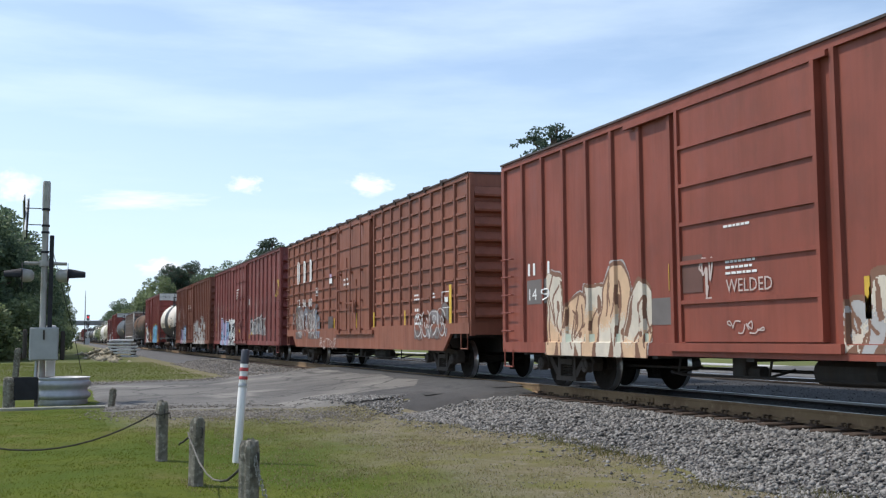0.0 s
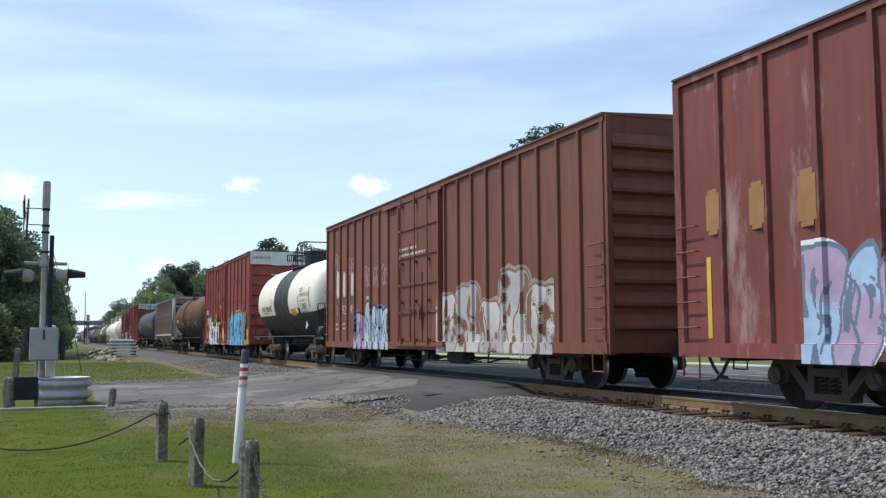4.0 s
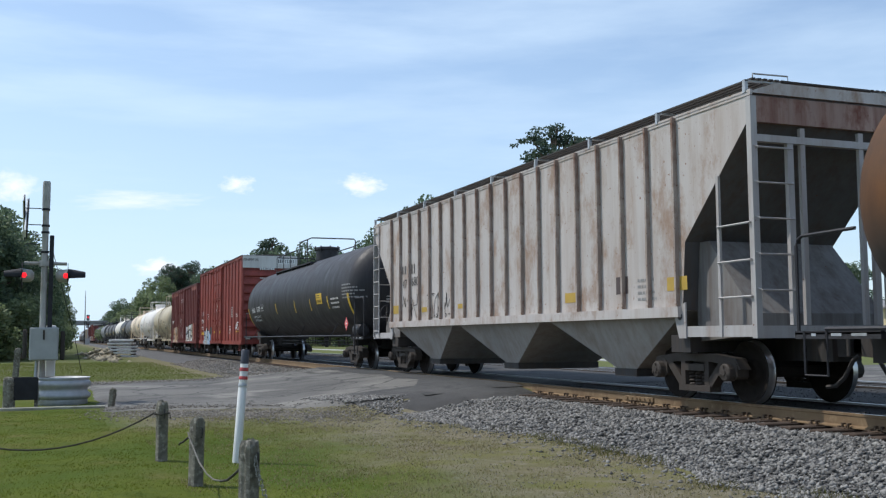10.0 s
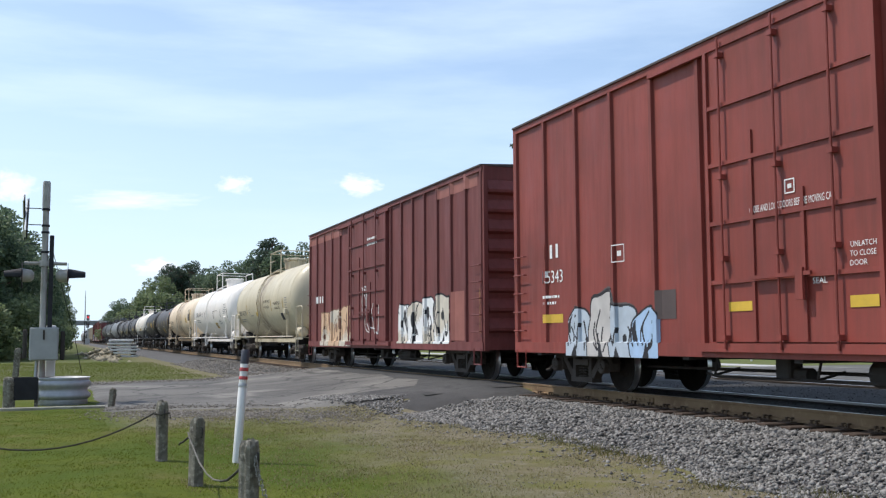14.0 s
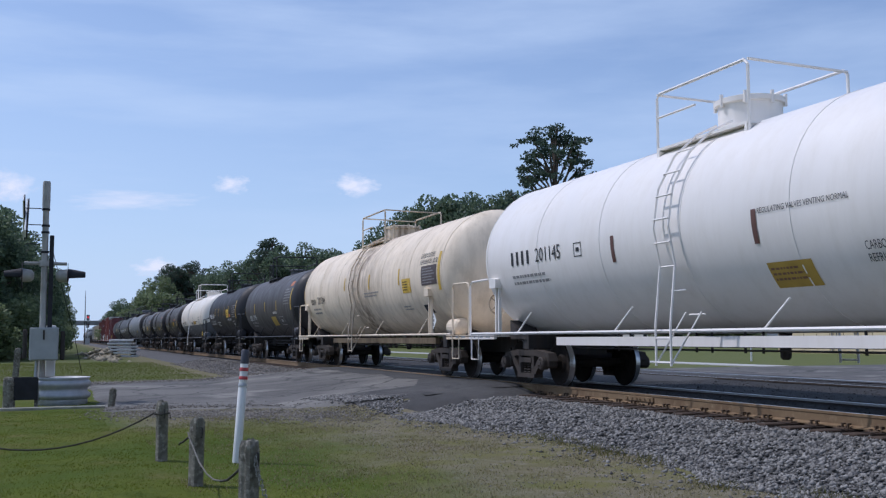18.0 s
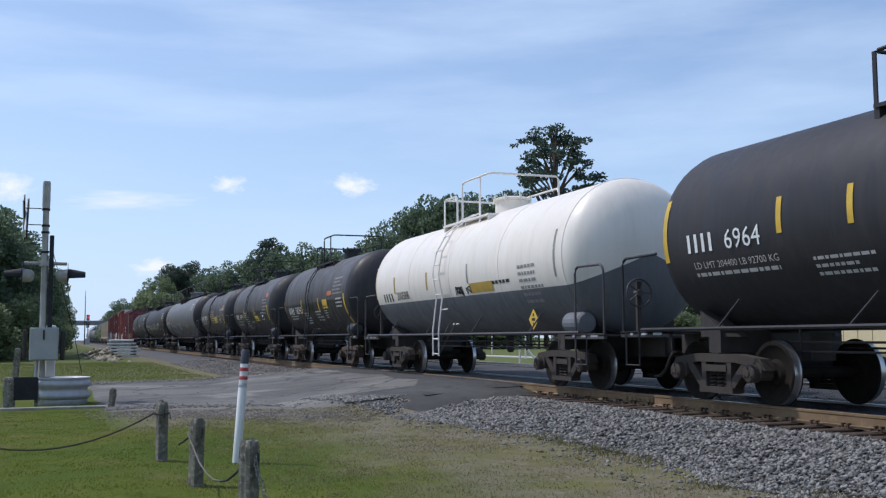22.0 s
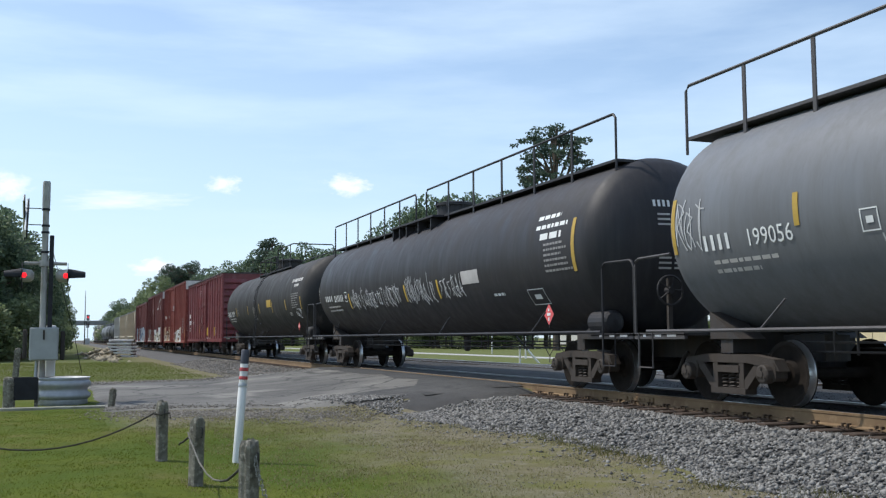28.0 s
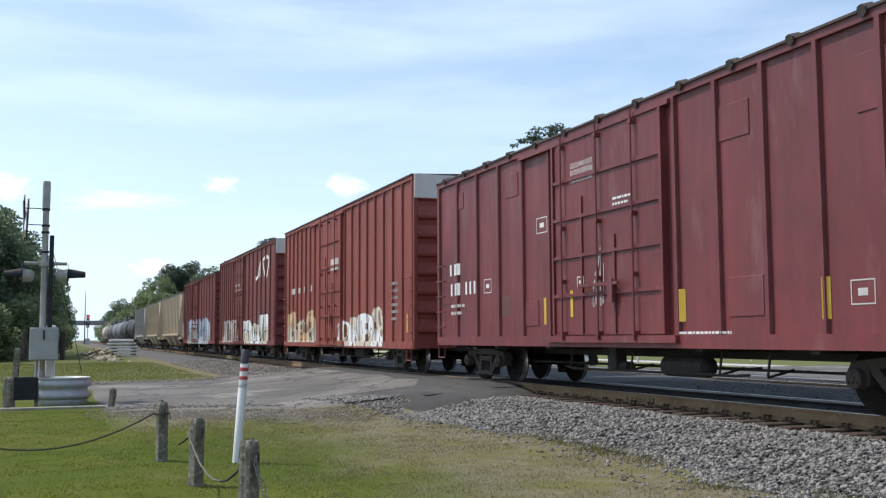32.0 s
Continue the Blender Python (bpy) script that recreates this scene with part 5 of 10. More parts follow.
def graffiti(car, x0, z0, x1, z1, letters, mats, surf, seed, cell=0.016, ragged=0.3, order=(), halo=0.13, spray=1.0, rim=0.032, base=0.0):
    """A sprayed piece: swelling letter bodies that overlap, each with a rim, inner lines and dark wedges, draped over posts and panels.
    mats: fill, second fill, rim, backdrop (or None) and more fills; order picks the fill of each letter."""
    rnd = random.Random(seed)
    r = np.random.RandomState(seed)
    nx, nz = int((x1 - x0) / cell), int((z1 - z0) / cell)
    X, Z = np.meshgrid(x0 + cell * (np.arange(nx) + 0.5), z0 + cell * (np.arange(nz) + 0.5), indexing="ij")
    H_ = z1 - z0
    lw = (x1 - x0) / letters
    # the pen wavers a little
    wx = X + 0.03 * np.sin(Z * 5.1 + seed) + 0.02 * np.sin(Z * 11 + X * 3)
    wz = Z + 0.03 * np.sin(X * 4.3 + seed * 2) + 0.02 * np.sin(X * 9.7)
    cls = np.full((nx, nz), -1)
    body = np.full((nx, nz), -9.0)
    lines_ = np.full((nx, nz), 9.0)

    def seg_dist(pts):
        best = np.full((nx, nz), 9.0)
        for (ax, az), (bx, bz) in zip(pts, pts[1:]):
            dx, dz = bx - ax, bz - az
            t = np.clip(((wx - ax) * dx + (wz - az) * dz) / (dx * dx + dz * dz + 1e-9), 0, 1)
            best = np.minimum(best, np.hypot(wx - ax - t * dx, wz - az - t * dz))
        return best

    def bow(ax, az, bx, bz, k, n=7):
        """A bowed line from a to b."""
        dx, dz = bx - ax, bz - az
        return [(ax + dx * i / n - dz * k * math.sin(math.pi * i / n), az + dz * i / n + dx * k * math.sin(math.pi * i / n)) for i in range(n + 1)]

    turn = list(range(letters))
    rnd.shuffle(turn)
    for c in turn:
        cx = x0 + lw * (c + 0.5 + rnd.uniform(-0.08, 0.08))
        hw = lw * rnd.uniform(0.5, 0.7)
        top = H_ * (1 - ragged * rnd.random()) - 0.1
        low = -0.3 if base == 0 else base
        p = rnd.choice((2.2, 3.0, 4.0, 6.0))
        lean = rnd.uniform(-0.18, 0.18)
        du = (wx - cx - lean * (wz - z0 - H_ / 2)) / hw
        zc_ = z0 + (top + low) / 2
        dv = (wz - zc_) / ((top - low) / 2)
        f = (1 - (np.abs(du) ** p + np.abs(dv) ** max(p, 2)) ** (1 / p)) * min(hw, (top - low) / 2)
        body = np.maximum(body, f)
        own = f > 0
        two = len(mats) > 4
        fill = order[c % len(order)] if order else (c + seed) % 2
        cls[f > -rim * 0.9] = 2
        cls[own & (f > rim * 0.3)] = fill
        # lower part or upper part in the other fill
        if not order:
            edge = z0 + top * rnd.uniform(0.35, 0.7) + 0.1 * np.sin(X * 6 + c)
            other = 1 - fill
            cls[own & (cls == fill) & (Z < edge) & (r.rand(nx, nz) < np.clip((edge - Z) / 0.2, 0, 1))] = other
        ln_ = np.full((nx, nz), 9.0)
        # a split from the foot, a counter and inner lines
        sx = cx + hw * rnd.uniform(-0.25, 0.25)
        hh = top * rnd.uniform(0.2, 0.4)
        cls[own & (np.abs(wx - sx - 0.12 * (wz - z0)) < 0.09 * (1 - (wz - z0) / hh)) & (wz < z0 + hh)] = 2
        ex, ez, er = cx + hw * rnd.uniform(-0.3, 0.3), z0 + top * rnd.uniform(0.5, 0.74), hw * rnd.uniform(0.1, 0.2)
        if rnd.random() < 0.65:
            e = np.hypot((wx - ex) / er, (wz - ez) / (er * rnd.uniform(1.0, 2.4)))
            cls[own & (e < 1)] = 2
        for _ in range(5):
            ax, az = cx + hw * rnd.uniform(-0.8, 0.8), z0 + top * rnd.uniform(0.05, 0.5)
            ln_ = np.minimum(ln_, seg_dist(bow(ax, az, ax + hw * rnd.uniform(-0.5, 0.5), az + top * rnd.uniform(0.25, 0.6), rnd.uniform(-0.3, 0.3))))
        # a dark wedge on one flank
        if rnd.random() < 0.7:
            q = rnd.choice((-1, 1))
            cls[own & (q * du > 0.62) & (f > rim) & (wz > z0 + top * rnd.uniform(0.25, 0.5))] = 2
        cls[own & (ln_ < rim * 0.75)] = 2
        cls[own & (np.hypot(wx - ex - 0.16, wz - ez + top * 0.33) < hw * 0.13)] = 2
    if len(mats) > 3 and mats[3] is not None and halo:
        edge = halo * (0.7 + 0.5 * np.sin(X * 3.1 + seed) * np.sin(Z * 4.0 + X))
        cls[(cls < 0) & (body > -edge)] = 3
    if spray < 1:
        cloud = 0.5 + 0.25 * np.sin(X * 2.7 + seed) + 0.25 * np.sin(Z * 3.3 + X * 1.3)
        cloud = cloud + 0.25 * np.sin(X * 7.3 + Z * 5.1) * np.sin(Z * 8.7 - X * 2.0 + seed) + 0.08 * r.randn(nx, nz)
        cls[cloud > 0.15 + spray] = -1
    # only the nodes that a painted cell touches
    used = np.zeros((nx + 1, nz + 1), bool)
    on = cls >= 0
    for i, j in ((0, 0), (1, 0), (0, 1), (1, 1)):
        used[i:nx + i, j:nz + j] |= on
    ids = np.full((nx + 1, nz + 1), -1)
    ids[used] = np.arange(used.sum())
    I, J = np.nonzero(used)
    co = [(x, surf(x, z) - 0.007, z) for x, z in zip((x0 + cell * I).tolist(), (z0 + cell * J).tolist())]
    A, B = np.nonzero(on)
    quads = np.stack([ids[A, B], ids[A + 1, B], ids[A + 1, B + 1], ids[A, B + 1]], 1)
    me = bpy.data.meshes.new("sprayed_lettering")
    me.from_pydata(co, [], quads.tolist())
    for m in mats:
        me.materials.append(m or mats[2])
    me.polygons.foreach_set("material_index", cls[A, B].astype(np.int32))
    return part("sprayed_lettering", me, None, car)


def head_marks(car, half, r, zc, mat, small, flag=None, y=0.05):
    """Stencilled lines on the domed end of a tank that leads."""
    hl = r * 0.48
    face = lambda yy, zz: half - hl + hl * math.sqrt(max(0.0, 1 - (yy * yy + (zz - zc) ** 2) / (r * r))) + 0.012

    def bar(bm, y0, y1, z0, z1):
        n = max(1, int((y1 - y0) / 0.15))
        for k in range(n):
            a, b = y0 + (y1 - y0) * k / n, y0 + (y1 - y0) * (k + 1) / n
            bm.faces.new([bm.verts.new((face(u, w), u, w)) for u, w in ((a, z0), (b, z0), (b, z1), (a, z1))])

    if flag:
        bm = bmesh.new()
        bar(bm, y - 0.3, y + 0.02, zc + 0.82, zc + 0.95)
        part("painted_panel", bm, flag, car)
    bm = bmesh.new()
    for k in range(9):
        if k != 4:
            bm = bmesh.new()
            bar(bm, y - 0.42 + 0.09 * k, y - 0.37 + 0.09 * k, zc + 0.62, zc + 0.74)
            part("painted_mark", bm, mat, car)
    for k in range(6):
        bm = bmesh.new()
        z = zc + 0.5 - 0.09 * k - (0.5 if k > 2 else 0)
        bar(bm, y - 0.36, y - 0.12, z - 0.035, z)
        bar(bm, y - 0.06, y + 0.3, z - 0.035, z)
        part("small_print", bm, small, car)


# ---------------------------------------------------------------- the train
P_KCS = paint("brown_box_car_paint", (0.25, 0.086, 0.047), (0.13, 0.05, 0.032), 0.4, 0.4, 0.55, 0.25, blotch=0.3, runs=0.6)
P_RED = paint("red_box_car_paint", (0.25, 0.045, 0.031), (0.12, 0.038, 0.03), 0.4, 0.45, 0.55, 0.25, blotch=0.2, runs=0.7)
P_BRICK = paint("brick_red_box_car_paint", (0.255, 0.062, 0.036), (0.13, 0.042, 0.028), 0.4, 0.4, 0.55, 0.25, blotch=0.3, runs=0.6)
P_RED2 = paint("faded_red_paint", (0.19, 0.042, 0.034), (0.11, 0.035, 0.03), 0.35, 0.4, 0.6, 0.2, blotch=0.2, chalk=0.6)
P_MAROON = paint("maroon_box_car_paint", (0.175, 0.034, 0.036), (0.10, 0.033, 0.035), 0.4, 0.4, 0.45, 0.2, blotch=0.4, runs=0.6, chalk=0.15)
P_DKRED = paint("dark_red_paint", (0.17, 0.04, 0.035), (0.08, 0.03, 0.025), 0.3, 0.4, 0.6, 0.2)
P_BRN = paint("dull_brown_paint", (0.178, 0.056, 0.031), (0.09, 0.034, 0.022), 0.3, 0.4, 0.6, 0.2)
P_WHT = paint("white_end_paint", (0.62, 0.61, 0.58), (0.35, 0.3, 0.26), 0.15, 0.35, 0.55)
P_TWHITE = paint("white_tank_paint", (0.86, 0.81, 0.75), (0.55, 0.49, 0.39), 0.08, 0.2, 0.4, runs=0.25)
P_IVORY = paint("ivory_tank_paint", (0.84, 0.77, 0.67), (0.5, 0.43, 0.33), 0.08, 0.22, 0.4, runs=0.35)
P_CREAM = paint("cream_tank_paint", (0.59, 0.515, 0.365), (0.33, 0.29, 0.20), 0.15, 0.25, 0.45, runs=0.4, spill=1.2)
P_STAIN = paint("stained_white_tank_paint", (0.86, 0.72, 0.54), (0.36, 0.27, 0.155), 0.2, 0.35, 0.5, 0.05, blotch=0.3, runs=0.3, spill=2.0)
# near-black for lower tank sides: shade put into the colour
P_LOWSHADE = paint("shade_black_lower_paint", (0.026, 0.025, 0.028), (0.045, 0.043, 0.043), 0.3, 0.35, 0.4, spec=0.35)
P_SOIL = paint("soiled_underframe_paint", (0.17, 0.125, 0.07), (0.05, 0.036, 0.022), 0.4, 0.6, 0.8, 0.2, blotch=0.5)
P_BLACK = paint("black_tank_paint", (0.032, 0.030, 0.033), (0.058, 0.053, 0.05), 0.3, 0.4, 0.5, spec=0.3, blotch=0.2)
P_DGREY = paint("dark_grey_tank_paint", (0.07, 0.063, 0.062), (0.05, 0.044, 0.042), 0.3, 0.4, 0.5)
P_CHAR = paint("charcoal_tank_paint", (0.08, 0.073, 0.072), (0.05, 0.045, 0.043), 0.3, 0.4, 0.5, spec=0.4, blotch=0.5, runs=0.6)
P_GREY = paint("grey_tank_paint", (0.15, 0.155, 0.165), (0.10, 0.095, 0.09), 0.2, 0.35, 0.5)
P_DIRT = paint("dusty_black_tank_paint", (0.03, 0.028, 0.027), (0.06, 0.052, 0.046), 0.4, 0.35, 0.6, spec=0.3, blotch=0.4, runs=0.5, chalk=0.12)


def rust_tank():
    """A tank soaked rust-brown over its upper half, darker towards the belly, grimy black round the ladder."""
    m, nt, b = base_mat("rust_stained_tank_paint")

    def op(kind, *vals):
        n = nt.nodes.new("ShaderNodeMath")
        n.operation = kind
        for k, q in enumerate(vals):
            if isinstance(q, (int, float)):
                n.inputs[k].default_value = q
            else:
                nt.links.new(q, n.inputs[k])
        return n.outputs[0]

    sep = nt.nodes.new("ShaderNodeSeparateXYZ")
    nt.links.new(obj_coord(nt), sep.inputs[0])
    big = noise_node(nt, obj_coord(nt, (0.6, 0.6, 0.6)), 1.0, 7, 0.6)
    fine = noise_node(nt, obj_coord(nt, (2.5, 2.5, 0.8)), 2.0, 7, 0.65)
    level = op("ADD", op("SUBTRACT", sep.outputs["Z"], op("MULTIPLY", sep.outputs["X"], 0.035)), op("MULTIPLY", big, 0.9))
    brown = mix_node(nt, ramp_node(nt, fine, 0.35, 0.7), (0.155, 0.068, 0.022), (0.10, 0.045, 0.02))
    brown = mix_node(nt, ramp_node(nt, big, 0.42, 0.66), brown, (0.075, 0.043, 0.026))
    dark_tone = mix_node(nt, ramp_node(nt, fine, 0.4, 0.7), (0.05, 0.043, 0.038), (0.075, 0.06, 0.048))
    dusk = nt.nodes.new("ShaderNodeMapRange")
    dusk.inputs["From Min"].default_value, dusk.inputs["From Max"].default_value = 2.55, 3.2
    nt.links.new(level, dusk.inputs["Value"])
    near = op("ABSOLUTE", op("ADD", sep.outputs["X"], 1.1))
    spill = nt.nodes.new("ShaderNodeMapRange")
    spill.inputs["From Min"].default_value, spill.inputs["From Max"].default_value = 0.3, 1.3
    nt.links.new(op("ADD", near, op("MULTIPLY", fine, 0.5)), spill.inputs["Value"])
    nt.links.new(mix_node(nt, op("MULTIPLY", dusk.outputs["Result"], spill.outputs["Result"]), dark_tone, brown), b.inputs["Base Color"])
    b.inputs["Roughness"].default_value = 0.75
    b.inputs["Specular IOR Level"].default_value = 0.3
    bump_node(nt, big, 0.25, 0.02, b)
    return m


P_RUST = rust_tank()
# slope sheets: shade of the end bay mixed into rust-stained grey
P_SLOPE_SHADE = paint("shaded_rusty_slope_paint", (0.105, 0.10, 0.098), (0.10, 0.055, 0.035), 0.4, 0.5, 0.8, 0.2)
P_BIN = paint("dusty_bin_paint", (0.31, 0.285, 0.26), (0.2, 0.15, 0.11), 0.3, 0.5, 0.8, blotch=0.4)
P_POST = paint("rusted_post_paint", (0.46, 0.40, 0.35), (0.15, 0.065, 0.035), 0.3, 0.9, 0.75, 0.45, (0.14, 0.06, 0.03), blotch=0.85)
P_HOP = paint("rust_streaked_hopper_paint", (0.5, 0.462, 0.432), (0.27, 0.16, 0.095), 0.15, 0.45, 0.65, 0.3, (0.22, 0.10, 0.05), blotch=0.8, runs=0.35)
P_FRAME = paint("pale_grey_end_frame_paint", (0.42, 0.4, 0.385), (0.25, 0.16, 0.11), 0.2, 0.4, 0.6, 0.2)
P_FASCIA = paint("rusted_end_sheet_paint", (0.30, 0.2, 0.16), (0.15, 0.05, 0.03), 0.4, 0.8, 0.75, 0.3, blotch=0.95)
# gusset grey is darkened for the shaded end bay as well
P_GUSSET = paint("shaded_gusset_paint", (0.21, 0.2, 0.19), (0.09, 0.06, 0.045), 0.4, 0.6, 0.8, 0.2, blotch=0.4)
P_ORED = paint("orange_red_box_car_paint", (0.255, 0.053, 0.038), (0.14, 0.05, 0.04), 0.3, 0.4, 0.55, 0.15, blotch=0.25)
P_TAN = paint("tan_hopper_paint", (0.52, 0.44, 0.33), (0.25, 0.19, 0.12), 0.2, 0.4, 0.6)
P_LGREY = paint("light_grey_hopper_paint", (0.42, 0.41, 0.38), (0.2, 0.17, 0.14), 0.2, 0.5, 0.6)
P_ROOF = paint("grimy_dark_roof", (0.06, 0.042, 0.04), (0.12, 0.1, 0.09), 0.3, 0.5, 0.7)


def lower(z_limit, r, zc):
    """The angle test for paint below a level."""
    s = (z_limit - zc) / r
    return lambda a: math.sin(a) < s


cars = {}
cars[0] = box_car(-11.35, "red-brown steel box car with spray-painted lower panels", 16.1, 4.68, P_BRICK, posts=(7, 6), door=(-1.5, 1.55), door_style="plain", ends=7)
cars[1] = box_car(-31.15, "brown steel box car with waffled side panels", 19.75, 4.85, P_KCS, posts=(8, 9), ribs="waffle", door=(-1.75, 2.1), belly=0.36, spread=7.2, sill=1.02, bumps=True)
cars[2] = box_car(-52.4, "faded red box car with tall spray-painted letters", 19.6, 4.95, P_RED2, posts=(8, 8), door=(-1.6, 1.6), spread=7.1)
cars[3] = box_car(-74.1, "brown box car with spray-painted lower side", 19.5, 4.92, P_BRN, roof_mat=P_BRN, posts=(9, 9), door=(-1.49, 1.7), spread=7.1)
blk = lower(2.0, 1.56, 2.58)
cars[4] = tank_car(-91.0, "white tank car with black centre band and black belly", 6.1, 1.56, 2.58, [P_IVORY, P_BLACK],
                   lambda x, a: 1 if -1.66 < x < 1.16 or blk(a) else 0, (-1.66, 1.16), spread=4.0, rail_mat=P_BLACK, dome=(0.1, 0.6, 0.5, 1), platform=(-0.9, 1.25), ladder_x=None, rusty=True)
cars[5] = box_car(-107.6, "tall red box car with blue and yellow spray paint", 16.5, 5.38, P_RED, posts=(5, 6), ribs="grid", door=(-2.1, 0.6), head_panel=P_WHT, ends=8)
cars[6] = tank_car(-125.3, "long rust-brown tank car with a dark belly", 8.4, 1.55, 2.57, [P_RUST, P_DIRT], lambda x, a: 0, (), spread=6.4, rail_mat=P_BLACK, platform=(-1.67, 0.2), ladder_x=-1.1, dome=(0.5, 0.22, 0.2, 1))
cars[7] = hopper_car(-144.1, "rust-streaked off-white covered hopper with three bins", 17.8, 4.48, P_HOP, 19, spread=7.0, slope_mat=P_SLOPE_SHADE, bin_mat=P_BIN, post_mat=P_POST, frame_mat=P_FRAME, gusset_mat=P_GUSSET, fascia_mat=P_FASCIA)
cars[8] = tank_car(-164.6, "long glossy black tank car", 9.9, 1.58, 2.6, [P_BLACK], lambda x, a: 0, (), spread=8.4, rail_mat=P_BLACK, dome=(0.35, 0.46, 0.5, 0), platform=(-5.5, 1.4), ladder_x=None, split=-0.75)
cars[9] = box_car(-184.8, "tall red box car with white upper end", 16.8, 5.36, P_RED, posts=(5, 6), door=(-1.7, 1.6), head_panel=P_WHT, ends=9)
cars[10] = box_car(-203.25, "dark red box car with spray-painted base", 16.7, 4.9, P_DKRED, posts=(5, 7), door=(-2.6, 1.4), ends=8)
cars[11] = tank_car(-220.85, "cream pressure tank car with a railed dome", 7.25, 1.6, 2.62, [P_CREAM], lambda x, a: 0, (), spread=5.8, rail_mat=P_CREAM, dome=(0.2, 0.5, 0.45, 0), platform=(-1.04, 1.35), ladder_x=0.0, channel=True, cage=True, seams=True)
cars[12] = tank_car(-237.9, "white pressure tank car with a railed dome", 8.0, 1.62, 2.64, [P_TWHITE], lambda x, a: 0, (), spread=6.4, rail_mat=P_TWHITE, dome=(-0.35, 0.5, 0.45, 0), platform=(-1.59, 0.8), ladder_x=-0.3, channel=True, cage=True, seams=True)
cars[13] = tank_car(-255.4, "yellow-stained white pressure tank car", 8.05, 1.57, 2.59, [P_STAIN], lambda x, a: 0, (), spread=6.4, rail_mat=P_STAIN, dome=(-0.3, 0.55, 0.34, 0), platform=(-1.7, 0.75), ladder_x=-0.45, channel=P_SOIL, cage=True, seams=True)
cars[14] = tank_car(-271.1, "dusty dark grey tank car", 6.1, 1.45, 2.47, [P_CHAR, P_BLACK], lambda x, a: 1 if abs(x) > 5.3 else 0, (-5.3, 5.3), spread=4.6, rail_mat=P_BLACK, platform=(-1.9, 0.1), ladder_x=None, dome=(0, 0.3, 0.2, 0))
cars[15] = tank_car(-284.7, "black tank car with yellow markings", 5.8, 1.45, 2.5, [P_BLACK], lambda x, a: 0, (), spread=4.4, rail_mat=P_BLACK, platform=(-1.3, 0.8), ladder_x=None, dome=(0, 0.3, 0.2, 0))
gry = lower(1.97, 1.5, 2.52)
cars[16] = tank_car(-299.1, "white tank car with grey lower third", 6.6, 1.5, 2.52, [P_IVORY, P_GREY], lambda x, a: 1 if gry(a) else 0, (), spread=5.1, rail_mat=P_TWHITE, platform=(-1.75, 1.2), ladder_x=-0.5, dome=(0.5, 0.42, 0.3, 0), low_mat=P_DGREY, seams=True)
# sides below this level are painted darker for shade and the reflected horizon
low_shade = lower(2.25, 1.45, 2.5)
for k, xc, hf, nm in ((17, -313.4, 5.5, "dusty"), (18, -326.6, 5.6, "shade-painted grey and"), (19, -339.95, 5.75, "matt brown-grey and")):
    cars[k] = tank_car(xc, nm + " black tank car with white stencilling", hf, 1.45, 2.5, [P_DGREY, P_BLACK, P_LOWSHADE], lambda x, a, hf=hf: 1 if abs(x) > hf - 0.8 else 2 if low_shade(a) else 0,
                       (-hf + 0.8, hf - 0.8), spread=4.15, rail_mat=P_BLACK, platform=(-1.4, 1.2), ladder_x=-0.35, dome=(0.4, 0.3, 0.35, 1), rusty=k == 17)
cars[20] = tank_car(-357.7, "long grey tank car with a railed walkway and spray paint", 10.2, 1.6, 2.62, [P_GREY, P_BLACK], lambda x, a: 1 if x > 9.4 else 0, (9.4,), spread=8.9, rail_mat=P_DGREY, long_walk=True, dome=(-0.88, 0.52, 0.42, 0), ladder_x=None)
cars[21] = tank_car(-379.65, "long black tank car with a railed walkway and white tags", 10.35, 1.62, 2.64, [P_BLACK], lambda x, a: 0, (), spread=8.65, rail_mat=P_BLACK, long_walk=True, dome=(-0.5, 0.52, 0.42, 0), ladder_x=None)
cars[22] = tank_car(-401.4, "long dusty black tank car", 9.8, 1.62, 2.64, [P_DIRT], lambda x, a: 0, (), spread=8.3, rail_mat=P_BLACK, dome=(-0.45, 0.55, 0.45, 0), platform=(-3.1, 4.4), split=1.2)
cars[23] = box_car(-421.75, "red box car with a gridded sliding door", 16.7, 4.85, P_MAROON, posts=(5, 6), door=(-2.0, 1.75), ends=9, sill=0.8, bumps=True)
for px, pz, pw, ph in ((-7.0, 4.0, 0.55, 0.4), (-4.0, 3.9, 0.6, 0.5), (-3.1, 1.2, 0.6, 0.5), (3.4, 3.75, 0.75, 0.5), (3.6, 1.25, 0.75, 0.55), (6.2, 3.6, 0.85, 0.7)):
    bm = bmesh.new()
    box(bm, px - pw / 2, px + pw / 2, -1.435, -1.415, pz, pz + ph, bev=0.006)
    part("patch_plate", bm, P_MAROON, cars[23][0])
cars[24] = box_car(-440.2, "tall orange-red box car with white upper end", 16.4, 5.42, P_ORED, posts=(8, 8), door=(-2.0, 1.0), head_panel=P_WHT, ends=8)
cars[25] = box_car(-458.7, "tall dark red box car with white upper end", 16.4, 5.42, P_DKRED, posts=(7, 7), door=(-2.4, 0.2), head_panel=P_WHT, ends=8)
cars[26] = box_car(-477.0, "dark brown box car with pale spray paint", 16.4, 5.1, P_DKRED, posts=(6, 6), door=(-2.4, 0.2), ends=8)
for k, xc, m in ((27, -495.5, P_TAN), (28, -513.5, P_TAN), (29, -531.5, P_LGREY)):
    cars[k] = hopper_car(xc, "dusty tan covered hopper car" if m is P_TAN else "pale grey covered hopper car", 16.4, 4.6, m, 12, spread=6.3)
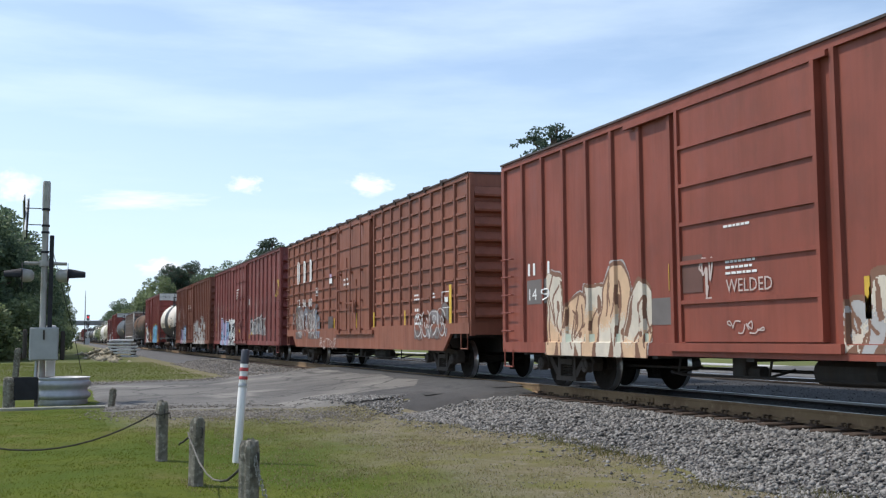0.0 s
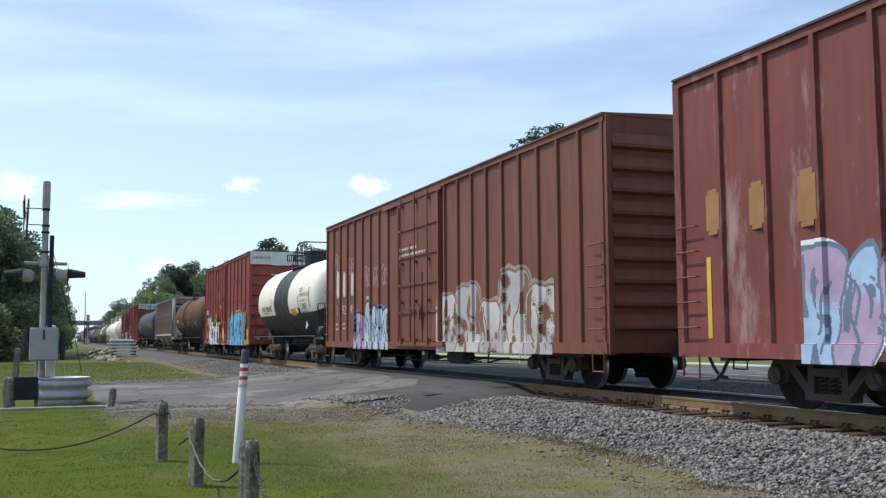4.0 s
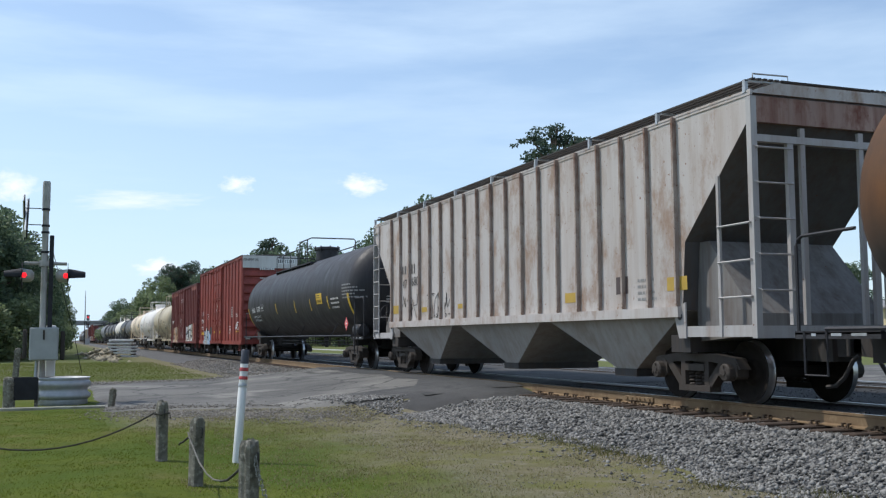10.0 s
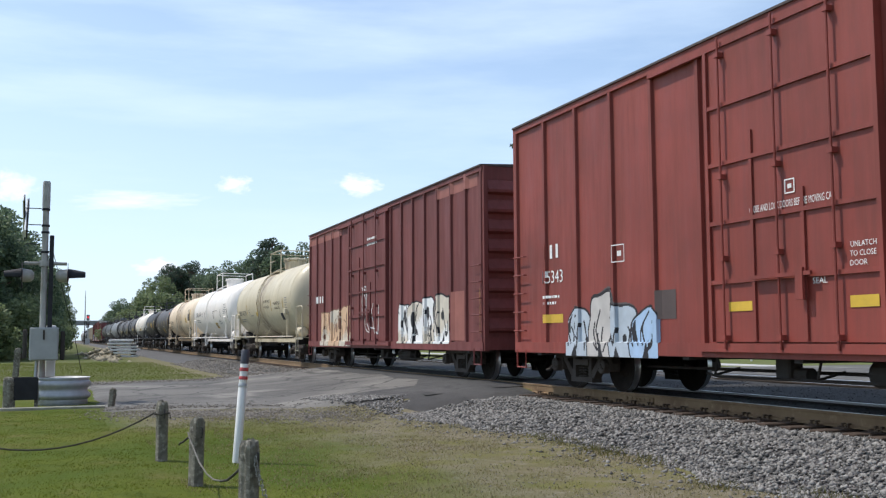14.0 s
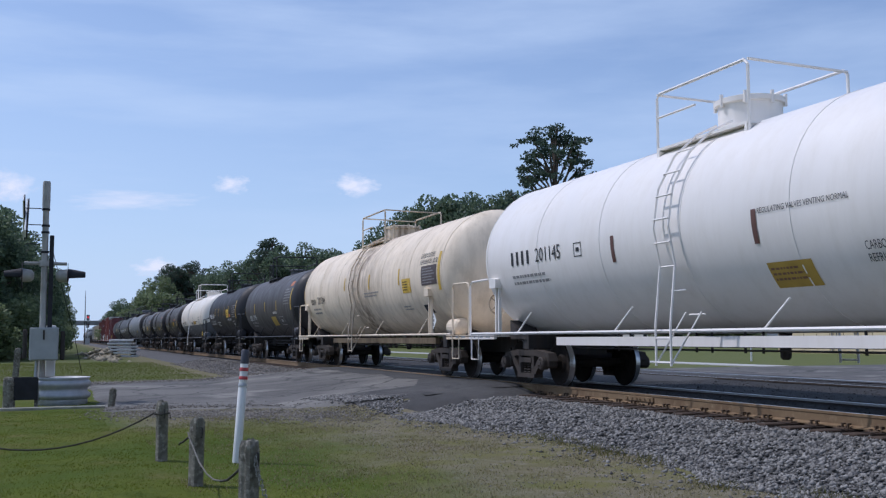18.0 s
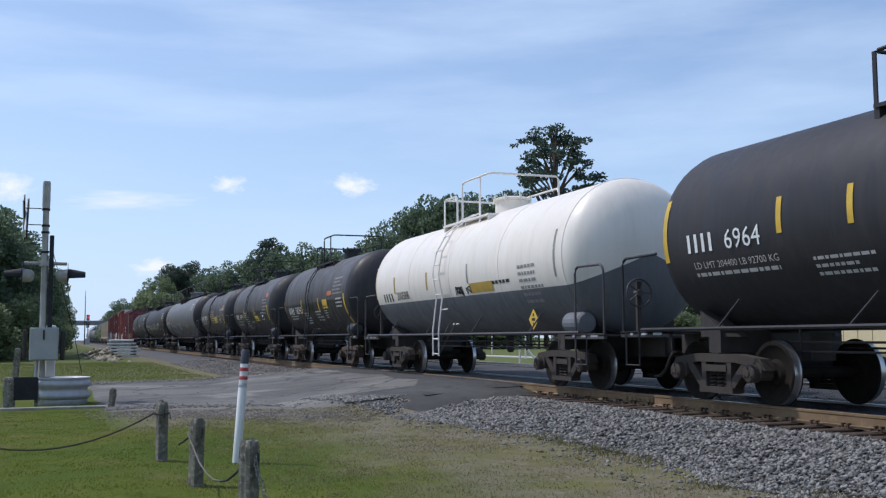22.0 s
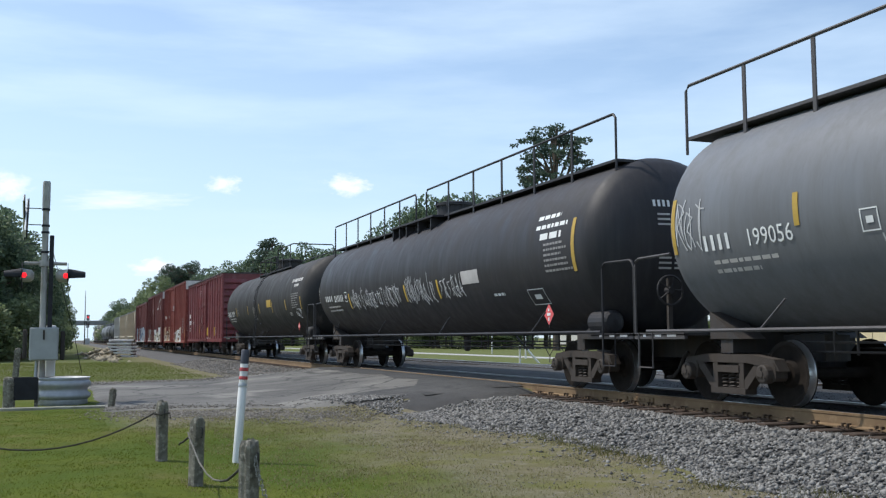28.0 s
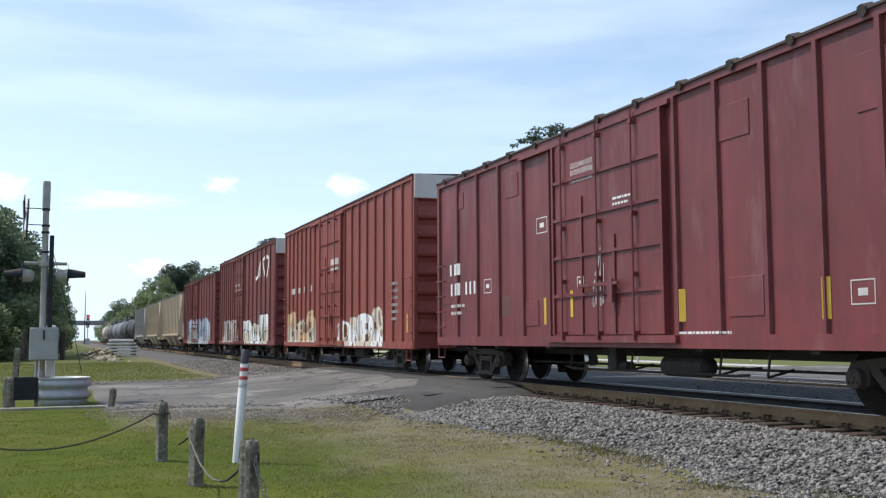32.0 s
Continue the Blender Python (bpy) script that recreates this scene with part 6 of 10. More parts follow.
for k, xc, m in ((30, -549.0, P_BLACK), (31, -564.5, P_BLACK), (32, -580.0, P_GREY), (33, -595.5, P_GREY), (34, -611.0, P_DGREY), (35, -626.5, P_GREY), (36, -642.0, P_TAN), (37, -657.5, P_GREY)):
    cars[k] = tank_car(xc, "distant tank car in dull paint", 6.6, 1.45, 2.5, [m], lambda x, a: 0, (), spread=5.0, rail_mat=m, seg=24)


# ---------------------------------------------------------------- markings and sprayed paint on the cars
for nm, rgb in (("peach", (0.62, 0.42, 0.26)), ("cream", (0.6, 0.54, 0.44)), ("brownish", (0.2, 0.1, 0.06)), ("palegrey", (0.4, 0.39, 0.38)), ("chalk", (0.52, 0.42, 0.38)), ("patchgrey", (0.16, 0.14, 0.13)), ("patchbrown", (0.13, 0.06, 0.045)), ("patchdark", (0.085, 0.06, 0.055)), ("ghost", (0.3, 0.24, 0.22)), ("sky", (0.14, 0.4, 0.68)), ("silver", (0.5, 0.5, 0.5)), ("rustred", (0.24, 0.06, 0.045)), ("ochre", (0.46, 0.3, 0.05)), ("fadewhite", (0.52, 0.49, 0.46)), ("pinkish", (0.52, 0.36, 0.36)), ("lilac", (0.42, 0.32, 0.45)), ("paleblue", (0.44, 0.5, 0.56)), ("cyan", (0.1, 0.46, 0.52)), ("steelblue", (0.14, 0.18, 0.26)), ("yellowp", (0.6, 0.38, 0.03)), ("stencilgrey", (0.27, 0.26, 0.25)), ("dkstencil", (0.07, 0.06, 0.055)), ("redw", (0.74, 0.12, 0.12)), ("fadeochre", (0.31, 0.15, 0.05)), ("orange", (0.46, 0.16, 0.075)), ("pinkpanel", (0.3, 0.105, 0.08)), ("palegreen", (0.52, 0.58, 0.46)), ("skypale", (0.36, 0.5, 0.68)), ("ghostgrey", (0.22, 0.2, 0.2)), ("slate", (0.17, 0.2, 0.24)), ("greysmoke", (0.1, 0.085, 0.085))):
    M[nm] = plain(nm + "_sprayed_paint", rgb, 0.6, 0.14, 2.5)
M["blackp"] = plain("flat_black_paint", (0.018, 0.018, 0.022), 0.8, 0.3, 5)


def letter_block(car, x0, z0, x1, z1, mat, surf):
    """One tall painted character as a plain rounded bar."""
    bm = bmesh.new()
    n, m = 10, (x0 + x1) / 2
    for k in range(n):
        za, zb = z0 + (z1 - z0) * k / n, z0 + (z1 - z0) * (k + 1) / n
        w = (x1 - x0) * (0.30 if 0 < k < n - 1 else 0.22)
        flat_rect(bm, m - w, za, m + w, zb, surf)
    return part("painted_character", bm, mat, car)


def end_bars(car, x, y0, z0, y1, z1, n, mat):
    """Small print on the end wall: words as short bars."""
    rnd = random.Random(n)
    y, unit = y0, (y1 - y0) / n
    while y < y1 - 0.3 * unit:
        w = min(y1 - y, unit * (0.5 if n < 5 else rnd.uniform(0.5, 1.6)))
        lo = z0 if n < 5 else z0 + (z1 - z0) * 0.3
        bm = bmesh.new()
        bm.faces.new([bm.verts.new((x + 0.012, u, z)) for u, z in ((y, lo), (y + w, lo), (y + w, z1), (y, z1))])
        part("end_mark", bm, mat, car)
        y += w + unit * (0.5 if n < 5 else 0.3)


def end_sign(car, x, y0, z0, y1, z1, number, board, mat):
    bm = bmesh.new()
    box(bm, x, x + 0.012, y0 - 0.06, y1 + 0.06, z0 - 0.05, z1 + 0.05)
    part("number_board", bm, board, car)
    end_bars(car, x + 0.006, y0, z0, y0 + (y1 - y0) * 0.33, z1, 3, mat)
    words(car, number, y0 + (y1 - y0) * 0.4, z0, z1 - z0, mat, None, (y1 - y0) * 0.6, end=x + 0.014)


C0, S0 = cars[0]
C1, S1 = cars[1]
C2, S2 = cars[2]
C3, S3 = cars[3]
C4, S4 = cars[4]
C5, S5 = cars[5]
C6, S6 = cars[6]
C7, S7 = cars[7]
C8, S8 = cars[8]
C9, S9 = cars[9]
C10, S10 = cars[10]
C11, S11 = cars[11]
C12, S12 = cars[12]
C13, S13 = cars[13]
C14, S14 = cars[14]
C15, S15 = cars[15]
C16, S16 = cars[16]
C17, S17 = cars[17]
C18, S18 = cars[18]
C19, S19 = cars[19]
C20, S20 = cars[20]
C21, S21 = cars[21]
C22, S22 = cars[22]
C23, S23 = cars[23]
C24, S24 = cars[24]
C25, S25 = cars[25]
C26, S26 = cars[26]
marks(C0, -6.89, 2.20, (2, 2), 0.232, 0.24, M["white"], S0)
patch(C0, -6.95, 1.63, -5.58, 2.11, M["patchgrey"], S0, "painted_panel", 0.005)
words(C0, "14", -6.93, 1.71, 0.24, M["white"], S0, 0.43)
words(C0, "9", -6.24, 1.69, 0.25, M["white"], S0, 0.29)
graffiti(C0, -6.09, 0.64, -2.38, 2.28, 5, [M["peach"], M["cream"], M["brownish"], M["palegrey"], M["palegreen"]], S0, 3, ragged=0.35, halo=0.05)
patch(C0, -5.72, 0.67, -2.50, 1.03, M["palegreen"], S0, "sprayed_band", 0.005)
words(C0, "WELDED", -0.36, 1.59, 0.19, M["chalk"], S0, 0.98)
lines(C0, -0.37, 2.03, 3, 0.72, 0.047, M["white"], S0, 0)
lines(C0, -0.39, 2.53, 1, 0.61, 0.048, M["white"], S0, 0)
stripes(C0, [(-7.15, 1.15, 2.09), (-1.90, 1.68, 2.09), (2.14, 1.17, 1.67)], M["yellow"], S0, 0.10)
patch(C0, -2.55, 1.16, -1.84, 1.58, M["patchgrey"], S0, "painted_panel", 0.005)
patch(C0, -1.54, 1.62, -0.91, 2.17, M["patchbrown"], S0, "painted_panel", 0.005)
graffiti(C0, 1.84, 0.77, 2.98, 1.82, 3, [M["cream"], M["palegrey"], M["brownish"]], S0, 5)
scribble(C0, -0.97, 1.52, -0.65, 2.09, 2, M["chalk"], S0, 4, 0.035)
scribble(C0, -0.33, 1.02, 0.39, 1.18, 3, M["chalk"], S0, 8, 0.020)
letter_block(C1, -8.17, 3.09, -7.54, 3.98, M["white"], S1)
letter_block(C1, -7.10, 3.10, -6.52, 3.94, M["white"], S1)
letter_block(C1, -6.09, 3.10, -5.53, 3.93, M["white"], S1)
words(C1, "12", -8.08, 2.19, 0.32, M["white"], S1, 0.57)
words(C1, "56", -7.10, 2.18, 0.31, M["white"], S1, 0.59)
words(C1, "00", -6.10, 2.16, 0.32, M["white"], S1, 0.59)
graffiti(C1, -8.25, 0.96, -4.3, 2.24, 6, [M["patchgrey"], M["ghostgrey"], M["patchbrown"], M["greysmoke"], M["slate"]], S1, 7, spray=0.62, ragged=0.4, rim=0.03, order=(0, 1, 4, 0, 1, 4), base=0.05)
loops(C1, -8.05, 1.12, -4.95, 1.95, 5, M["fadewhite"], S1, 12, 0.045)
loops(C1, -5.3, 1.0, -4.75, 2.02, 1, M["fadewhite"], S1, 13, 0.05)
loops(C1, -8.75, 1.55, -8.4, 1.95, 1, M["ghost"], S1, 14, 0.05)
stripes(C1, [(-8.11, 1.25, 2.26), (-4.83, 1.23, 1.90)], M["yellow"], S1, 0.10)
patch(C1, -2.94, 2.87, -2.60, 3.05, M["white"], S1, "painted_panel", 0.005)
outline(C1, -4.95, 2.53, -4.61, 2.81, M["white"], S1)
stripes(C1, [(5.23, 1.24, 1.72), (2.35, 1.29, 1.74), (-2.31, 1.24, 1.65), (0.56, 1.29, 1.77)], M["yellow"], S1, 0.10)
stripes(C1, [(8.61, 1.26, 2.25)], M["yellow"], S1, 0.16)
outline(C1, 8.13, 1.70, 8.70, 2.10, M["white"], S1)
lines(C1, 6.06, 2.11, 2, 0.55, 0.063, M["white"], S1, 1)
lines(C1, 7.47, 2.10, 2, 0.24, 0.052, M["white"], S1, 1)
lines(C1, 6.11, 1.74, 3, 0.52, 0.106, M["white"], S1, 4)
graffiti(C1, 6.08, 0.91, 8.56, 1.92, 4, [M["patchgrey"], M["ghostgrey"], M["patchbrown"]], S1, 9, spray=0.5, ragged=0.4, rim=0.02, base=0.05)
loops(C1, 6.07, 0.98, 8.39, 1.79, 4, M["fadewhite"], S1, 15, 0.04)
lines(C1, -0.93, 2.92, 2, 0.81, 0.091, M["white"], S1, 1)
patch(C1, -2.90, 3.08, -2.66, 3.2, M["lilac"], S1, "painted_panel", 0.005)
patch(C1, -3.11, 1.30, -2.45, 1.73, M["patchdark"], S1, "painted_panel", 0.005)
handwriting(C1, -4.35, 0.66, -1.9, 1.02, 5, M["chalk"], S1, 2, 0.028)
graffiti(C2, -7.13, 0.63, -4.22, 2.20, 4, [M["skypale"], M["lilac"], M["steelblue"], M["white"]], S2, 11, ragged=0.15, halo=0.06)
graffiti(C2, -4.39, 0.63, -1.43, 2.17, 4, [M["blackp"], M["blackp"], M["white"], M["white"]], S2, 13, ragged=0.2, halo=0.08, rim=0.06)
graffiti(C2, 2.56, 1.18, 5.78, 2.18, 5, [M["patchgrey"], M["patchdark"], M["palegrey"], M["patchdark"]], S2, 15, rim=0.05, spray=0.85, halo=0.12, base=0.02)
graffiti(C2, 5.83, 1.13, 6.67, 2.12, 1, [M["patchgrey"], M["patchdark"], M["palegrey"], M["patchdark"]], S2, 16, rim=0.06, spray=0.85, base=0.02)
stripes(C2, [(-9.13, 0.95, 2.12), (2.15, 0.96, 1.20)], M["yellow"], S2, 0.10)
patch(C2, 2.44, 1.17, 2.97, 1.30, M["yellow"], S2, "painted_panel", 0.005)
patch(C2, 4.96, 1.18, 5.50, 1.32, M["yellow"], S2, "painted_panel", 0.005)
patch(C2, -0.68, 1.32, -0.12, 1.46, M["yellow"], S2, "painted_panel", 0.005)
letter_block(C2, -9.24, 2.43, -8.60, 3.09, M["fadeochre"], S2)
letter_block(C2, -8.26, 2.42, -7.62, 3.06, M["fadeochre"], S2)
letter_block(C2, -7.30, 2.35, -6.63, 3.08, M["fadeochre"], S2)
lines(C2, -1.34, 3.56, 4, 0.84, 0.079, M["white"], S2, 2)
scribble(C2, 8.77, 2.83, 9.58, 3.49, 2, M["ochre"], S2, 5, 0.060)
patch(C2, -1.51, 3.07, -1.26, 3.22, M["white"], S2, "painted_panel", 0.005)
patch(C2, 2.02, 2.64, 2.14, 2.93, M["white"], S2, "painted_panel", 0.005)
outline(C2, -5.06, 2.53, -4.73, 2.85, M["ochre"], S2)
graffiti(C3, 1.46, 0.65, 7.72, 2.59, 5, [M["palegrey"], M["fadewhite"], M["brownish"], M["ghost"]], S3, 19, spray=0.75, ragged=0.55)
letter_block(C3, -8.61, 2.33, -7.91, 3.23, M["fadewhite"], S3)
letter_block(C3, -7.74, 2.34, -7.20, 3.17, M["fadewhite"], S3)
letter_block(C3, -6.76, 2.34, -6.18, 3.06, M["fadewhite"], S3)
words(C3, "1", -8.50, 1.75, 0.33, M["fadewhite"], S3, 0.17)
words(C3, "92", -7.70, 1.76, 0.33, M["fadewhite"], S3, 0.48)
words(C3, "49", -6.73, 1.78, 0.31, M["fadewhite"], S3, 0.53)
loops(C3, -8.64, 3.24, -8.04, 3.82, 2, M["pinkish"], S3, 20, 0.036)
loops(C3, -6.86, 3.01, -6.24, 3.57, 2, M["pinkish"], S3, 21, 0.036)
loops(C3, -5.09, 2.61, -4.40, 3.22, 2, M["pinkish"], S3, 22, 0.036)
loops(C3, -4.12, 2.46, -3.66, 3.13, 2, M["pinkish"], S3, 23, 0.036)
loops(C3, -3.27, 2.54, -2.69, 3.10, 2, M["pinkish"], S3, 24, 0.036)
graffiti(C3, -6.15, 0.65, -2.55, 2.22, 6, [M["paleblue"], M["lilac"], M["blackp"], M["steelblue"], M["skypale"]], S3, 27, halo=0.05, ragged=0.3, order=(1, 1, 0, 0, 4, 0), rim=0.026)
stripes(C3, [(-8.93, 1.19, 2.13)], M["yellow"], S3, 0.10)
lines(C3, -8.51, 1.48, 2, 0.41, 0.095, M["fadewhite"], S3, 3)
lines(C3, -7.64, 1.48, 2, 0.40, 0.087, M["fadewhite"], S3, 3)
patch(C3, -4.90, 2.08, -4.64, 2.25, M["fadewhite"], S3, "painted_panel", 0.005)
patch(C3, -5.44, 1.18, -5.25, 1.67, M["yellow"], S3, "painted_panel", 0.012)
lines(C3, -1.60, 3.41, 2, 2.31, 0.099, M["fadewhite"], S3, 3)
marks(C4, -4.43, 2.17, (4, 6), 0.204, 0.23, M["black"], S4)
words(C4, "SODIUM", 3.18, 2.77, 0.17, M["black"], S4, 0.57)
words(C4, "HYDROXIDE SOLUTION", 3.21, 2.59, 0.15, M["black"], S4, 1.55)
lines(C4, 3.40, 2.43, 5, 1.07, 0.059, M["stencilgrey"], S4, 4)
outline(C4, 3.34, 1.95, 4.52, 2.47, M["stencilgrey"], S4)
patch(C4, 1.47, 1.89, 2.32, 2.17, M["ochre"], S4, "painted_panel", 0.005)
patch(C4, 2.74, 1.94, 3.14, 2.18, M["blackp"], S4, "painted_panel", 0.005)
diamond(C4, 3.5, 1.47, 0.20, M["white"], S4, M["black"])
stripes(C4, [(2.95, 2.20, 2.64), (4.80, 2.14, 2.90), (-1.79, 1.88, 2.61), (1.08, 2.00, 2.64)], M["brownish"], S4, 0.10)
lines(C4, -4.30, 2.13, 1, 1.54, 0.074, M["stencilgrey"], S4, 4)
lines(C4, -2.49, 2.68, 3, 0.52, 0.068, M["stencilgrey"], S4, 4)
graffiti(C5, 1.42, 0.64, 7.39, 2.52, 6, [M["sky"], M["cyan"], M["blackp"], M["yellowp"], M["slate"]], S5, 31, order=(4, 0, 1, 0, 0, 4), ragged=0.25, halo=0.08)
graffiti(C5, 6.93, 0.71, 8.23, 1.86, 2, [M["yellowp"], M["yellowp"], M["rustred"], M["yellowp"]], S5, 32, ragged=0.5)
graffiti(C5, -5.90, 0.65, -1.14, 2.45, 7, [M["white"], M["white"], M["blackp"], M["greysmoke"]], S5, 33, halo=0.16, ragged=0.35, rim=0.045)
graffiti(C5, -5.34, 1.85, -1.27, 2.58, 6, [M["yellowp"], M["yellowp"], M["yellowp"]], S5, 34, spray=0.3, base=0.1, ragged=0.6)
graffiti(C5, -7.14, 1.75, -6.08, 2.25, 1, [M["yellowp"], M["yellowp"], M["yellowp"]], S5, 38, spray=0.4, base=0.1)
graffiti(C5, -1.44, 0.80, -0.66, 2.03, 2, [M["yellowp"], M["yellowp"], M["yellowp"]], S5, 36, spray=0.75, ragged=0.5)
marks(C5, -7.00, 2.50, (3,), 0.269, 0.26, M["white"], S5)
words(C5, "409", -6.89, 2.07, 0.24, M["white"], S5, 0.69)
words(C5, "402", -5.69, 2.11, 0.24, M["white"], S5, 0.64)
scribble(C5, -0.70, 1.64, -0.28, 2.08, 3, M["white"], S5, 3, 0.035)
scribble(C5, -6.98, 1.02, -6.31, 1.44, 3, M["white"], S5, 6, 0.035)
patch(C5, -1.16, 3.18, -0.92, 3.29, M["white"], S5, "painted_panel", 0.005)
outline(C5, -1.17, 2.74, -0.74, 2.92, M["white"], S5)
patch(C5, -1.66, 3.16, -1.58, 3.63, M["fadewhite"], S5, "painted_panel", 0.005)
lines(C5, 5.44, 2.76, 5, 0.24, 0.060, M["fadewhite"], S5, 5)
lines(C5, 5.97, 2.74, 5, 0.19, 0.056, M["fadewhite"], S5, 5)
graffiti(C5, -1.61, 0.65, 0.67, 2.32, 2, [M["rustred"], M["peach"], M["yellowp"]], S5, 35)
words(C5, "EXCESS HEIGHT CAR", -1.35, 4.95, 0.12, M["blackp"], S5, 0.92, end=8.36)
end_sign(C5, 8.352, 0.44, 4.90, 1.34, 5.14, "409402", M["black"], M["white"])
end_bars(C5, 8.34, -0.39, 4.62, 0.58, 4.69, 14, M["white"])
end_bars(C5, 8.34, -0.39, 4.11, 0.62, 4.19, 16, M["white"])
end_bars(C5, 8.34, -0.27, 3.65, 0.38, 3.70, 10, M["fadewhite"])
marks(C6, -6.53, 2.22, (4, 4), 0.160, 0.24, M["white"], S6)
lines(C6, -3.36, 2.18, 4, 0.80, 0.054, M["fadewhite"], S6, 6)
stripes(C6, [(-4.23, 1.79, 2.22), (-1.92, 1.77, 2.23), (0.16, 1.80, 2.22), (2.50, 1.79, 2.22), (4.76, 1.79, 2.21)], M["yellow"], S6, 0.10)
lines(C6, 4.25, 2.16, 4, 0.56, 0.035, M["fadewhite"], S6, 6)
patch(C6, 0.88, 2.35, 1.42, 2.67, M["rustred"], S6, "painted_panel", 0.005)
lines(C6, 0.41, 2.21, 1, 0.83, 0.102, M["fadewhite"], S6, 6)
lines(C6, -6.50, 2.00, 2, 2.01, 0.057, M["stencilgrey"], S6, 6)
marks(C7, -6.2, 2.72, (2,), 0.217, 0.22, M["dkstencil"], S7)
marks(C7, -5.42, 2.69, (2,), 0.197, 0.26, M["dkstencil"], S7)
words(C7, "47", -6.18, 2.33, 0.25, M["dkstencil"], S7, 0.37)
words(C7, "680", -5.42, 2.36, 0.26, M["dkstencil"], S7, 0.56)
patch(C7, -7.01, 1.65, -6.54, 1.88, M["ochre"], S7, "painted_panel", 0.005)
patch(C7, -4.62, 1.64, -4.22, 1.77, M["ochre"], S7, "painted_panel", 0.005)
patch(C7, -2.06, 1.66, -1.59, 1.77, M["ochre"], S7, "painted_panel", 0.005)
patch(C7, 6.75, 1.68, 7.29, 1.89, M["ochre"], S7, "painted_panel", 0.005)
patch(C7, 3.37, 1.61, 3.94, 1.79, M["ochre"], S7, "painted_panel", 0.005)
patch(C7, 5.22, 1.69, 5.60, 1.98, M["patchdark"], S7, "painted_panel", 0.005)
scribble(C7, -6.28, 1.48, -5.02, 2.11, 3, M["dkstencil"], S7, 41, 0.025)
scribble(C7, -4.24, 1.50, -2.54, 2.09, 6, M["dkstencil"], S7, 43, 0.025)
lines(C7, 5.90, 1.91, 4, 0.66, 0.060, M["stencilgrey"], S7, 7)
marks(C8, -8.10, 2.20, (4,), 0.201, 0.23, M["white"], S8)
words(C8, "110134", -7.08, 2.21, 0.27, M["white"], S8, 1.03)
words(C8, "LD LMT 165500 LB 75050 KG", -8.03, 1.96, 0.10, M["white"], S8, 1.64)
words(C8, "LT WT  97500 LB 44250 KG", -8.01, 1.80, 0.09, M["white"], S8, 1.60)
stripes(C8, [(-2.47, 2.03, 2.47), (1.20, 1.99, 2.47), (3.85, 2.00, 2.43), (6.47, 2.01, 2.44)], M["yellow"], S8, 0.10)
patch(C8, 4.90, 2.20, 5.75, 2.58, M["yellow"], S8, "painted_panel", 0.005)
marks(C8, 4.95, 2.25, (3, 3, 4), 0.058, 0.11, M["black"], S8)
lines(C8, 4.96, 2.52, 2, 0.73, 0.043, M["black"], S8, 8)
outline(C8, -5.74, 2.24, -5.31, 2.52, M["white"], S8)
lines(C8, 6.97, 2.35, 3, 1.46, 0.085, M["fadewhite"], S8, 8)
lines(C8, 8.53, 2.74, 5, 1.19, 0.061, M["stencilgrey"], S8, 8)
stripes(C8, [(9.79, 1.75, 2.43)], M["yellow"], S8, 0.14)
diamond(C8, 8.17, 1.46, 0.23, M["redw"], S8, M["white"])
stripes(C8, [(-9.08, 1.63, 2.42)], M["yellow"], S8, 0.14)
marks(C9, -7.12, 2.48, (3,), 0.242, 0.26, M["white"], S9)
words(C9, "15343", -7.20, 2.01, 0.25, M["white"], S9, 0.84)
outline(C9, -4.49, 2.23, -4.16, 2.53, M["white"], S9)
lines(C9, -7.22, 1.77, 2, 0.89, 0.069, M["white"], S9, 9)
patch(C9, -7.23, 1.25, -6.38, 1.41, M["yellow"], S9, "painted_panel", 0.005)
graffiti(C9, -6.18, 0.64, -3.12, 1.94, 4, [M["paleblue"], M["fadewhite"], M["blackp"], M["greysmoke"], M["skypale"]], S9, 53, halo=0.05, ragged=0.35, order=(0, 1, 0, 4), rim=0.028)
words(C9, "CLOSE AND LOCK DOORS BEFORE MOVING CAR", -0.77, 2.63, 0.10, M["white"], S9, 1.61)
words(C9, "UNLATCH", 1.07, 2.02, 0.07, M["white"], S9, 0.41)
words(C9, "TO CLOSE", 1.06, 1.91, 0.07, M["white"], S9, 0.41)
words(C9, "DOOR", 1.05, 1.80, 0.07, M["white"], S9, 0.28)
words(C9, "SEAL", 0.41, 1.62, 0.08, M["white"], S9, 0.26)
outline(C9, -0.05, 2.8, 0.14, 2.99, M["white"], S9)
patch(C9, -1.28, 1.32, -0.77, 1.45, M["yellow"], S9, "painted_panel", 0.005)
patch(C9, 1.03, 1.31, 1.48, 1.45, M["yellow"], S9, "painted_panel", 0.005)
scribble(C9, 6.39, 1.47, 7.34, 1.83, 4, M["white"], S9, 53, 0.050)
outline(C9, 4.14, 1.29, 4.73, 1.67, M["white"], S9)
patch(C9, 6.44, 1.34, 7.33, 1.40, M["yellow"], S9, "painted_panel", 0.005)
lines(C9, 5.15, 2.71, 6, 0.30, 0.059, M["fadewhite"], S9, 9)
lines(C9, 5.84, 2.70, 6, 0.28, 0.059, M["fadewhite"], S9, 9)
lines(C9, 6.47, 2.30, 2, 0.85, 0.058, M["white"], S9, 9)
patch(C9, -3.19, 1.25, -2.68, 1.70, M["patchdark"], S9, "painted_panel", 0.005)
words(C9, "EXCESS HEIGHT CAR", -1.54, 5.02, 0.13, M["blackp"], S9, 0.91, end=8.51)
end_sign(C9, 8.502, 0.41, 4.93, 1.24, 5.12, "15343", M["white"], M["black"])
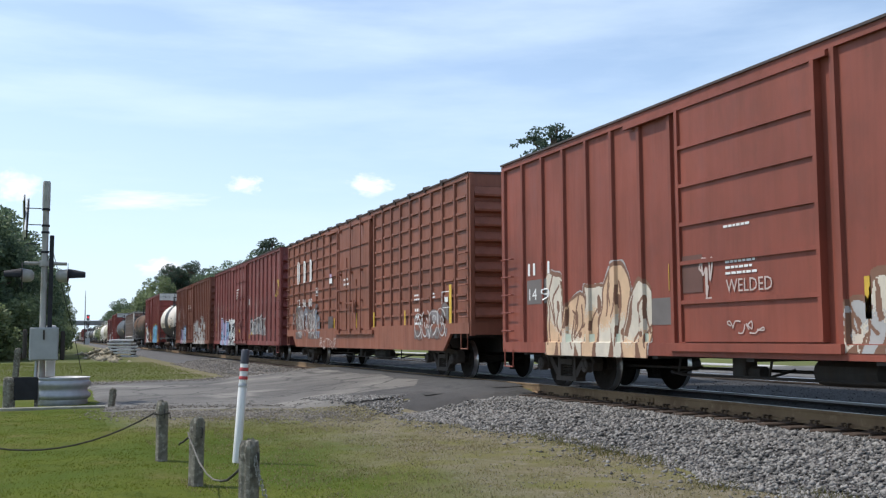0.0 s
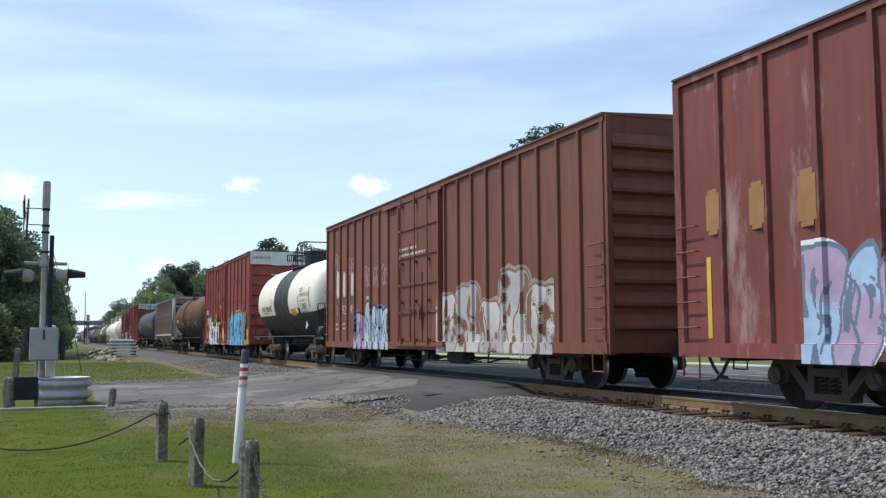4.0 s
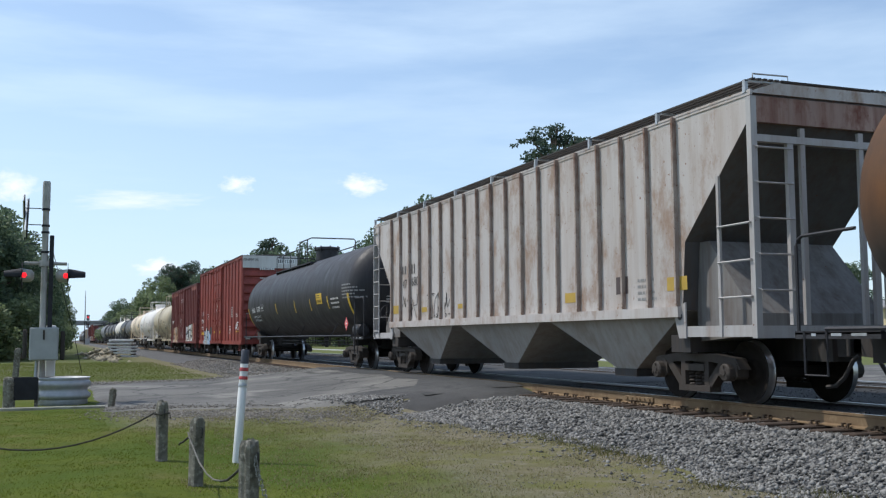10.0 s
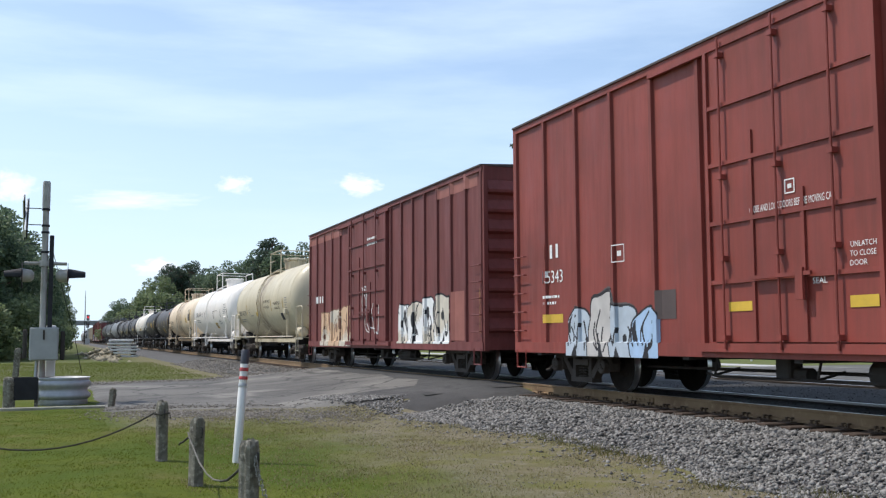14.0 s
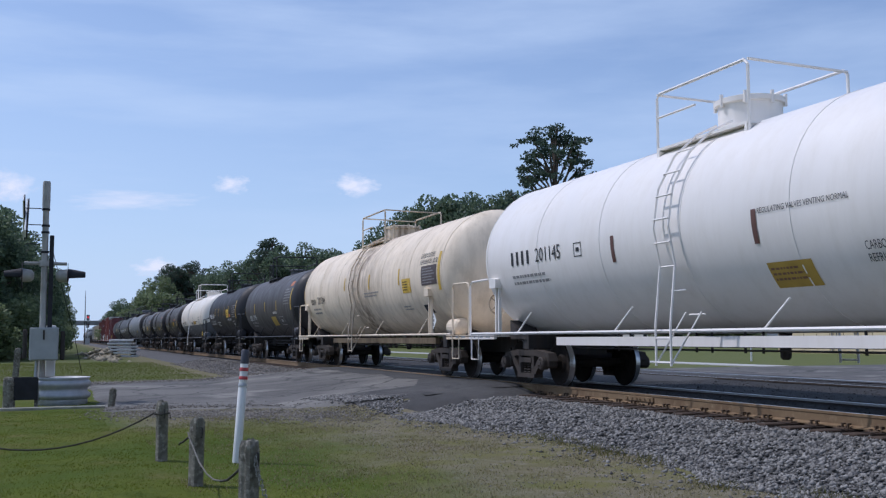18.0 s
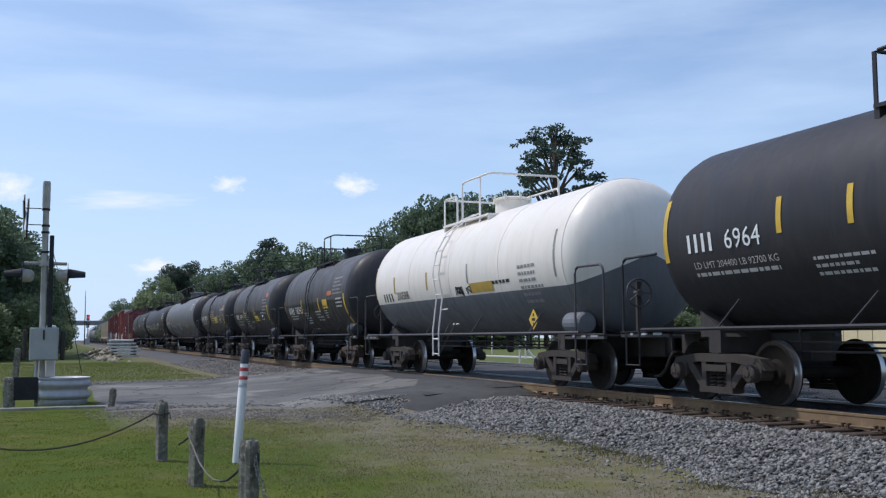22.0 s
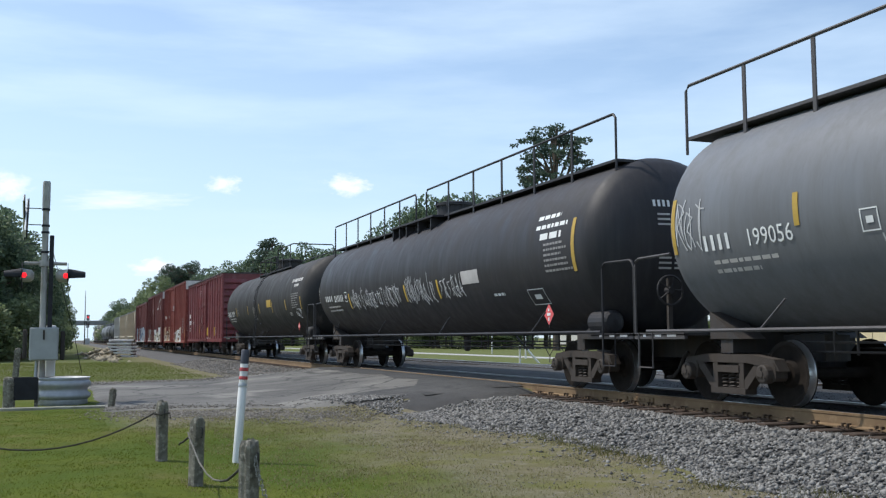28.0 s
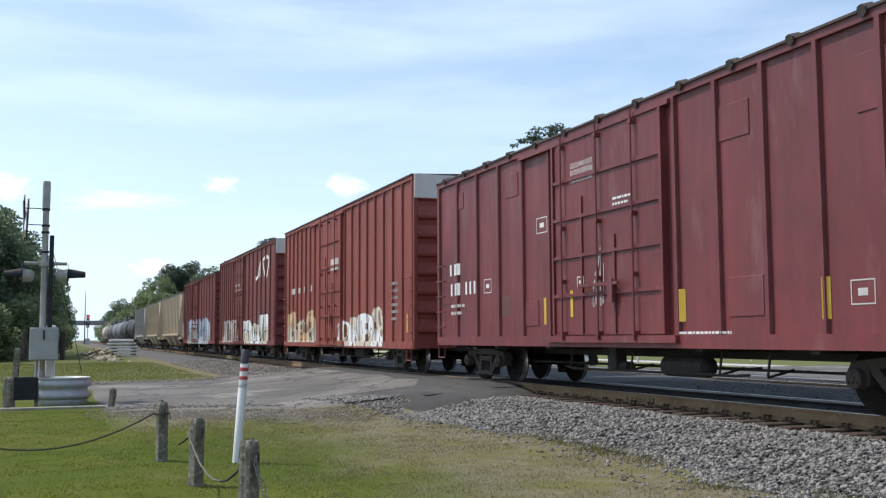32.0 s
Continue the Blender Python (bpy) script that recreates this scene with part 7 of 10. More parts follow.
end_bars(C9, 8.49, -0.55, 4.52, 0.25, 4.65, 12, M["white"])
end_bars(C9, 8.49, -0.54, 4.07, 0.43, 4.16, 14, M["fadewhite"])
end_bars(C9, 8.49, -0.32, 3.60, 0.26, 3.66, 9, M["fadewhite"])
graffiti(C10, -6.57, 0.72, -2.39, 2.28, 3, [M["cream"], M["peach"], M["brownish"]], S10, 61)
graffiti(C10, 2.25, 0.83, 6.31, 2.25, 4, [M["cream"], M["white"], M["blackp"], M["yellowp"]], S10, 63, halo=0)
patch(C10, 5.43, 4.42, 8.0, 4.78, M["pinkpanel"], S10, "painted_panel", 0.005)
patch(C10, -8.2, 4.42, -3.77, 4.78, M["pinkpanel"], S10, "painted_panel", 0.005)
patch(C10, 6.42, 0.91, 7.34, 2.07, M["pinkpanel"], S10, "painted_panel", 0.005)
stripes(C10, [(8.08, 1.08, 2.08)], M["yellow"], S10, 0.14)
stripes(C10, [(5.27, 1.00, 1.59), (2.49, 1.05, 1.58)], M["yellow"], S10, 0.10)
lines(C10, -0.55, 4.01, 2, 1.16, 0.094, M["white"], S10, 10)
scribble(C10, -0.97, 1.16, 0.59, 2.50, 2, M["white"], S10, 65, 0.035)
marks(C10, -7.17, 2.24, (3,), 0.355, 0.24, M["white"], S10)
marks(C11, -5.83, 2.13, (4,), 0.183, 0.23, M["black"], S11)
words(C11, "401200", -4.91, 2.13, 0.25, M["black"], S11, 1.08)
stripes(C11, [(-3.62, 2.19, 2.63), (-0.89, 2.19, 2.64)], M["ochre"], S11, 0.10)
patch(C11, -1.35, 2.03, -0.91, 2.23, M["yellow"], S11, "painted_panel", 0.005)
lines(C11, -1.30, 2.18, 3, 0.33, 0.027, M["black"], S11, 11)
outline(C11, -3.18, 2.13, -2.91, 2.38, M["black"], S11)
lines(C11, -5.76, 1.97, 2, 1.66, 0.058, M["stencilgrey"], S11, 11)
lines(C11, -2.81, 2.11, 1, 0.90, 0.066, M["stencilgrey"], S11, 11)
words(C11, "REGULATING VALVES", 0.76, 2.58, 0.13, M["black"], S11, 1.44)
words(C11, "VENTING NORMAL", 0.79, 2.33, 0.12, M["black"], S11, 1.24)
words(C11, "REFRIGERATED LIQUID", 2.96, 2.43, 0.13, M["black"], S11, 1.53)
words(C11, "CARBON DIOXIDE", 3.12, 2.24, 0.11, M["black"], S11, 1.15)
patch(C11, 4.14, 1.77, 4.63, 2.05, M["blackp"], S11, "painted_panel", 0.005)
lines(C11, 5.38, 2.68, 7, 0.51, 0.060, M["stencilgrey"], S11, 11)
stripes(C11, [(2.45, 2.19, 2.63), (4.91, 2.18, 2.65)], M["ochre"], S11, 0.10)
marks(C12, -5.99, 2.42, (4,), 0.239, 0.27, M["black"], S12)
words(C12, "201145", -4.89, 2.43, 0.28, M["black"], S12, 1.05)
lines(C12, -6.04, 2.22, 2, 1.87, 0.074, M["stencilgrey"], S12, 12)
outline(C12, -3.32, 2.41, -3.04, 2.66, M["black"], S12)
words(C12, "REGULATING VALVES VENTING NORMAL", 1.79, 2.59, 0.08, M["black"], S12, 1.66)
stripes(C12, [(-2.02, 2.22, 2.66), (1.66, 2.20, 2.66)], M["patchbrown"], S12, 0.10)
patch(C12, 1.75, 1.61, 2.60, 1.94, M["ochre"], S12, "painted_panel", 0.005)
lines(C12, 1.79, 1.87, 3, 0.67, 0.040, M["brownish"], S12, 12)
words(C12, "CARBON DIOXIDE", 3.55, 1.97, 0.11, M["black"], S12, 0.84)
words(C12, "REFRIGERATED LIQUID", 3.54, 1.83, 0.10, M["black"], S12, 1.06)
stripes(C12, [(4.53, 2.22, 2.68), (7.04, 1.86, 2.65)], M["patchbrown"], S12, 0.10)
lines(C12, 5.70, 2.94, 6, 1.13, 0.058, M["stencilgrey"], S12, 12)
words(C13, "CARBON DIOXIDE", 5.72, 3.01, 0.13, M["black"], S13, 1.03)
words(C13, "REFRIGERATED LIQUID", 5.75, 2.85, 0.12, M["black"], S13, 1.27)
patch(C13, 5.85, 2.31, 6.98, 2.80, M["patchdark"], S13, "painted_panel", 0.005)
lines(C13, 5.93, 2.74, 6, 0.98, 0.042, M["stencilgrey"], S13, 13)
stripes(C13, [(7.06, 2.15, 3.10)], M["yellow"], S13, 0.16)
patch(C13, 4.27, 2.18, 4.97, 2.56, M["yellow"], S13, "painted_panel", 0.005)
lines(C13, 4.34, 2.49, 4, 0.54, 0.041, M["black"], S13, 13)
stripes(C13, [(3.97, 2.41, 2.87), (1.12, 2.43, 2.88), (-1.66, 2.52, 2.92)], M["yellow"], S13, 0.10)
diamond(C13, 6.42, 1.41, 0.22, M["white"], lambda x, z: S13(x, z) - 0.17, M["stencilgrey"])
patch(C13, 5.53, 1.62, 6.07, 1.83, M["blackp"], S13, "painted_panel", 0.005)
lines(C13, 0.59, 2.34, 2, 2.10, 0.053, M["stencilgrey"], S13, 13)
lines(C13, 3.94, 1.84, 2, 0.81, 0.043, M["stencilgrey"], S13, 13)
marks(C13, -6.25, 2.19, (4,), 0.170, 0.20, M["black"], S13)
words(C13, "201044", -5.31, 2.19, 0.27, M["black"], S13, 1.04)
stripes(C13, [(-7.68, 2.18, 3.11)], M["yellow"], S13, 0.14)
lines(C13, -6.18, 2.05, 2, 1.53, 0.079, M["stencilgrey"], S13, 13)
marks(C14, -4.37, 1.86, (4,), 0.175, 0.24, M["white"], S14)
words(C14, "7198", -3.40, 1.87, 0.25, M["white"], S14, 0.67)
words(C14, "LD LMT 203400 LB 92290 KG", -4.38, 1.70, 0.08, M["fadewhite"], S14, 1.69)
lines(C14, -4.25, 1.62, 1, 1.56, 0.068, M["fadewhite"], S14, 14)
stripes(C14, [(-5.88, 2.11, 3.07)], M["yellow"], S14, 0.14)
stripes(C14, [(-2.91, 2.17, 2.64)], M["yellow"], S14, 0.10)
stripes(C14, [(-0.35, 2.20, 2.64), (2.26, 2.21, 2.64)], M["yellow"], S14, 0.10)
stripes(C14, [(5.17, 2.15, 3.03)], M["yellow"], S14, 0.14)
patch(C14, 0.82, 1.56, 1.83, 1.95, M["ochre"], S14, "painted_panel", 0.005)
lines(C14, 3.87, 3.05, 6, 1.31, 0.070, M["stencilgrey"], S14, 14)
lines(C14, 1.44, 2.16, 1, 1.26, 0.135, M["fadewhite"], S14, 14)
patch(C14, 4.52, 3.14, 5.10, 3.34, M["orange"], S14, "painted_panel", 0.005)
outline(C14, 2.46, 1.57, 3.33, 1.92, M["fadewhite"], S14)
marks(C15, -4.56, 2.21, (4,), 0.173, 0.27, M["white"], S15)
words(C15, "6964", -3.68, 2.21, 0.29, M["white"], S15, 0.79)
words(C15, "LD LMT 204400 LB 92700 KG", -4.49, 1.97, 0.10, M["fadewhite"], S15, 1.88)
lines(C15, -4.50, 1.91, 1, 1.89, 0.072, M["fadewhite"], S15, 15)
lines(C15, -1.99, 1.97, 3, 1.05, 0.057, M["fadewhite"], S15, 15)
stripes(C15, [(-5.75, 2.11, 3.08)], M["yellow"], S15, 0.14)
stripes(C15, [(-2.55, 2.32, 2.80), (-1.27, 2.31, 2.79)], M["yellow"], S15, 0.10)
patch(C15, 1.63, 2.18, 2.45, 2.62, M["yellow"], S15, "painted_panel", 0.005)
lines(C15, 1.75, 2.51, 3, 0.56, 0.059, M["black"], S15, 15)
lines(C15, 3.65, 2.80, 6, 1.26, 0.069, M["stencilgrey"], S15, 15)
stripes(C15, [(0.97, 2.32, 2.79), (2.44, 2.32, 2.79)], M["yellow"], S15, 0.10)
stripes(C15, [(4.89, 2.08, 3.04)], M["yellow"], S15, 0.14)
patch(C15, 2.67, 2.20, 3.12, 2.34, M["orange"], S15, "painted_panel", 0.005)
words(C15, "MOLTEN SULFUR", 2.10, 2.00, 0.10, M["white"], S15, 1.15)
outline(C15, 3.59, 1.61, 4.15, 1.95, M["fadewhite"], S15)
marks(C16, -5.23, 2.00, (4,), 0.232, 0.22, M["black"], S16)
words(C16, "200588", -4.07, 2.02, 0.23, M["black"], S16, 1.01)
stripes(C16, [(-5.98, 2.09, 2.99), (-4.23, 2.21, 2.66), (-1.60, 2.18, 2.64)], M["ochre"], S16, 0.10)
scribble(C16, 0.31, 1.95, 0.79, 2.15, 3, M["blackp"], S16, 71, 0.040)
patch(C16, 1.25, 1.99, 2.57, 2.21, M["ochre"], S16, "painted_panel", 0.005)
lines(C16, 3.92, 2.44, 6, 1.10, 0.083, M["stencilgrey"], S16, 16)
lines(C16, 2.54, 2.20, 1, 1.27, 0.095, M["black"], S16, 16)
diamond(C16, 4.02, 1.34, 0.22, M["yellow"], S16, M["black"])
stripes(C16, [(1.15, 2.22, 2.67), (5.53, 2.12, 3.03)], M["stencilgrey"], S16, 0.07)
scribble(C16, 0.37, 2.00, 1.26, 2.15, 2, M["blackp"], S16, 73, 0.030)
marks(C17, -4.13, 1.94, (4,), 0.243, 0.26, M["white"], S17)
words(C17, "582162", -2.92, 1.95, 0.27, M["white"], S17, 1.04)
lines(C17, -4.09, 1.89, 2, 1.61, 0.062, M["fadewhite"], S17, 17)
lines(C17, -1.58, 1.96, 5, 0.82, 0.054, M["fadewhite"], S17, 17)
patch(C17, 1.52, 2.04, 2.18, 2.36, M["yellow"], S17, "painted_panel", 0.005)
marks(C17, 1.55, 2.08, (3, 3), 0.077, 0.09, M["black"], S17)
stripes(C17, [(-5.38, 1.63, 2.47)], M["yellow"], S17, 0.14)
stripes(C17, [(-1.84, 1.98, 2.46), (0.87, 1.97, 2.45)], M["yellow"], S17, 0.10)
lines(C17, 0.20, 1.98, 4, 1.00, 0.059, M["fadewhite"], S17, 17)
lines(C17, 1.50, 1.98, 4, 0.56, 0.047, M["fadewhite"], S17, 17)
stripes(C17, [(4.42, 1.50, 2.47)], M["yellow"], S17, 0.14)
lines(C17, 3.03, 3.06, 5, 1.28, 0.076, M["stencilgrey"], S17, 17)
lines(C17, 3.42, 2.35, 3, 0.91, 0.075, M["fadewhite"], S17, 17)
patch(C17, 2.26, 2.47, 2.88, 2.63, M["orange"], S17, "painted_panel", 0.005)
marks(C18, -4.13, 1.98, (4,), 0.192, 0.25, M["white"], S18)
words(C18, "582135", -3.13, 1.99, 0.25, M["white"], S18, 0.95)
words(C18, "LD LMT 200800 LBS 91100 KG", -4.17, 1.80, 0.10, M["fadewhite"], S18, 1.97)
lines(C18, -4.25, 1.74, 1, 2.06, 0.076, M["fadewhite"], S18, 18)
lines(C18, -1.65, 2.29, 8, 0.99, 0.063, M["fadewhite"], S18, 18)
lines(C18, -0.11, 1.82, 1, 0.92, 0.074, M["fadewhite"], S18, 18)
patch(C18, 1.04, 1.82, 1.82, 2.08, M["yellow"], S18, "painted_panel", 0.005)
marks(C18, 1.04, 1.86, (3, 3, 4), 0.054, 0.08, M["black"], S18)
lines(C18, 1.04, 2.24, 2, 0.67, 0.036, M["fadewhite"], S18, 18)
stripes(C18, [(-5.52, 1.69, 2.51)], M["yellow"], S18, 0.14)
stripes(C18, [(-1.91, 2.03, 2.50), (0.89, 2.02, 2.50)], M["yellow"], S18, 0.10)
lines(C18, 1.84, 2.02, 3, 0.48, 0.044, M["fadewhite"], S18, 18)
lines(C18, 3.23, 2.80, 5, 1.24, 0.090, M["stencilgrey"], S18, 18)
stripes(C18, [(4.38, 1.63, 2.50)], M["yellow"], S18, 0.14)
patch(C18, 3.88, 2.88, 4.35, 3.07, M["orange"], S18, "painted_panel", 0.005)
outline(C18, 2.73, 1.87, 3.39, 2.19, M["white"], S18)
marks(C19, -4.54, 2.17, (4,), 0.233, 0.24, M["white"], S19)
marks(C19, -3.44, 2.16, (6,), 0.190, 0.27, M["white"], S19)
patch(C19, 0.84, 1.93, 1.83, 2.31, M["yellow"], S19, "painted_panel", 0.005)
lines(C19, 3.26, 2.63, 6, 1.23, 0.056, M["stencilgrey"], S19, 19)
words(C19, "MOLTEN SULFUR", 3.32, 2.62, 0.12, M["white"], S19, 1.34)
lines(C19, -0.20, 2.65, 6, 1.02, 0.077, M["fadewhite"], S19, 19)
lines(C19, 1.84, 2.37, 4, 0.64, 0.063, M["fadewhite"], S19, 19)
outline(C19, 2.75, 1.94, 3.42, 2.28, M["white"], S19)
stripes(C19, [(4.39, 1.49, 2.39)], M["yellow"], S19, 0.14)
patch(C19, 4.13, 2.76, 4.56, 2.92, M["orange"], S19, "painted_panel", 0.005)
patch(C19, 3.58, 1.65, 4.08, 1.90, M["patchgrey"], S19, "painted_panel", 0.005)
lines(C19, -4.41, 2.10, 2, 2.06, 0.073, M["fadewhite"], S19, 19)
stripes(C19, [(-5.77, 1.81, 2.37), (-2.18, 2.01, 2.43)], M["yellow"], S19, 0.10)
stripes(C19, [(-0.64, 2.00, 2.44)], M["yellow"], S19, 0.10)
marks(C20, -8.75, 2.19, (4,), 0.166, 0.22, M["white"], S20)
words(C20, "199056", -7.82, 2.19, 0.24, M["white"], S20, 0.94)
lines(C20, -8.63, 2.05, 2, 1.44, 0.074, M["fadewhite"], S20, 20)
stripes(C20, [(-9.91, 2.20, 3.03)], M["ochre"], S20, 0.12)
stripes(C20, [(-6.83, 2.36, 2.78)], M["ochre"], S20, 0.10)
outline(C20, -5.72, 2.17, -5.44, 2.44, M["white"], S20)
handwriting(C20, -9.4, 2.3, -8.7, 3.0, 3, M["silver"], S20, 83, 0.02)
handwriting(C20, -5.5, 1.5, -1.7, 2.25, 9, M["silver"], S20, 85, 0.024)
handwriting(C20, -0.83, 1.66, 0.9, 2.41, 6, M["silver"], S20, 87)
stripes(C20, [(-4.19, 2.40, 2.81)], M["ochre"], S20, 0.10)
lines(C20, 7.12, 3.45, 3, 1.42, 0.099, M["fadewhite"], S20, 20)
patch(C20, 4.00, 1.78, 5.03, 2.03, M["ochre"], S20, "painted_panel", 0.005)
marks(C21, -8.79, 2.22, (4,), 0.249, 0.19, M["white"], S21)
marks(C21, -7.60, 2.18, (6,), 0.185, 0.21, M["white"], S21)
lines(C21, -8.61, 2.06, 2, 2.16, 0.072, M["fadewhite"], S21, 21)
outline(C21, -6.34, 2.15, -6.07, 2.46, M["white"], S21)
handwriting(C21, -5.67, 1.92, -0.75, 2.5, 17, M["silver"], S21, 91)
handwriting(C21, -0.18, 1.93, 1.95, 2.62, 8, M["silver"], S21, 93)
handwriting(C21, 2.34, 1.94, 3.9, 2.5, 6, M["silver"], S21, 95)
stripes(C21, [(-5.89, 1.91, 2.39), (-0.34, 1.95, 2.39), (2.18, 1.94, 2.39)], M["yellow"], S21, 0.10)
stripes(C21, [(-9.94, 2.22, 2.81)], M["fadewhite"], S21, 0.10)
lines(C21, 7.75, 3.31, 2, 1.39, 0.111, M["white"], S21, 21)
lines(C21, 7.97, 2.95, 1, 1.30, 0.169, M["white"], S21, 21)
lines(C21, 8.14, 2.75, 6, 1.14, 0.059, M["stencilgrey"], S21, 21)
stripes(C21, [(9.25, 2.16, 3.13)], M["ochre"], S21, 0.12)
patch(C21, 3.85, 2.19, 4.84, 2.49, M["fadewhite"], S21, "painted_panel", 0.005)
diamond(C21, 7.7, 1.42, 0.21, M["redw"], S21, M["white"])
outline(C21, 7.06, 1.62, 7.78, 1.93, M["white"], S21)
lines(C21, 5.41, 1.92, 1, 0.84, 0.081, M["white"], S21, 21)
marks(C22, -8.77, 2.14, (4,), 0.246, 0.26, M["white"], S22)
words(C22, "102073", -7.56, 2.16, 0.26, M["white"], S22, 0.96)
lines(C22, -8.41, 2.05, 2, 1.78, 0.072, M["fadewhite"], S22, 22)
stripes(C22, [(-6.08, 2.12, 2.57), (-2.75, 2.14, 2.58)], M["ochre"], S22, 0.10)
outline(C22, -5.79, 2.17, -5.40, 2.43, M["stencilgrey"], S22)
scribble(C22, -1.49, 1.88, -0.64, 2.46, 4, M["stencilgrey"], S22, 97, 0.020)
lines(C22, 7.10, 3.34, 1, 1.86, 0.173, M["fadewhite"], S22, 22)
lines(C22, 7.70, 3.12, 1, 0.83, 0.140, M["fadewhite"], S22, 22)
lines(C22, 7.36, 2.76, 7, 1.25, 0.052, M["stencilgrey"], S22, 22)
scribble(C22, 7.91, 1.79, 8.82, 2.12, 3, M["silver"], S22, 99, 0.020)
patch(C22, 2.21, 2.36, 3.14, 2.68, M["ochre"], S22, "painted_panel", 0.005)
stripes(C22, [(3.31, 2.10, 2.58), (6.13, 2.13, 2.57), (8.92, 2.11, 2.59), (0.32, 2.14, 2.59)], M["ochre"], S22, 0.10)
diamond(C22, 7.5, 1.47, 0.17, M["redw"], S22, M["white"])
outline(C22, 6.64, 1.91, 7.08, 2.03, M["fadewhite"], S22)
words(C23, "CLOSE AND LOCK", -1.26, 4.05, 0.10, M["white"], S23, 0.83)
words(C23, "DOORS BEFORE", -1.26, 3.92, 0.10, M["white"], S23, 0.83)
words(C23, "MOVING CAR", -1.27, 3.78, 0.10, M["white"], S23, 0.83)
marks(C23, -7.60, 2.45, (3,), 0.279, 0.27, M["white"], S23)
marks(C23, -7.54, 1.97, (3, 3), 0.250, 0.29, M["white"], S23)
outline(C23, -5.53, 1.95, -5.12, 2.26, M["white"], S23)
stripes(C23, [(-1.33, 1.34, 1.82), (-2.57, 1.22, 1.74), (2.07, 1.20, 1.69), (5.12, 1.18, 1.70)], M["yellow"], S23, 0.10)
outline(C23, 5.55, 1.34, 5.94, 1.64, M["fadewhite"], S23)
outline(C23, -2.86, 3.01, -2.39, 3.32, M["white"], S23)
lines(C23, 0.22, 3.33, 2, 0.62, 0.057, M["white"], S23, 23)
scribble(C23, -0.48, 1.54, 0.04, 2.53, 2, M["fadewhite"], S23, 103, 0.020)
outline(C23, -1.07, 1.86, -0.82, 2.06, M["white"], S23)
lines(C23, 2.06, 1.05, 1, 1.23, 0.051, M["white"], S23, 23)
lines(C23, -7.54, 1.76, 2, 0.90, 0.100, M["fadewhite"], S23, 23)
patch(C23, -4.56, 1.43, -4.13, 1.85, M["patchbrown"], S23, "painted_panel", 0.005)
graffiti(C24, 0.54, 0.73, 5.59, 2.06, 4, [M["cream"], M["white"], M["brownish"]], S24, 105)
graffiti(C24, -7.54, 0.83, -2.80, 2.17, 3, [M["cream"], M["peach"], M["brownish"]], S24, 107)
marks(C24, -6.71, 2.74, (4,), 0.965, 0.23, M["fadewhite"], S24)
stripes(C24, [(7.57, 1.11, 1.62)], M["yellow"], S24, 0.10)
patch(C24, -0.40, 3.30, 0.66, 3.69, M["fadewhite"], S24, "painted_panel", 0.005)
lines(C24, 6.38, 2.55, 6, 0.46, 0.117, M["stencilgrey"], S24, 24)
graffiti(C25, 0.03, 0.74, 6.57, 2.25, 3, [M["cream"], M["white"], M["blackp"]], S25, 109)
graffiti(C25, -6.87, 0.79, -1.08, 2.28, 2, [M["palegrey"], M["fadewhite"], M["brownish"]], S25, 110)
scribble(C25, 3.83, 3.34, 6.38, 4.62, 1, M["white"], S25, 111, 0.160)
graffiti(C26, -5.61, 0.66, 5.97, 2.57, 3, [M["palegrey"], M["paleblue"], M["steelblue"]], S26, 113)
lines(C25, -2.22, 3.84, 2, 2.14, 0.169, M["fadewhite"], S25, 25)
head_marks(C14, 6.1, 1.45, 2.47, M["white"], M["fadewhite"], M["orange"], -0.1)
head_marks(C15, 5.8, 1.45, 2.5, M["white"], M["fadewhite"], M["orange"], -0.1)
head_marks(C17, 5.5, 1.45, 2.5, M["white"], M["fadewhite"], None, -0.1)
head_marks(C18, 5.6, 1.45, 2.5, M["white"], M["fadewhite"], M["orange"], -0.1)
head_marks(C19, 5.75, 1.45, 2.5, M["white"], M["fadewhite"], M["orange"], -0.1)
head_marks(C21, 10.35, 1.62, 2.64, M["white"], M["fadewhite"], None, -0.1)
head_marks(C22, 9.8, 1.62, 2.64, M["white"], M["fadewhite"], None, -0.1)
head_marks(C8, 9.9, 1.58, 2.6, M["white"], M["fadewhite"], None, -0.1)


# ---------------------------------------------------------------- sleepers, stones and grass
tm = bmesh.new()
box(tm, -0.115, 0.115, -1.33, 1.33, -0.38, -0.192, bev=0.012)
tie_me = mesh_of(tm, "tie", M["tie"])
tm = bmesh.new()
box(tm, -0.09, 0.09, -0.15, 0.15, -0.193, -0.179)
plate_me = mesh_of(tm, "tie_plate", M["rusty_plate"])
tm = bmesh.new()
for sx in (-0.05, 0.05):
    box(tm, sx - 0.01, sx + 0.01, -0.115, -0.09, -0.184, -0.139)
    box(tm, sx - 0.016, sx + 0.016, -0.118, -0.062, -0.144, -0.124)
spike_me = mesh_of(tm, "spike", M["rusty_plate"])
rnd = random.Random(4)


def tie(x, yc, fine):
    ob = new("tie", tie_me)
    ob.matrix_basis = pose(x, yc + rnd.uniform(-0.05, 0.05), rnd.uniform(-0.006, 0.002), 0, 0, rnd.uniform(-1.2, 1.2))
    tagged(ob, "dark oiled timber sleeper set in the ballast", "sleeper", group="sleepers of the track")
    if fine:
        for s in (-0.7535, 0.7535):
            part("tie_plate", plate_me, None, ob, at=pose(0, s, 0))
            part("spike", spike_me, None, ob, at=pose(0, s, 0))


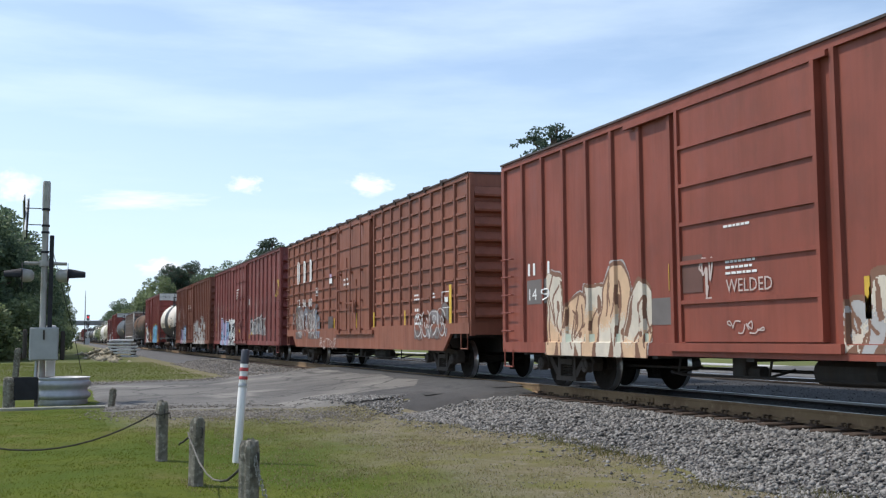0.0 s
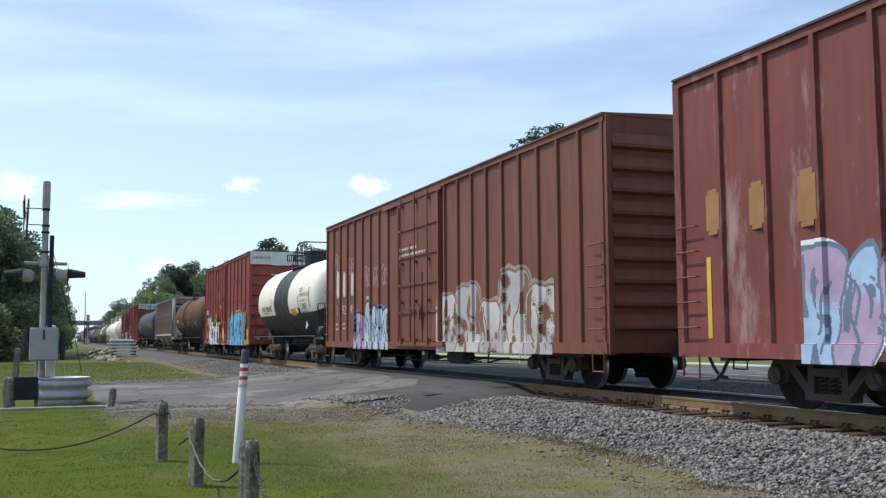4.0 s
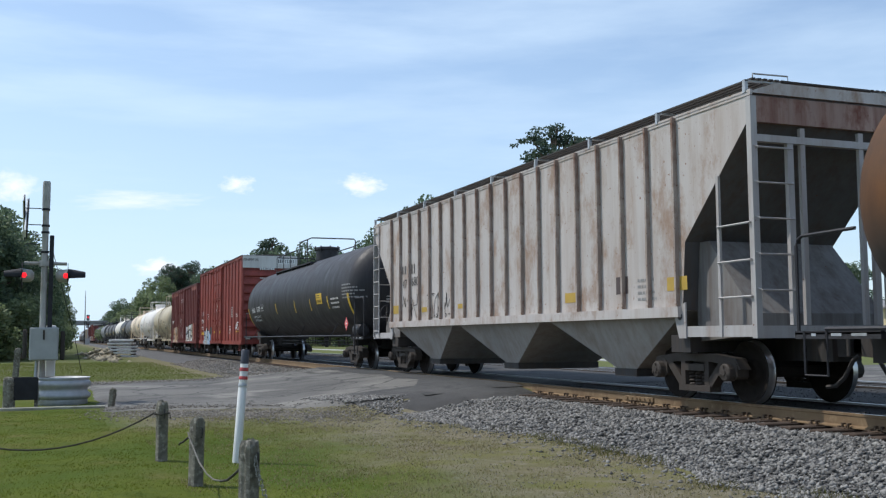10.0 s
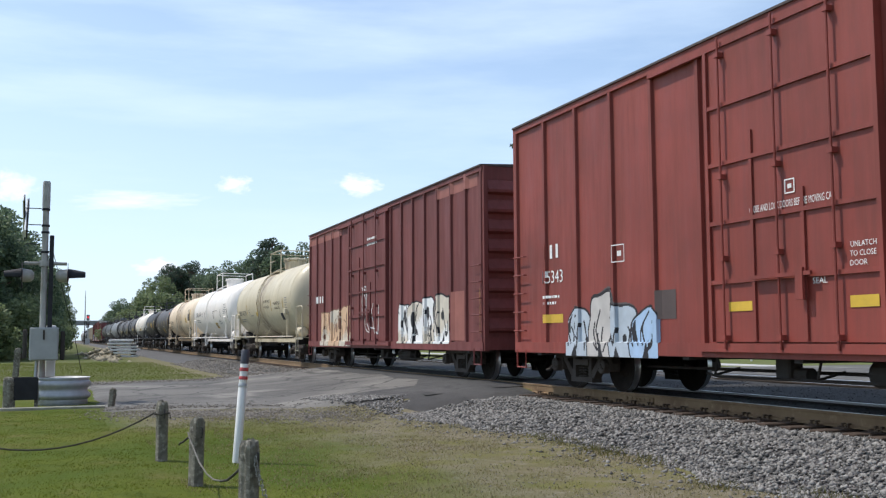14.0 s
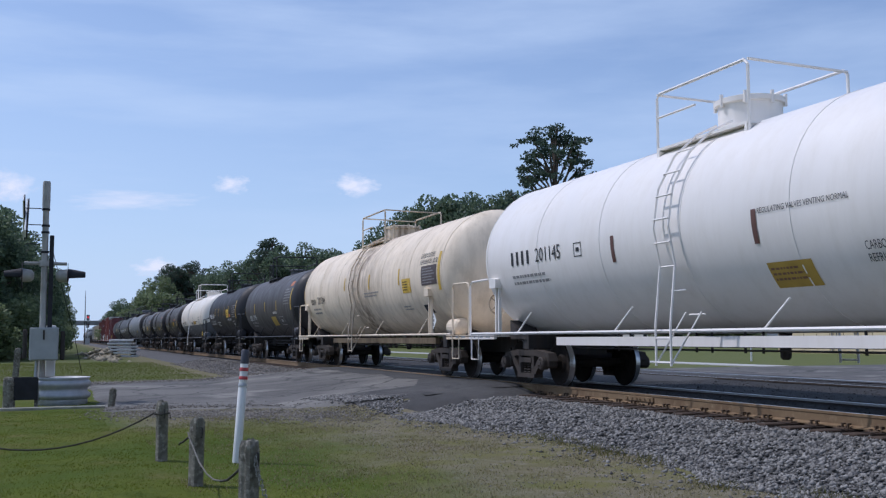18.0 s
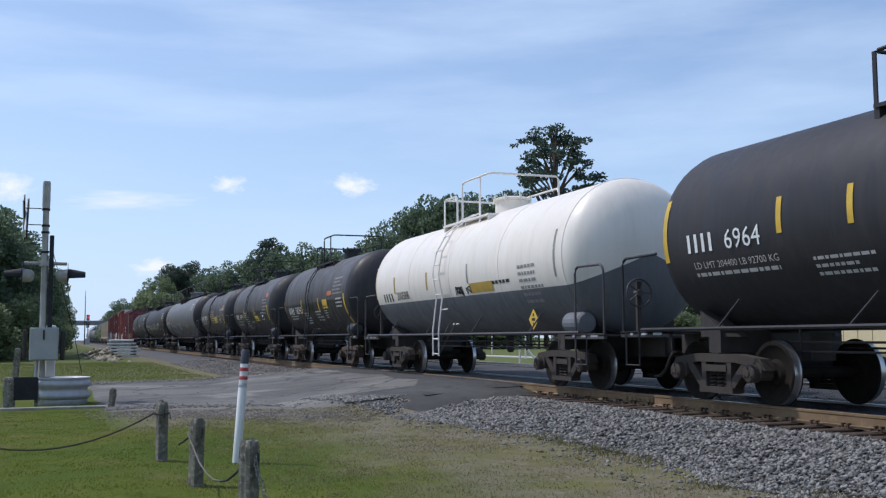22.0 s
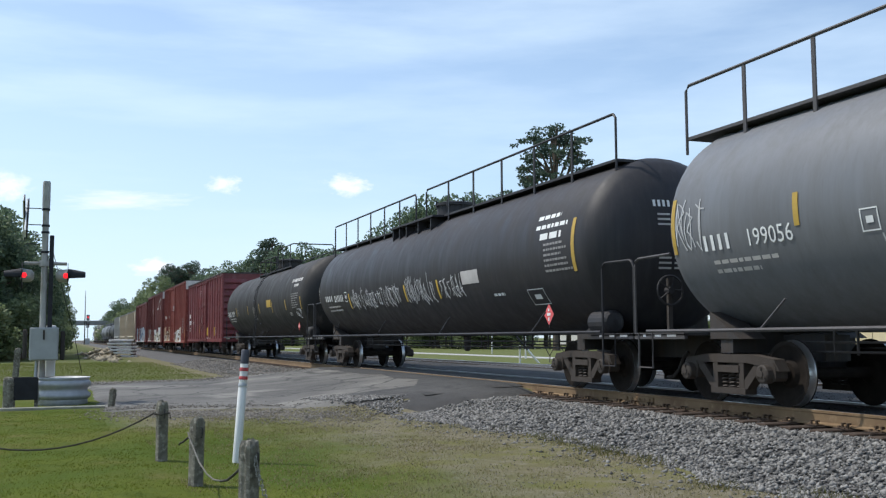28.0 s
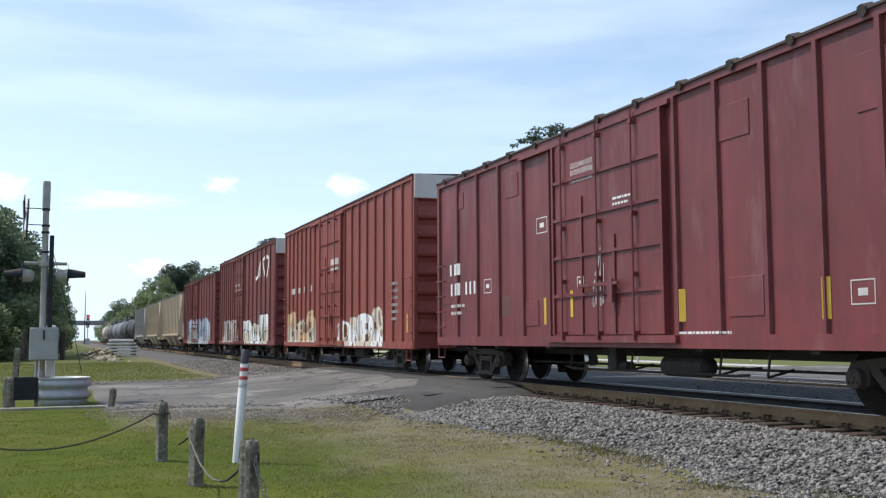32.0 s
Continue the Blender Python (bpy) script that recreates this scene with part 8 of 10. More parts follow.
for k in range(44):
    tie(-18.9 + 0.51 * k, TRACK, True)
for k in range(34):
    tie(-36.2 - 0.51 * k, TRACK, False)
for k in range(30):
    tie(-18.9 + 0.51 * k, TRACK2, False)


def scatter(name, n, seed, place, size, mat, label, category, flat=0.7):
    """Many small angular stones as one mesh."""
    r = np.random.RandomState(seed)
    base = np.array([(1, 0, 0), (-1, 0, 0), (0, 1, 0), (0, -1, 0), (0, 0, 1), (0, 0, -1)], float)
    tri = np.array([(0, 2, 4), (2, 1, 4), (1, 3, 4), (3, 0, 4), (2, 0, 5), (1, 2, 5), (3, 1, 5), (0, 3, 5)])
    pos = np.array([place(r) for _ in range(n)])
    s = size[0] + (size[1] - size[0]) * r.rand(n, 1) ** 2
    v = base[None] * (0.65 + 0.7 * r.rand(n, 6, 1)) + 0.25 * r.randn(n, 6, 3)
    v[:, :, 2] *= flat
    a = r.rand(n) * 6.283
    ca, sa = np.cos(a)[:, None], np.sin(a)[:, None]
    x, y = v[:, :, 0] * ca - v[:, :, 1] * sa, v[:, :, 0] * sa + v[:, :, 1] * ca
    v = np.stack([x, y, v[:, :, 2]], 2) * s[:, :, None] + pos[:, None, :]
    f = (tri[None] + (np.arange(n) * 6)[:, None, None]).reshape(-1, 3)
    me = bpy.data.meshes.new(name)
    me.vertices.add(n * 6)
    me.vertices.foreach_set("co", v.reshape(-1))
    me.loops.add(len(f) * 3)
    me.loops.foreach_set("vertex_index", f.reshape(-1).astype(np.int32))
    me.polygons.add(len(f))
    me.polygons.foreach_set("loop_start", (np.arange(len(f)) * 3).astype(np.int32))
    me.update(calc_edges=True)
    me.validate()
    me.materials.append(mat)
    return tagged(new(name, me), label, category, kind="stuff")


def island_mat(name, dark, light, rough=0.9, thin=0.0):
    m, nt, b = base_mat(name)
    g = nt.nodes.new("ShaderNodeNewGeometry")
    nt.links.new(ramp_node(nt, g.outputs["Random Per Island"], 0.0, 1.0, (*dark, 1), (*light, 1)), b.inputs["Base Color"])
    b.inputs["Roughness"].default_value = rough
    if thin:
        b.inputs["Specular IOR Level"].default_value = 0.1
        tl, mx = nt.nodes.new("ShaderNodeBsdfTranslucent"), nt.nodes.new("ShaderNodeMixShader")
        nt.links.new(b.inputs["Base Color"].links[0].from_socket, tl.inputs["Color"])
        mx.inputs["Fac"].default_value = thin
        nt.links.new(b.outputs[0], mx.inputs[1])
        nt.links.new(tl.outputs[0], mx.inputs[2])
        nt.links.new(mx.outputs[0], nt.nodes["Material Output"].inputs["Surface"])
    return m


M["stones"] = island_mat("crushed_stone", (0.05, 0.048, 0.045), (0.30, 0.287, 0.265))
M["pebbles"] = island_mat("pale_gravel", (0.09, 0.08, 0.07), (0.28, 0.255, 0.22))
M["blades"] = island_mat("grass_blades", (0.102, 0.13, 0.016), (0.15, 0.162, 0.034), 0.9, 0.5)
M["straw"] = island_mat("dry_grass_blades", (0.18, 0.16, 0.07), (0.34, 0.30, 0.18), 0.9, 0.5)
M["weeds"] = island_mat("weed_leaves", (0.085, 0.1, 0.03), (0.21, 0.18, 0.085), 0.8, 0.5)


def on_bed(x0, x1, y0, y1):
    def place(r):
        while True:
            x, y = r.uniform(x0, x1), y0 + (y1 - y0) * r.rand()
            if y < 9.2 and x > -21:
                toe = lerp(x, [(-19, 6.25), (-16, 6.3), (-13.5, 6.62), (-10.5, 6.62), (-8.6, 6.2)]) + 0.22 * noise.noise((x * 1.1, 3, 5))
                if y < toe or (y < 9.3 and x < shoulder_edge(y) - 0.05):
                    continue
            return x, y, max(bed_z(x, y), ground_z(x, y) if y < 9.2 else -1) + r.uniform(-0.01, 0.02) - (0.012 if 8.75 < y < 9.3 else 0)
    return place


scatter("ballast_stones", 42000, 1, on_bed(-20.25, -2.0, 6.1, 9.3), (0.017, 0.042), M["stones"], "loose grey crushed stone along the near rail", "ballast")
# stones under the train: grime, and its shadow worked into the tone
M["grimy_shaded_stones"] = island_mat("grimy_shaded_stone", (0.02, 0.02, 0.02), (0.09, 0.085, 0.08))
scatter("track_stones", 4000, 2, on_bed(-19.5, -4.0, 9.6, 18.3), (0.01, 0.022), M["grimy_shaded_stones"], "dark crushed stone between the rails, toned with grime and shade", "ballast")
scatter("far_stones", 7000, 3, on_bed(-62.0, -35.4, 6.1, 8.8), (0.025, 0.055), M["pebbles"], "grey crushed stone beyond the road", "ballast")


def on_edge(r):
    s, w = r.rand(), r.rand()
    x, y = -22.0 + 5.8 * s, 5.15 + 1.1 * s + (0.45 + 1.1 * s) * w + 0.12 * r.randn()
    z = ground_z(x, y)
    if x < road_edge(y, 1):
        z = max(z, road_z(x, y))
    if x > -20.7 and y > 6:
        z = max(z, bed_z(x, y))
    return x, y, z + 0.008


scatter("edge_stones", 4500, 4, on_edge, (0.016, 0.04), M["stones"], "grey ballast stones spilled along the asphalt's edge", "ballast")


def on_apron(r):
    s = r.rand()
    x = -21.8 + 3.6 * s + 0.8 * r.randn()
    y = 1.2 + 3.9 * s + 0.5 * r.randn()
    z = ground_z(x, y)
    return x, y, (max(z, road_z(x, y)) if x < road_edge(y, 1) and y > 0.8 else z) + 0.004


def on_far_edge(r):
    y = 0.9 + 7.0 * r.rand()
    x = road_edge(y, -1) - 0.2 + 0.75 * r.randn()
    return x, y, max(ground_z(x, y), road_z(x, y) if x > road_edge(y, -1) else -1.0) + 0.004


scatter("far_edge_gravel", 3500, 8, on_far_edge, (0.014, 0.045), M["pebbles"], "pale gravel strewn along the road's far edge", "gravel")


def on_verge(r):
    x, y = -18 + 13.5 * r.rand(), 6.6 - 2.8 * r.rand() ** 1.6
    return x, y, ground_z(x, y) + 0.002


def on_toe(r):
    x = -18.5 + 16.0 * r.rand()
    y = lerp(x, [(-19, 6.2), (-16, 6.3), (-13.5, 6.6), (-10.5, 6.6), (-8.6, 6.2)]) + 0.1 - 0.9 * r.rand() ** 2.6 + 0.25 * noise.noise((x * 0.9, 2, 8))
    return x, y, ground_z(x, y) + 0.006


scatter("spilled_stones", 1500, 7, on_toe, (0.012, 0.034), M["stones"], "crushed stones spilled from the ballast onto the verge", "ballast")
scatter("apron_gravel", 9000, 5, on_apron, (0.007, 0.026), M["pebbles"], "pale gravel and stone chips at the road's edge", "gravel")
scatter("verge_gravel", 5200, 6, on_verge, (0.004, 0.014), M["pebbles"], "stray stones on the dry verge", "gravel")


def blades(name, n, seed, place, h, mat, label):
    r = np.random.RandomState(seed)
    pos = np.array([place(r) for _ in range(n)])
    a = r.rand(n) * 6.283
    w = 0.004 + 0.004 * r.rand(n)
    hh = h[0] + (h[1] - h[0]) * r.rand(n) ** 1.5
    d = np.stack([np.cos(a), np.sin(a), np.zeros(n)], 1)
    lean = np.stack([r.randn(n), r.randn(n), np.zeros(n)], 1) * (0.5 * hh)[:, None]
    v = np.stack([pos - d * w[:, None], pos + d * w[:, None], pos + lean + np.stack([np.zeros(n), np.zeros(n), hh], 1)], 1)
    me = bpy.data.meshes.new(name)
    me.vertices.add(n * 3)
    me.vertices.foreach_set("co", v.reshape(-1))
    me.loops.add(n * 3)
    me.loops.foreach_set("vertex_index", np.arange(n * 3, dtype=np.int32))
    me.polygons.add(n)
    me.polygons.foreach_set("loop_start", (np.arange(n) * 3).astype(np.int32))
    me.update(calc_edges=True)
    me.materials.append(mat)
    return tagged(new(name, me), label, "grass", kind="stuff")


def dryness(x, y):
    k = (y + 1.3 * noise.noise((x * 0.45, y * 0.45, 8)) - 2.4) / 2.0
    m = (-17.6 - x + 1.2 * noise.noise((x * 0.6, y * 0.6, 2))) / 1.6 if -23 < x and y > 0.8 else -1
    return max(0.0, min(1.0, max(k, m)))


def on_lawn(r):
    while True:
        x, y = -5.5 - 17.5 * r.rand() ** 1.15, -2.6 + 9.2 * r.rand()
        if r.rand() > 0.86 * dryness(x, y) and not (x < -22.8 and y > 0.2):
            return x, y, ground_z(x, y) - 0.003


blades("lawn_grass", 90000, 11, on_lawn, (0.006, 0.022), M["blades"], "short mown grass thinning towards the track")


def on_dry(r):
    while True:
        x, y = -5.0 - 14.5 * r.rand(), 1.2 + 5.3 * r.rand()
        k = noise.noise((x * 0.9, y * 0.9, 14)) + 0.5 * noise.noise((x * 2.7, y * 2.7, 3))
        if r.rand() < 0.45 + 1.0 * k - 0.25 * max(0.0, 2.5 - y):
            return x, y, ground_z(x, y) - 0.002


blades("dry_grass", 32000, 14, on_dry, (0.008, 0.034), M["straw"], "sparse dry straw-coloured grass on the verge")


def on_tuft(r):
    cx, cy = [(-11.1, 6.45), (-12.4, 6.6), (-10.3, 6.5), (-7.4, 6.5), (-14.9, 6.7), (-13.3, 6.6), (-8.4, 6.1), (-11.6, 6.5), (-6.9, 6.3)][r.randint(9)]
    x, y = cx + 0.24 * r.randn(), cy + 0.14 * r.randn()
    return x, y, ground_z(x, y)


blades("weed_tufts", 1500, 12, on_tuft, (0.03, 0.1), M["weeds"], "weeds at the foot of the ballast")


def on_far_lawn(r):
    x, y = -37 - 30 * r.rand(), -4 + 9.5 * r.rand()
    return x, y, ground_z(x, y)


blades("rough_grass", 22000, 13, on_far_lawn, (0.04, 0.11), M["blades"], "rough grass beyond the road")

# ---------------------------------------------------------------- posts with a rope
def wooden_post(x, y, h, w, lean, seed, label, group=""):
    ob = thing("wooden_post", label, "post", group=group, at=pose(x, y, ground_z(x, y), lean[0], lean[1], 12 * seed))
    r = random.Random(seed)
    bm = bmesh.new()
    n = 16
    rings = []
    for k, z in enumerate((-0.15, 0.02, 0.2, 0.4, h - 0.12, h - 0.05, h - 0.015, h)):
        s = (1, 1, 0.98, 0.99, 1.0, 0.95, 0.8, 0.45)[k]
        ring = []
        for i in range(n):
            a = 2 * math.pi * i / n
            q = 0.5 * w * s / max(abs(math.cos(a)), abs(math.sin(a))) ** 0.55
            q *= 1 - (0.1 if i in (2, 7, 12) else 0.0) * (1 if k < 6 else 0.4) + r.uniform(-0.02, 0.02)
            ring.append(bm.verts.new((q * math.cos(a), q * math.sin(a), z + (r.uniform(-0.02, 0.02) if k > 5 else 0))))
        rings.append(ring)
    for A, B in zip(rings, rings[1:]):
        for i in range(n):
            bm.faces.new((A[i], A[(i + 1) % n], B[(i + 1) % n], B[i]))
    bm.faces.new(rings[-1])
    part("timber", bm, M["wood"], ob)
    bm = bmesh.new()
    tube(bm, [(w * 0.48, 0, h - 0.2), (w * 0.62, 0, h - 0.2), (w * 0.68, 0, h - 0.16), (w * 0.66, 0, h - 0.11), (w * 0.56, 0, h - 0.1)], 0.009, 5)
    part("hook", bm, M["steel_dark"], ob)
    return ob


GP = "weathered posts of the rope fence"
wooden_post(-12.72, 1.18, 0.72, 0.138, (0, 0), 1, "weathered grey wooden post with a rope hook", GP)
wooden_post(-10.54, 1.32, 0.69, 0.136, (0, 1.5), 2, "weathered grey wooden post leaning in the grass", GP)
wooden_post(-8.05, 1.42, 0.70, 0.14, (0, 0), 3, "cracked grey wooden post with a hanging chain", GP)
wooden_post(-23.15, 1.07, 0.44, 0.13, (6, 12), 4, "short grey wooden stub beside the road")
wooden_post(-24.3, -1.04, 0.68, 0.2, (0, 0), 5, "grey wooden post beside a dark board")
wooden_post(-38.0, -1.43, 1.2, 0.2, (0, 3), 6, "old grey wooden post beyond the road")


def sag(a, b, drop, n=14):
    a, b = Vector(a), Vector(b)
    return [tuple(a.lerp(b, k / n) - Vector((0, 0, drop * 4 * (k / n) * (1 - k / n)))) for k in range(n + 1)]


def rope(pts, label, r=0.011):
    bm = bmesh.new()
    tube(bm, pts, r, 6)
    return tagged(new("rope", mesh_of(bm, "rope", M["rope"])), label, "rope", group="ropes slung between the posts")


M["rope"] = plain("dark_rope", (0.05, 0.045, 0.035), 0.9, 0.4, 40, bump=0.5)
M["pale_rope"] = plain("pale_rope", (0.14, 0.13, 0.11), 0.9, 0.3, 40, bump=0.5)
rope(sag((-12.72, 1.09, 0.09), (-12.9, -1.4, -0.02), 0.34), "dark sagging rope slung from a wooden post")
rope([(-10.58, 1.24, -0.02), (-10.66, 1.2, -0.07), (-10.85, 1.19, -0.1), (-11.0, 1.2, -0.13)], "short frayed end of dark rope on a wooden post")
rope([(-8.62, 1.28, -0.205), (-8.4, 1.3, -0.17), (-8.2, 1.325, -0.1), (-8.1, 1.36, -0.04)], "dark slack rope tied to a wooden post")
rope([(-12.76, 1.1, 0.09), (-12.66, 1.08, 0.08), (-12.63, 1.16, 0.07), (-12.64, 1.26, 0.09), (-12.66, 1.27, 0.02)], "dark rope wound round a wooden post")
chain = thing("chain", "pale steel chain hanging from a cracked post", "chain", at=pose(-7.97, 1.45, 0.04))
M["chain"] = plain("dull_chain_steel", (0.30, 0.29, 0.27), 0.5, 0.3, 30, metal=0.5)
lk = bmesh.new()
tube(lk, [(0.014 * math.cos(a), 0, 0.026 * math.sin(a)) for a in (2 * math.pi * q / 10 for q in range(11))], 0.0055, 5)
link_me = mesh_of(lk, "chain_link", M["chain"])
for q in range(15):
    f = q / 14
    part("chain_link", link_me, None, chain, at=pose(0.24 * f ** 1.6, 0.15 * f ** 1.4, -0.5 * f, 14 * f, 12, 90 * (q % 2) + 20))

bm = bmesh.new()
tube(bm, [(-10.6, 1.24, 0.03), (-10.42, 1.23, 0.0), (-10.15, 1.24, -0.08), (-9.75, 1.25, -0.18), (-9.3, 1.26, -0.23), (-8.95, 1.27, -0.235), (-8.6, 1.28, -0.2)], 0.008, 6)
tagged(new("rope", mesh_of(bm, "rope", M["pale_rope"])), "pale worn rope slack between two wooden posts", "rope", group="ropes slung between the posts")

# white marker pole, leaning
pole = thing("marker_pole", "leaning white plastic marker pole with red bands and dark cap", "marker pole", at=look((-12.3, 2.01, -0.52), (-12.3, 2.105, 0.86)) @ pose(0, 0, 0, 180))
M["pvc"] = plain("white_plastic", (0.72, 0.71, 0.68), 0.45, 0.06, 6)
M["red"] = plain("red_band", (0.42, 0.05, 0.05), 0.5, 0.2, 12)
M["cap"] = plain("dark_plastic", (0.06, 0.06, 0.075), 0.5, 0.2, 6)
for nm, z0, z1, r, mt in (("tube", 0.0, 0.92, 0.052, "pvc"), ("sleeve", 0.92, 1.21, 0.048, "pvc"), ("band", 0.93, 0.97, 0.054, "galv"), ("band", 1.01, 1.055, 0.054, "red"), ("band", 1.11, 1.16, 0.054, "red"), ("cap", 1.20, 1.37, 0.05, "cap")):
    bm = bmesh.new()
    lathe(bm, [(z0, r), (z1 - 0.015, r), (z1, r * 0.8)], 16, "z")
    part(nm, bm, M[mt], pole, at=pose(0, 0, 0), soft=40)

# ---------------------------------------------------------------- crossing signal on the near side
M["mast"] = plain("weathered_aluminium", (0.36, 0.345, 0.31), 0.6, 0.2, 3, metal=0.2)
M["box"] = plain("grey_cabinet_paint", (0.36, 0.37, 0.36), 0.6, 0.1, 3)

M["lens_off"] = plain("dull_red_lens", (0.11, 0.02, 0.02), 0.3, 0.2, 9)
M["lens_on"] = glow("lit_red_lens", (0.95, 0.012, 0.02), 1.5)
SX, SY = -25.6, -0.40
sig = thing("crossing_signal", "weathered grass-side crossing signal mast with crossbuck and red lamps", "crossing signal", at=pose(SX, SY, 0))
bm = bmesh.new()
lathe(bm, [(-0.55, 0.09), (0.2, 0.09), (0.25, 0.075), (4.45, 0.07), (4.75, 0.075)], 16, "z")
part("mast", bm, M["mast"], sig, soft=40)
bm = bmesh.new()
lathe(bm, [(4.1, 0.084), (4.2, 0.09), (4.68, 0.09), (4.74, 0.08)], 16, "z")
part("mast_sleeve", bm, M["mast"], sig, soft=40)
for z in (4.07, 3.68, 3.52, 3.05):
    bm = bmesh.new()
    lathe(bm, [(z - 0.025, 0.094), (z + 0.025, 0.094)], 14, "z")
    part("mast_clamp", bm, M["blackp"], sig)
for z, y in ((4.09, -0.46), (3.70, -0.44), (3.46, -0.44), (3.24, -0.43)):
    bm = bmesh.new()
    tube(bm, [(0, -0.1, z), (0, y, z)], 0.012, 5)
    part("bracket", bm, M["blackp"], sig)
for s in (-1, 1):      # the two crossed boards face along the road
    bm = bmesh.new()
    box(bm, -0.60, 0.60, -0.02, 0.02, -0.115, 0.115, bev=0.008)
    cb = part("crossbuck_board", bm, M["white"], sig, at=pose(0, -0.46 + 0.025 * s, 3.86, 0, 45 * s, 0))
    bm = bmesh.new()
    box(bm, -0.60, 0.60, -0.026, -0.0, -0.12, 0.12)
    part("board_back", bm, M["blackp"], cb, at=pose(0, 0.05 if s > 0 else 0.03, 0))
bm = bmesh.new()
tube(bm, [(0, -0.45, 2.78), (0, 0.50, 2.78)], 0.04, 8)
lathe(bm, [(2.71, 0.12), (2.85, 0.12)], 14, "z")
part("cross_arm", bm, M["mast"], sig)
FLASH = []
for k, (y, face) in enumerate(((-0.42, -1), (0.46, 1), (-0.42, 1), (0.46, -1))):
    x = 0.0 if k < 2 else -0.02
    bm = bmesh.new()
    if k < 2:
        lathe(bm, [(0, 0.31), (face * 0.012, 0.31)], 28, "y", (x, y + face * 0.06, 2.49))
        part("backplate", bm, M["blackp"], sig)
        bm = bmesh.new()
        lathe(bm, [(-face * 0.2, 0.07), (-face * 0.14, 0.14), (face * 0.05, 0.165)], 18, "y", (x, y, 2.49))
        part("lamp_housing", bm, M["mast"], sig, soft=40)
        bm = bmesh.new()        # hood
        n = 12
        arcs = []
        for d, rr in ((0.07, 0.17), (0.46, 0.10)):
            arcs.append([bm.verts.new((x + rr * math.cos(a), y + face * d, 2.49 + rr * math.sin(a))) for a in (radians(-15 + 210 * i / n) for i in range(n + 1))])
        for i in range(n):
            bm.faces.new((arcs[0][i], arcs[0][i + 1], arcs[1][i + 1], arcs[1][i]))
        hd = part("hood", bm, M["blackp"], sig)
        sol = hd.modifiers.new("thickness", "SOLIDIFY")
        sol.thickness = 0.008
        bm = bmesh.new()
        lathe(bm, [(0, 0.15), (face * 0.02, 0.145), (face * 0.045, 0.08)], 20, "y", (x, y + face * 0.05, 2.49))
        part("lens", bm, M["lens_off"], sig, soft=40)
        # the lit disc slides out of the housing while the lamp is on; it faces a little towards the track
        bm = bmesh.new()
        lathe(bm, [(-0.09, 0.05), (-0.03, 0.066), (0.0, 0.04)], 16, "x")
        FLASH.append((part("lit_lens", bm, M["lens_on"], sig, at=pose(0.0, y, 2.49)), y, face))
bm = bmesh.new()
box(bm, -0.06, 0.06, 0.1, 0.2, 0.6, 3.45)
part("junction_riser", bm, M["blackp"], sig, "dark riser pipe behind the mast")
bm = bmesh.new()
box(bm, 0.12, 0.52, -0.27, 0.36, 0.50, 1.26, bev=0.02)
cab = part("junction_box", bm, M["box"], sig, "grey steel junction box")
bm = bmesh.new()
box(bm, 0.52, 0.535, -0.24, 0.33, 0.53, 1.23)
part("box_door", bm, M["box"], cab)
bm = bmesh.new()
box(bm, 0.535, 0.56, 0.02, 0.06, 0.98, 1.2)
part("door_handle", bm, M["steel_dark"], cab)
for y0, y1, z0, z1 in ((-0.42, -0.33, 0.55, 1.22), (0.40, 0.50, 0.5, 1.18)):
    bm = bmesh.new()
    box(bm, 0.0, 0.3, y0, y1, z0, z1, bev=0.02)
    part("counterweight_arm", bm, M["steel_dark"], sig)
bm = bmesh.new()
box(bm, -0.5, -0.2, 0.08, 0.3, 0.1, 1.32, bev=0.02)
part("rear_case", bm, M["white"], sig, "white-painted steel case")
bm = bmesh.new()
tube(bm, [(0.3, -0.1, 0.5), (0.3, -0.12, 0.1), (0.25, -0.05, -0.45)], 0.04, 8)
part("conduit", bm, M["galv"], sig)
bm = bmesh.new()
tube(bm, [(0, 0.12, 3.3), (-2.2, 0.75, 1.0), (-3.0, 0.95, 0.1)], 0.008, 4)
part("stay_wire", bm, M["blackp"], sig)

guard = thing("ring_guard", "corrugated galvanised steel ring around the signal's foot", "guard ring", at=pose(-25.6, 0.1, 0))
bm = bmesh.new()
n = 40
rows = []
for z, rr in ((-0.6, 0.56), (-0.42, 0.54), (-0.37, 0.61), (-0.29, 0.61), (-0.24, 0.54), (-0.16, 0.54), (-0.11, 0.61), (-0.02, 0.61), (0.03, 0.56), (0.09, 0.6)):
    rows.append([bm.verts.new((rr * math.cos(2 * math.pi * i / n), rr * math.sin(2 * math.pi * i / n), z)) for i in range(n)])
for A, B in zip(rows, rows[1:]):
    for i in range(n):
        bm.faces.new((A[i], A[(i + 1) % n], B[(i + 1) % n], B[i]))
rg = part("ring", bm, M["galv"], guard, soft=60)
so = rg.modifiers.new("thickness", "SOLIDIFY")
so.thickness = 0.012
bm = bmesh.new()
lathe(bm, [(-0.15, 0.55), (-0.02, 0.53), (0.02, 0.4), (0.03, 0.02)], 30, "z")
part("gravel_fill", bm, M["pebbles"], guard)

board = thing("timber_board", "dark weathered board fixed between low posts", "board", at=pose(-24.8, -0.72, 0))
bm = bmesh.new()
box(bm, -0.03, 0.03, -0.27, 0.27, -0.38, 0.14, bev=0.008)
part("panel", bm, M["blackp"], board)
for y in (-0.24, 0.24):
    bm = bmesh.new()
    box(bm, -0.09, -0.03, y - 0.04, y + 0.04, -0.55, 0.1)
    part("stake", bm, M["wood"], board)

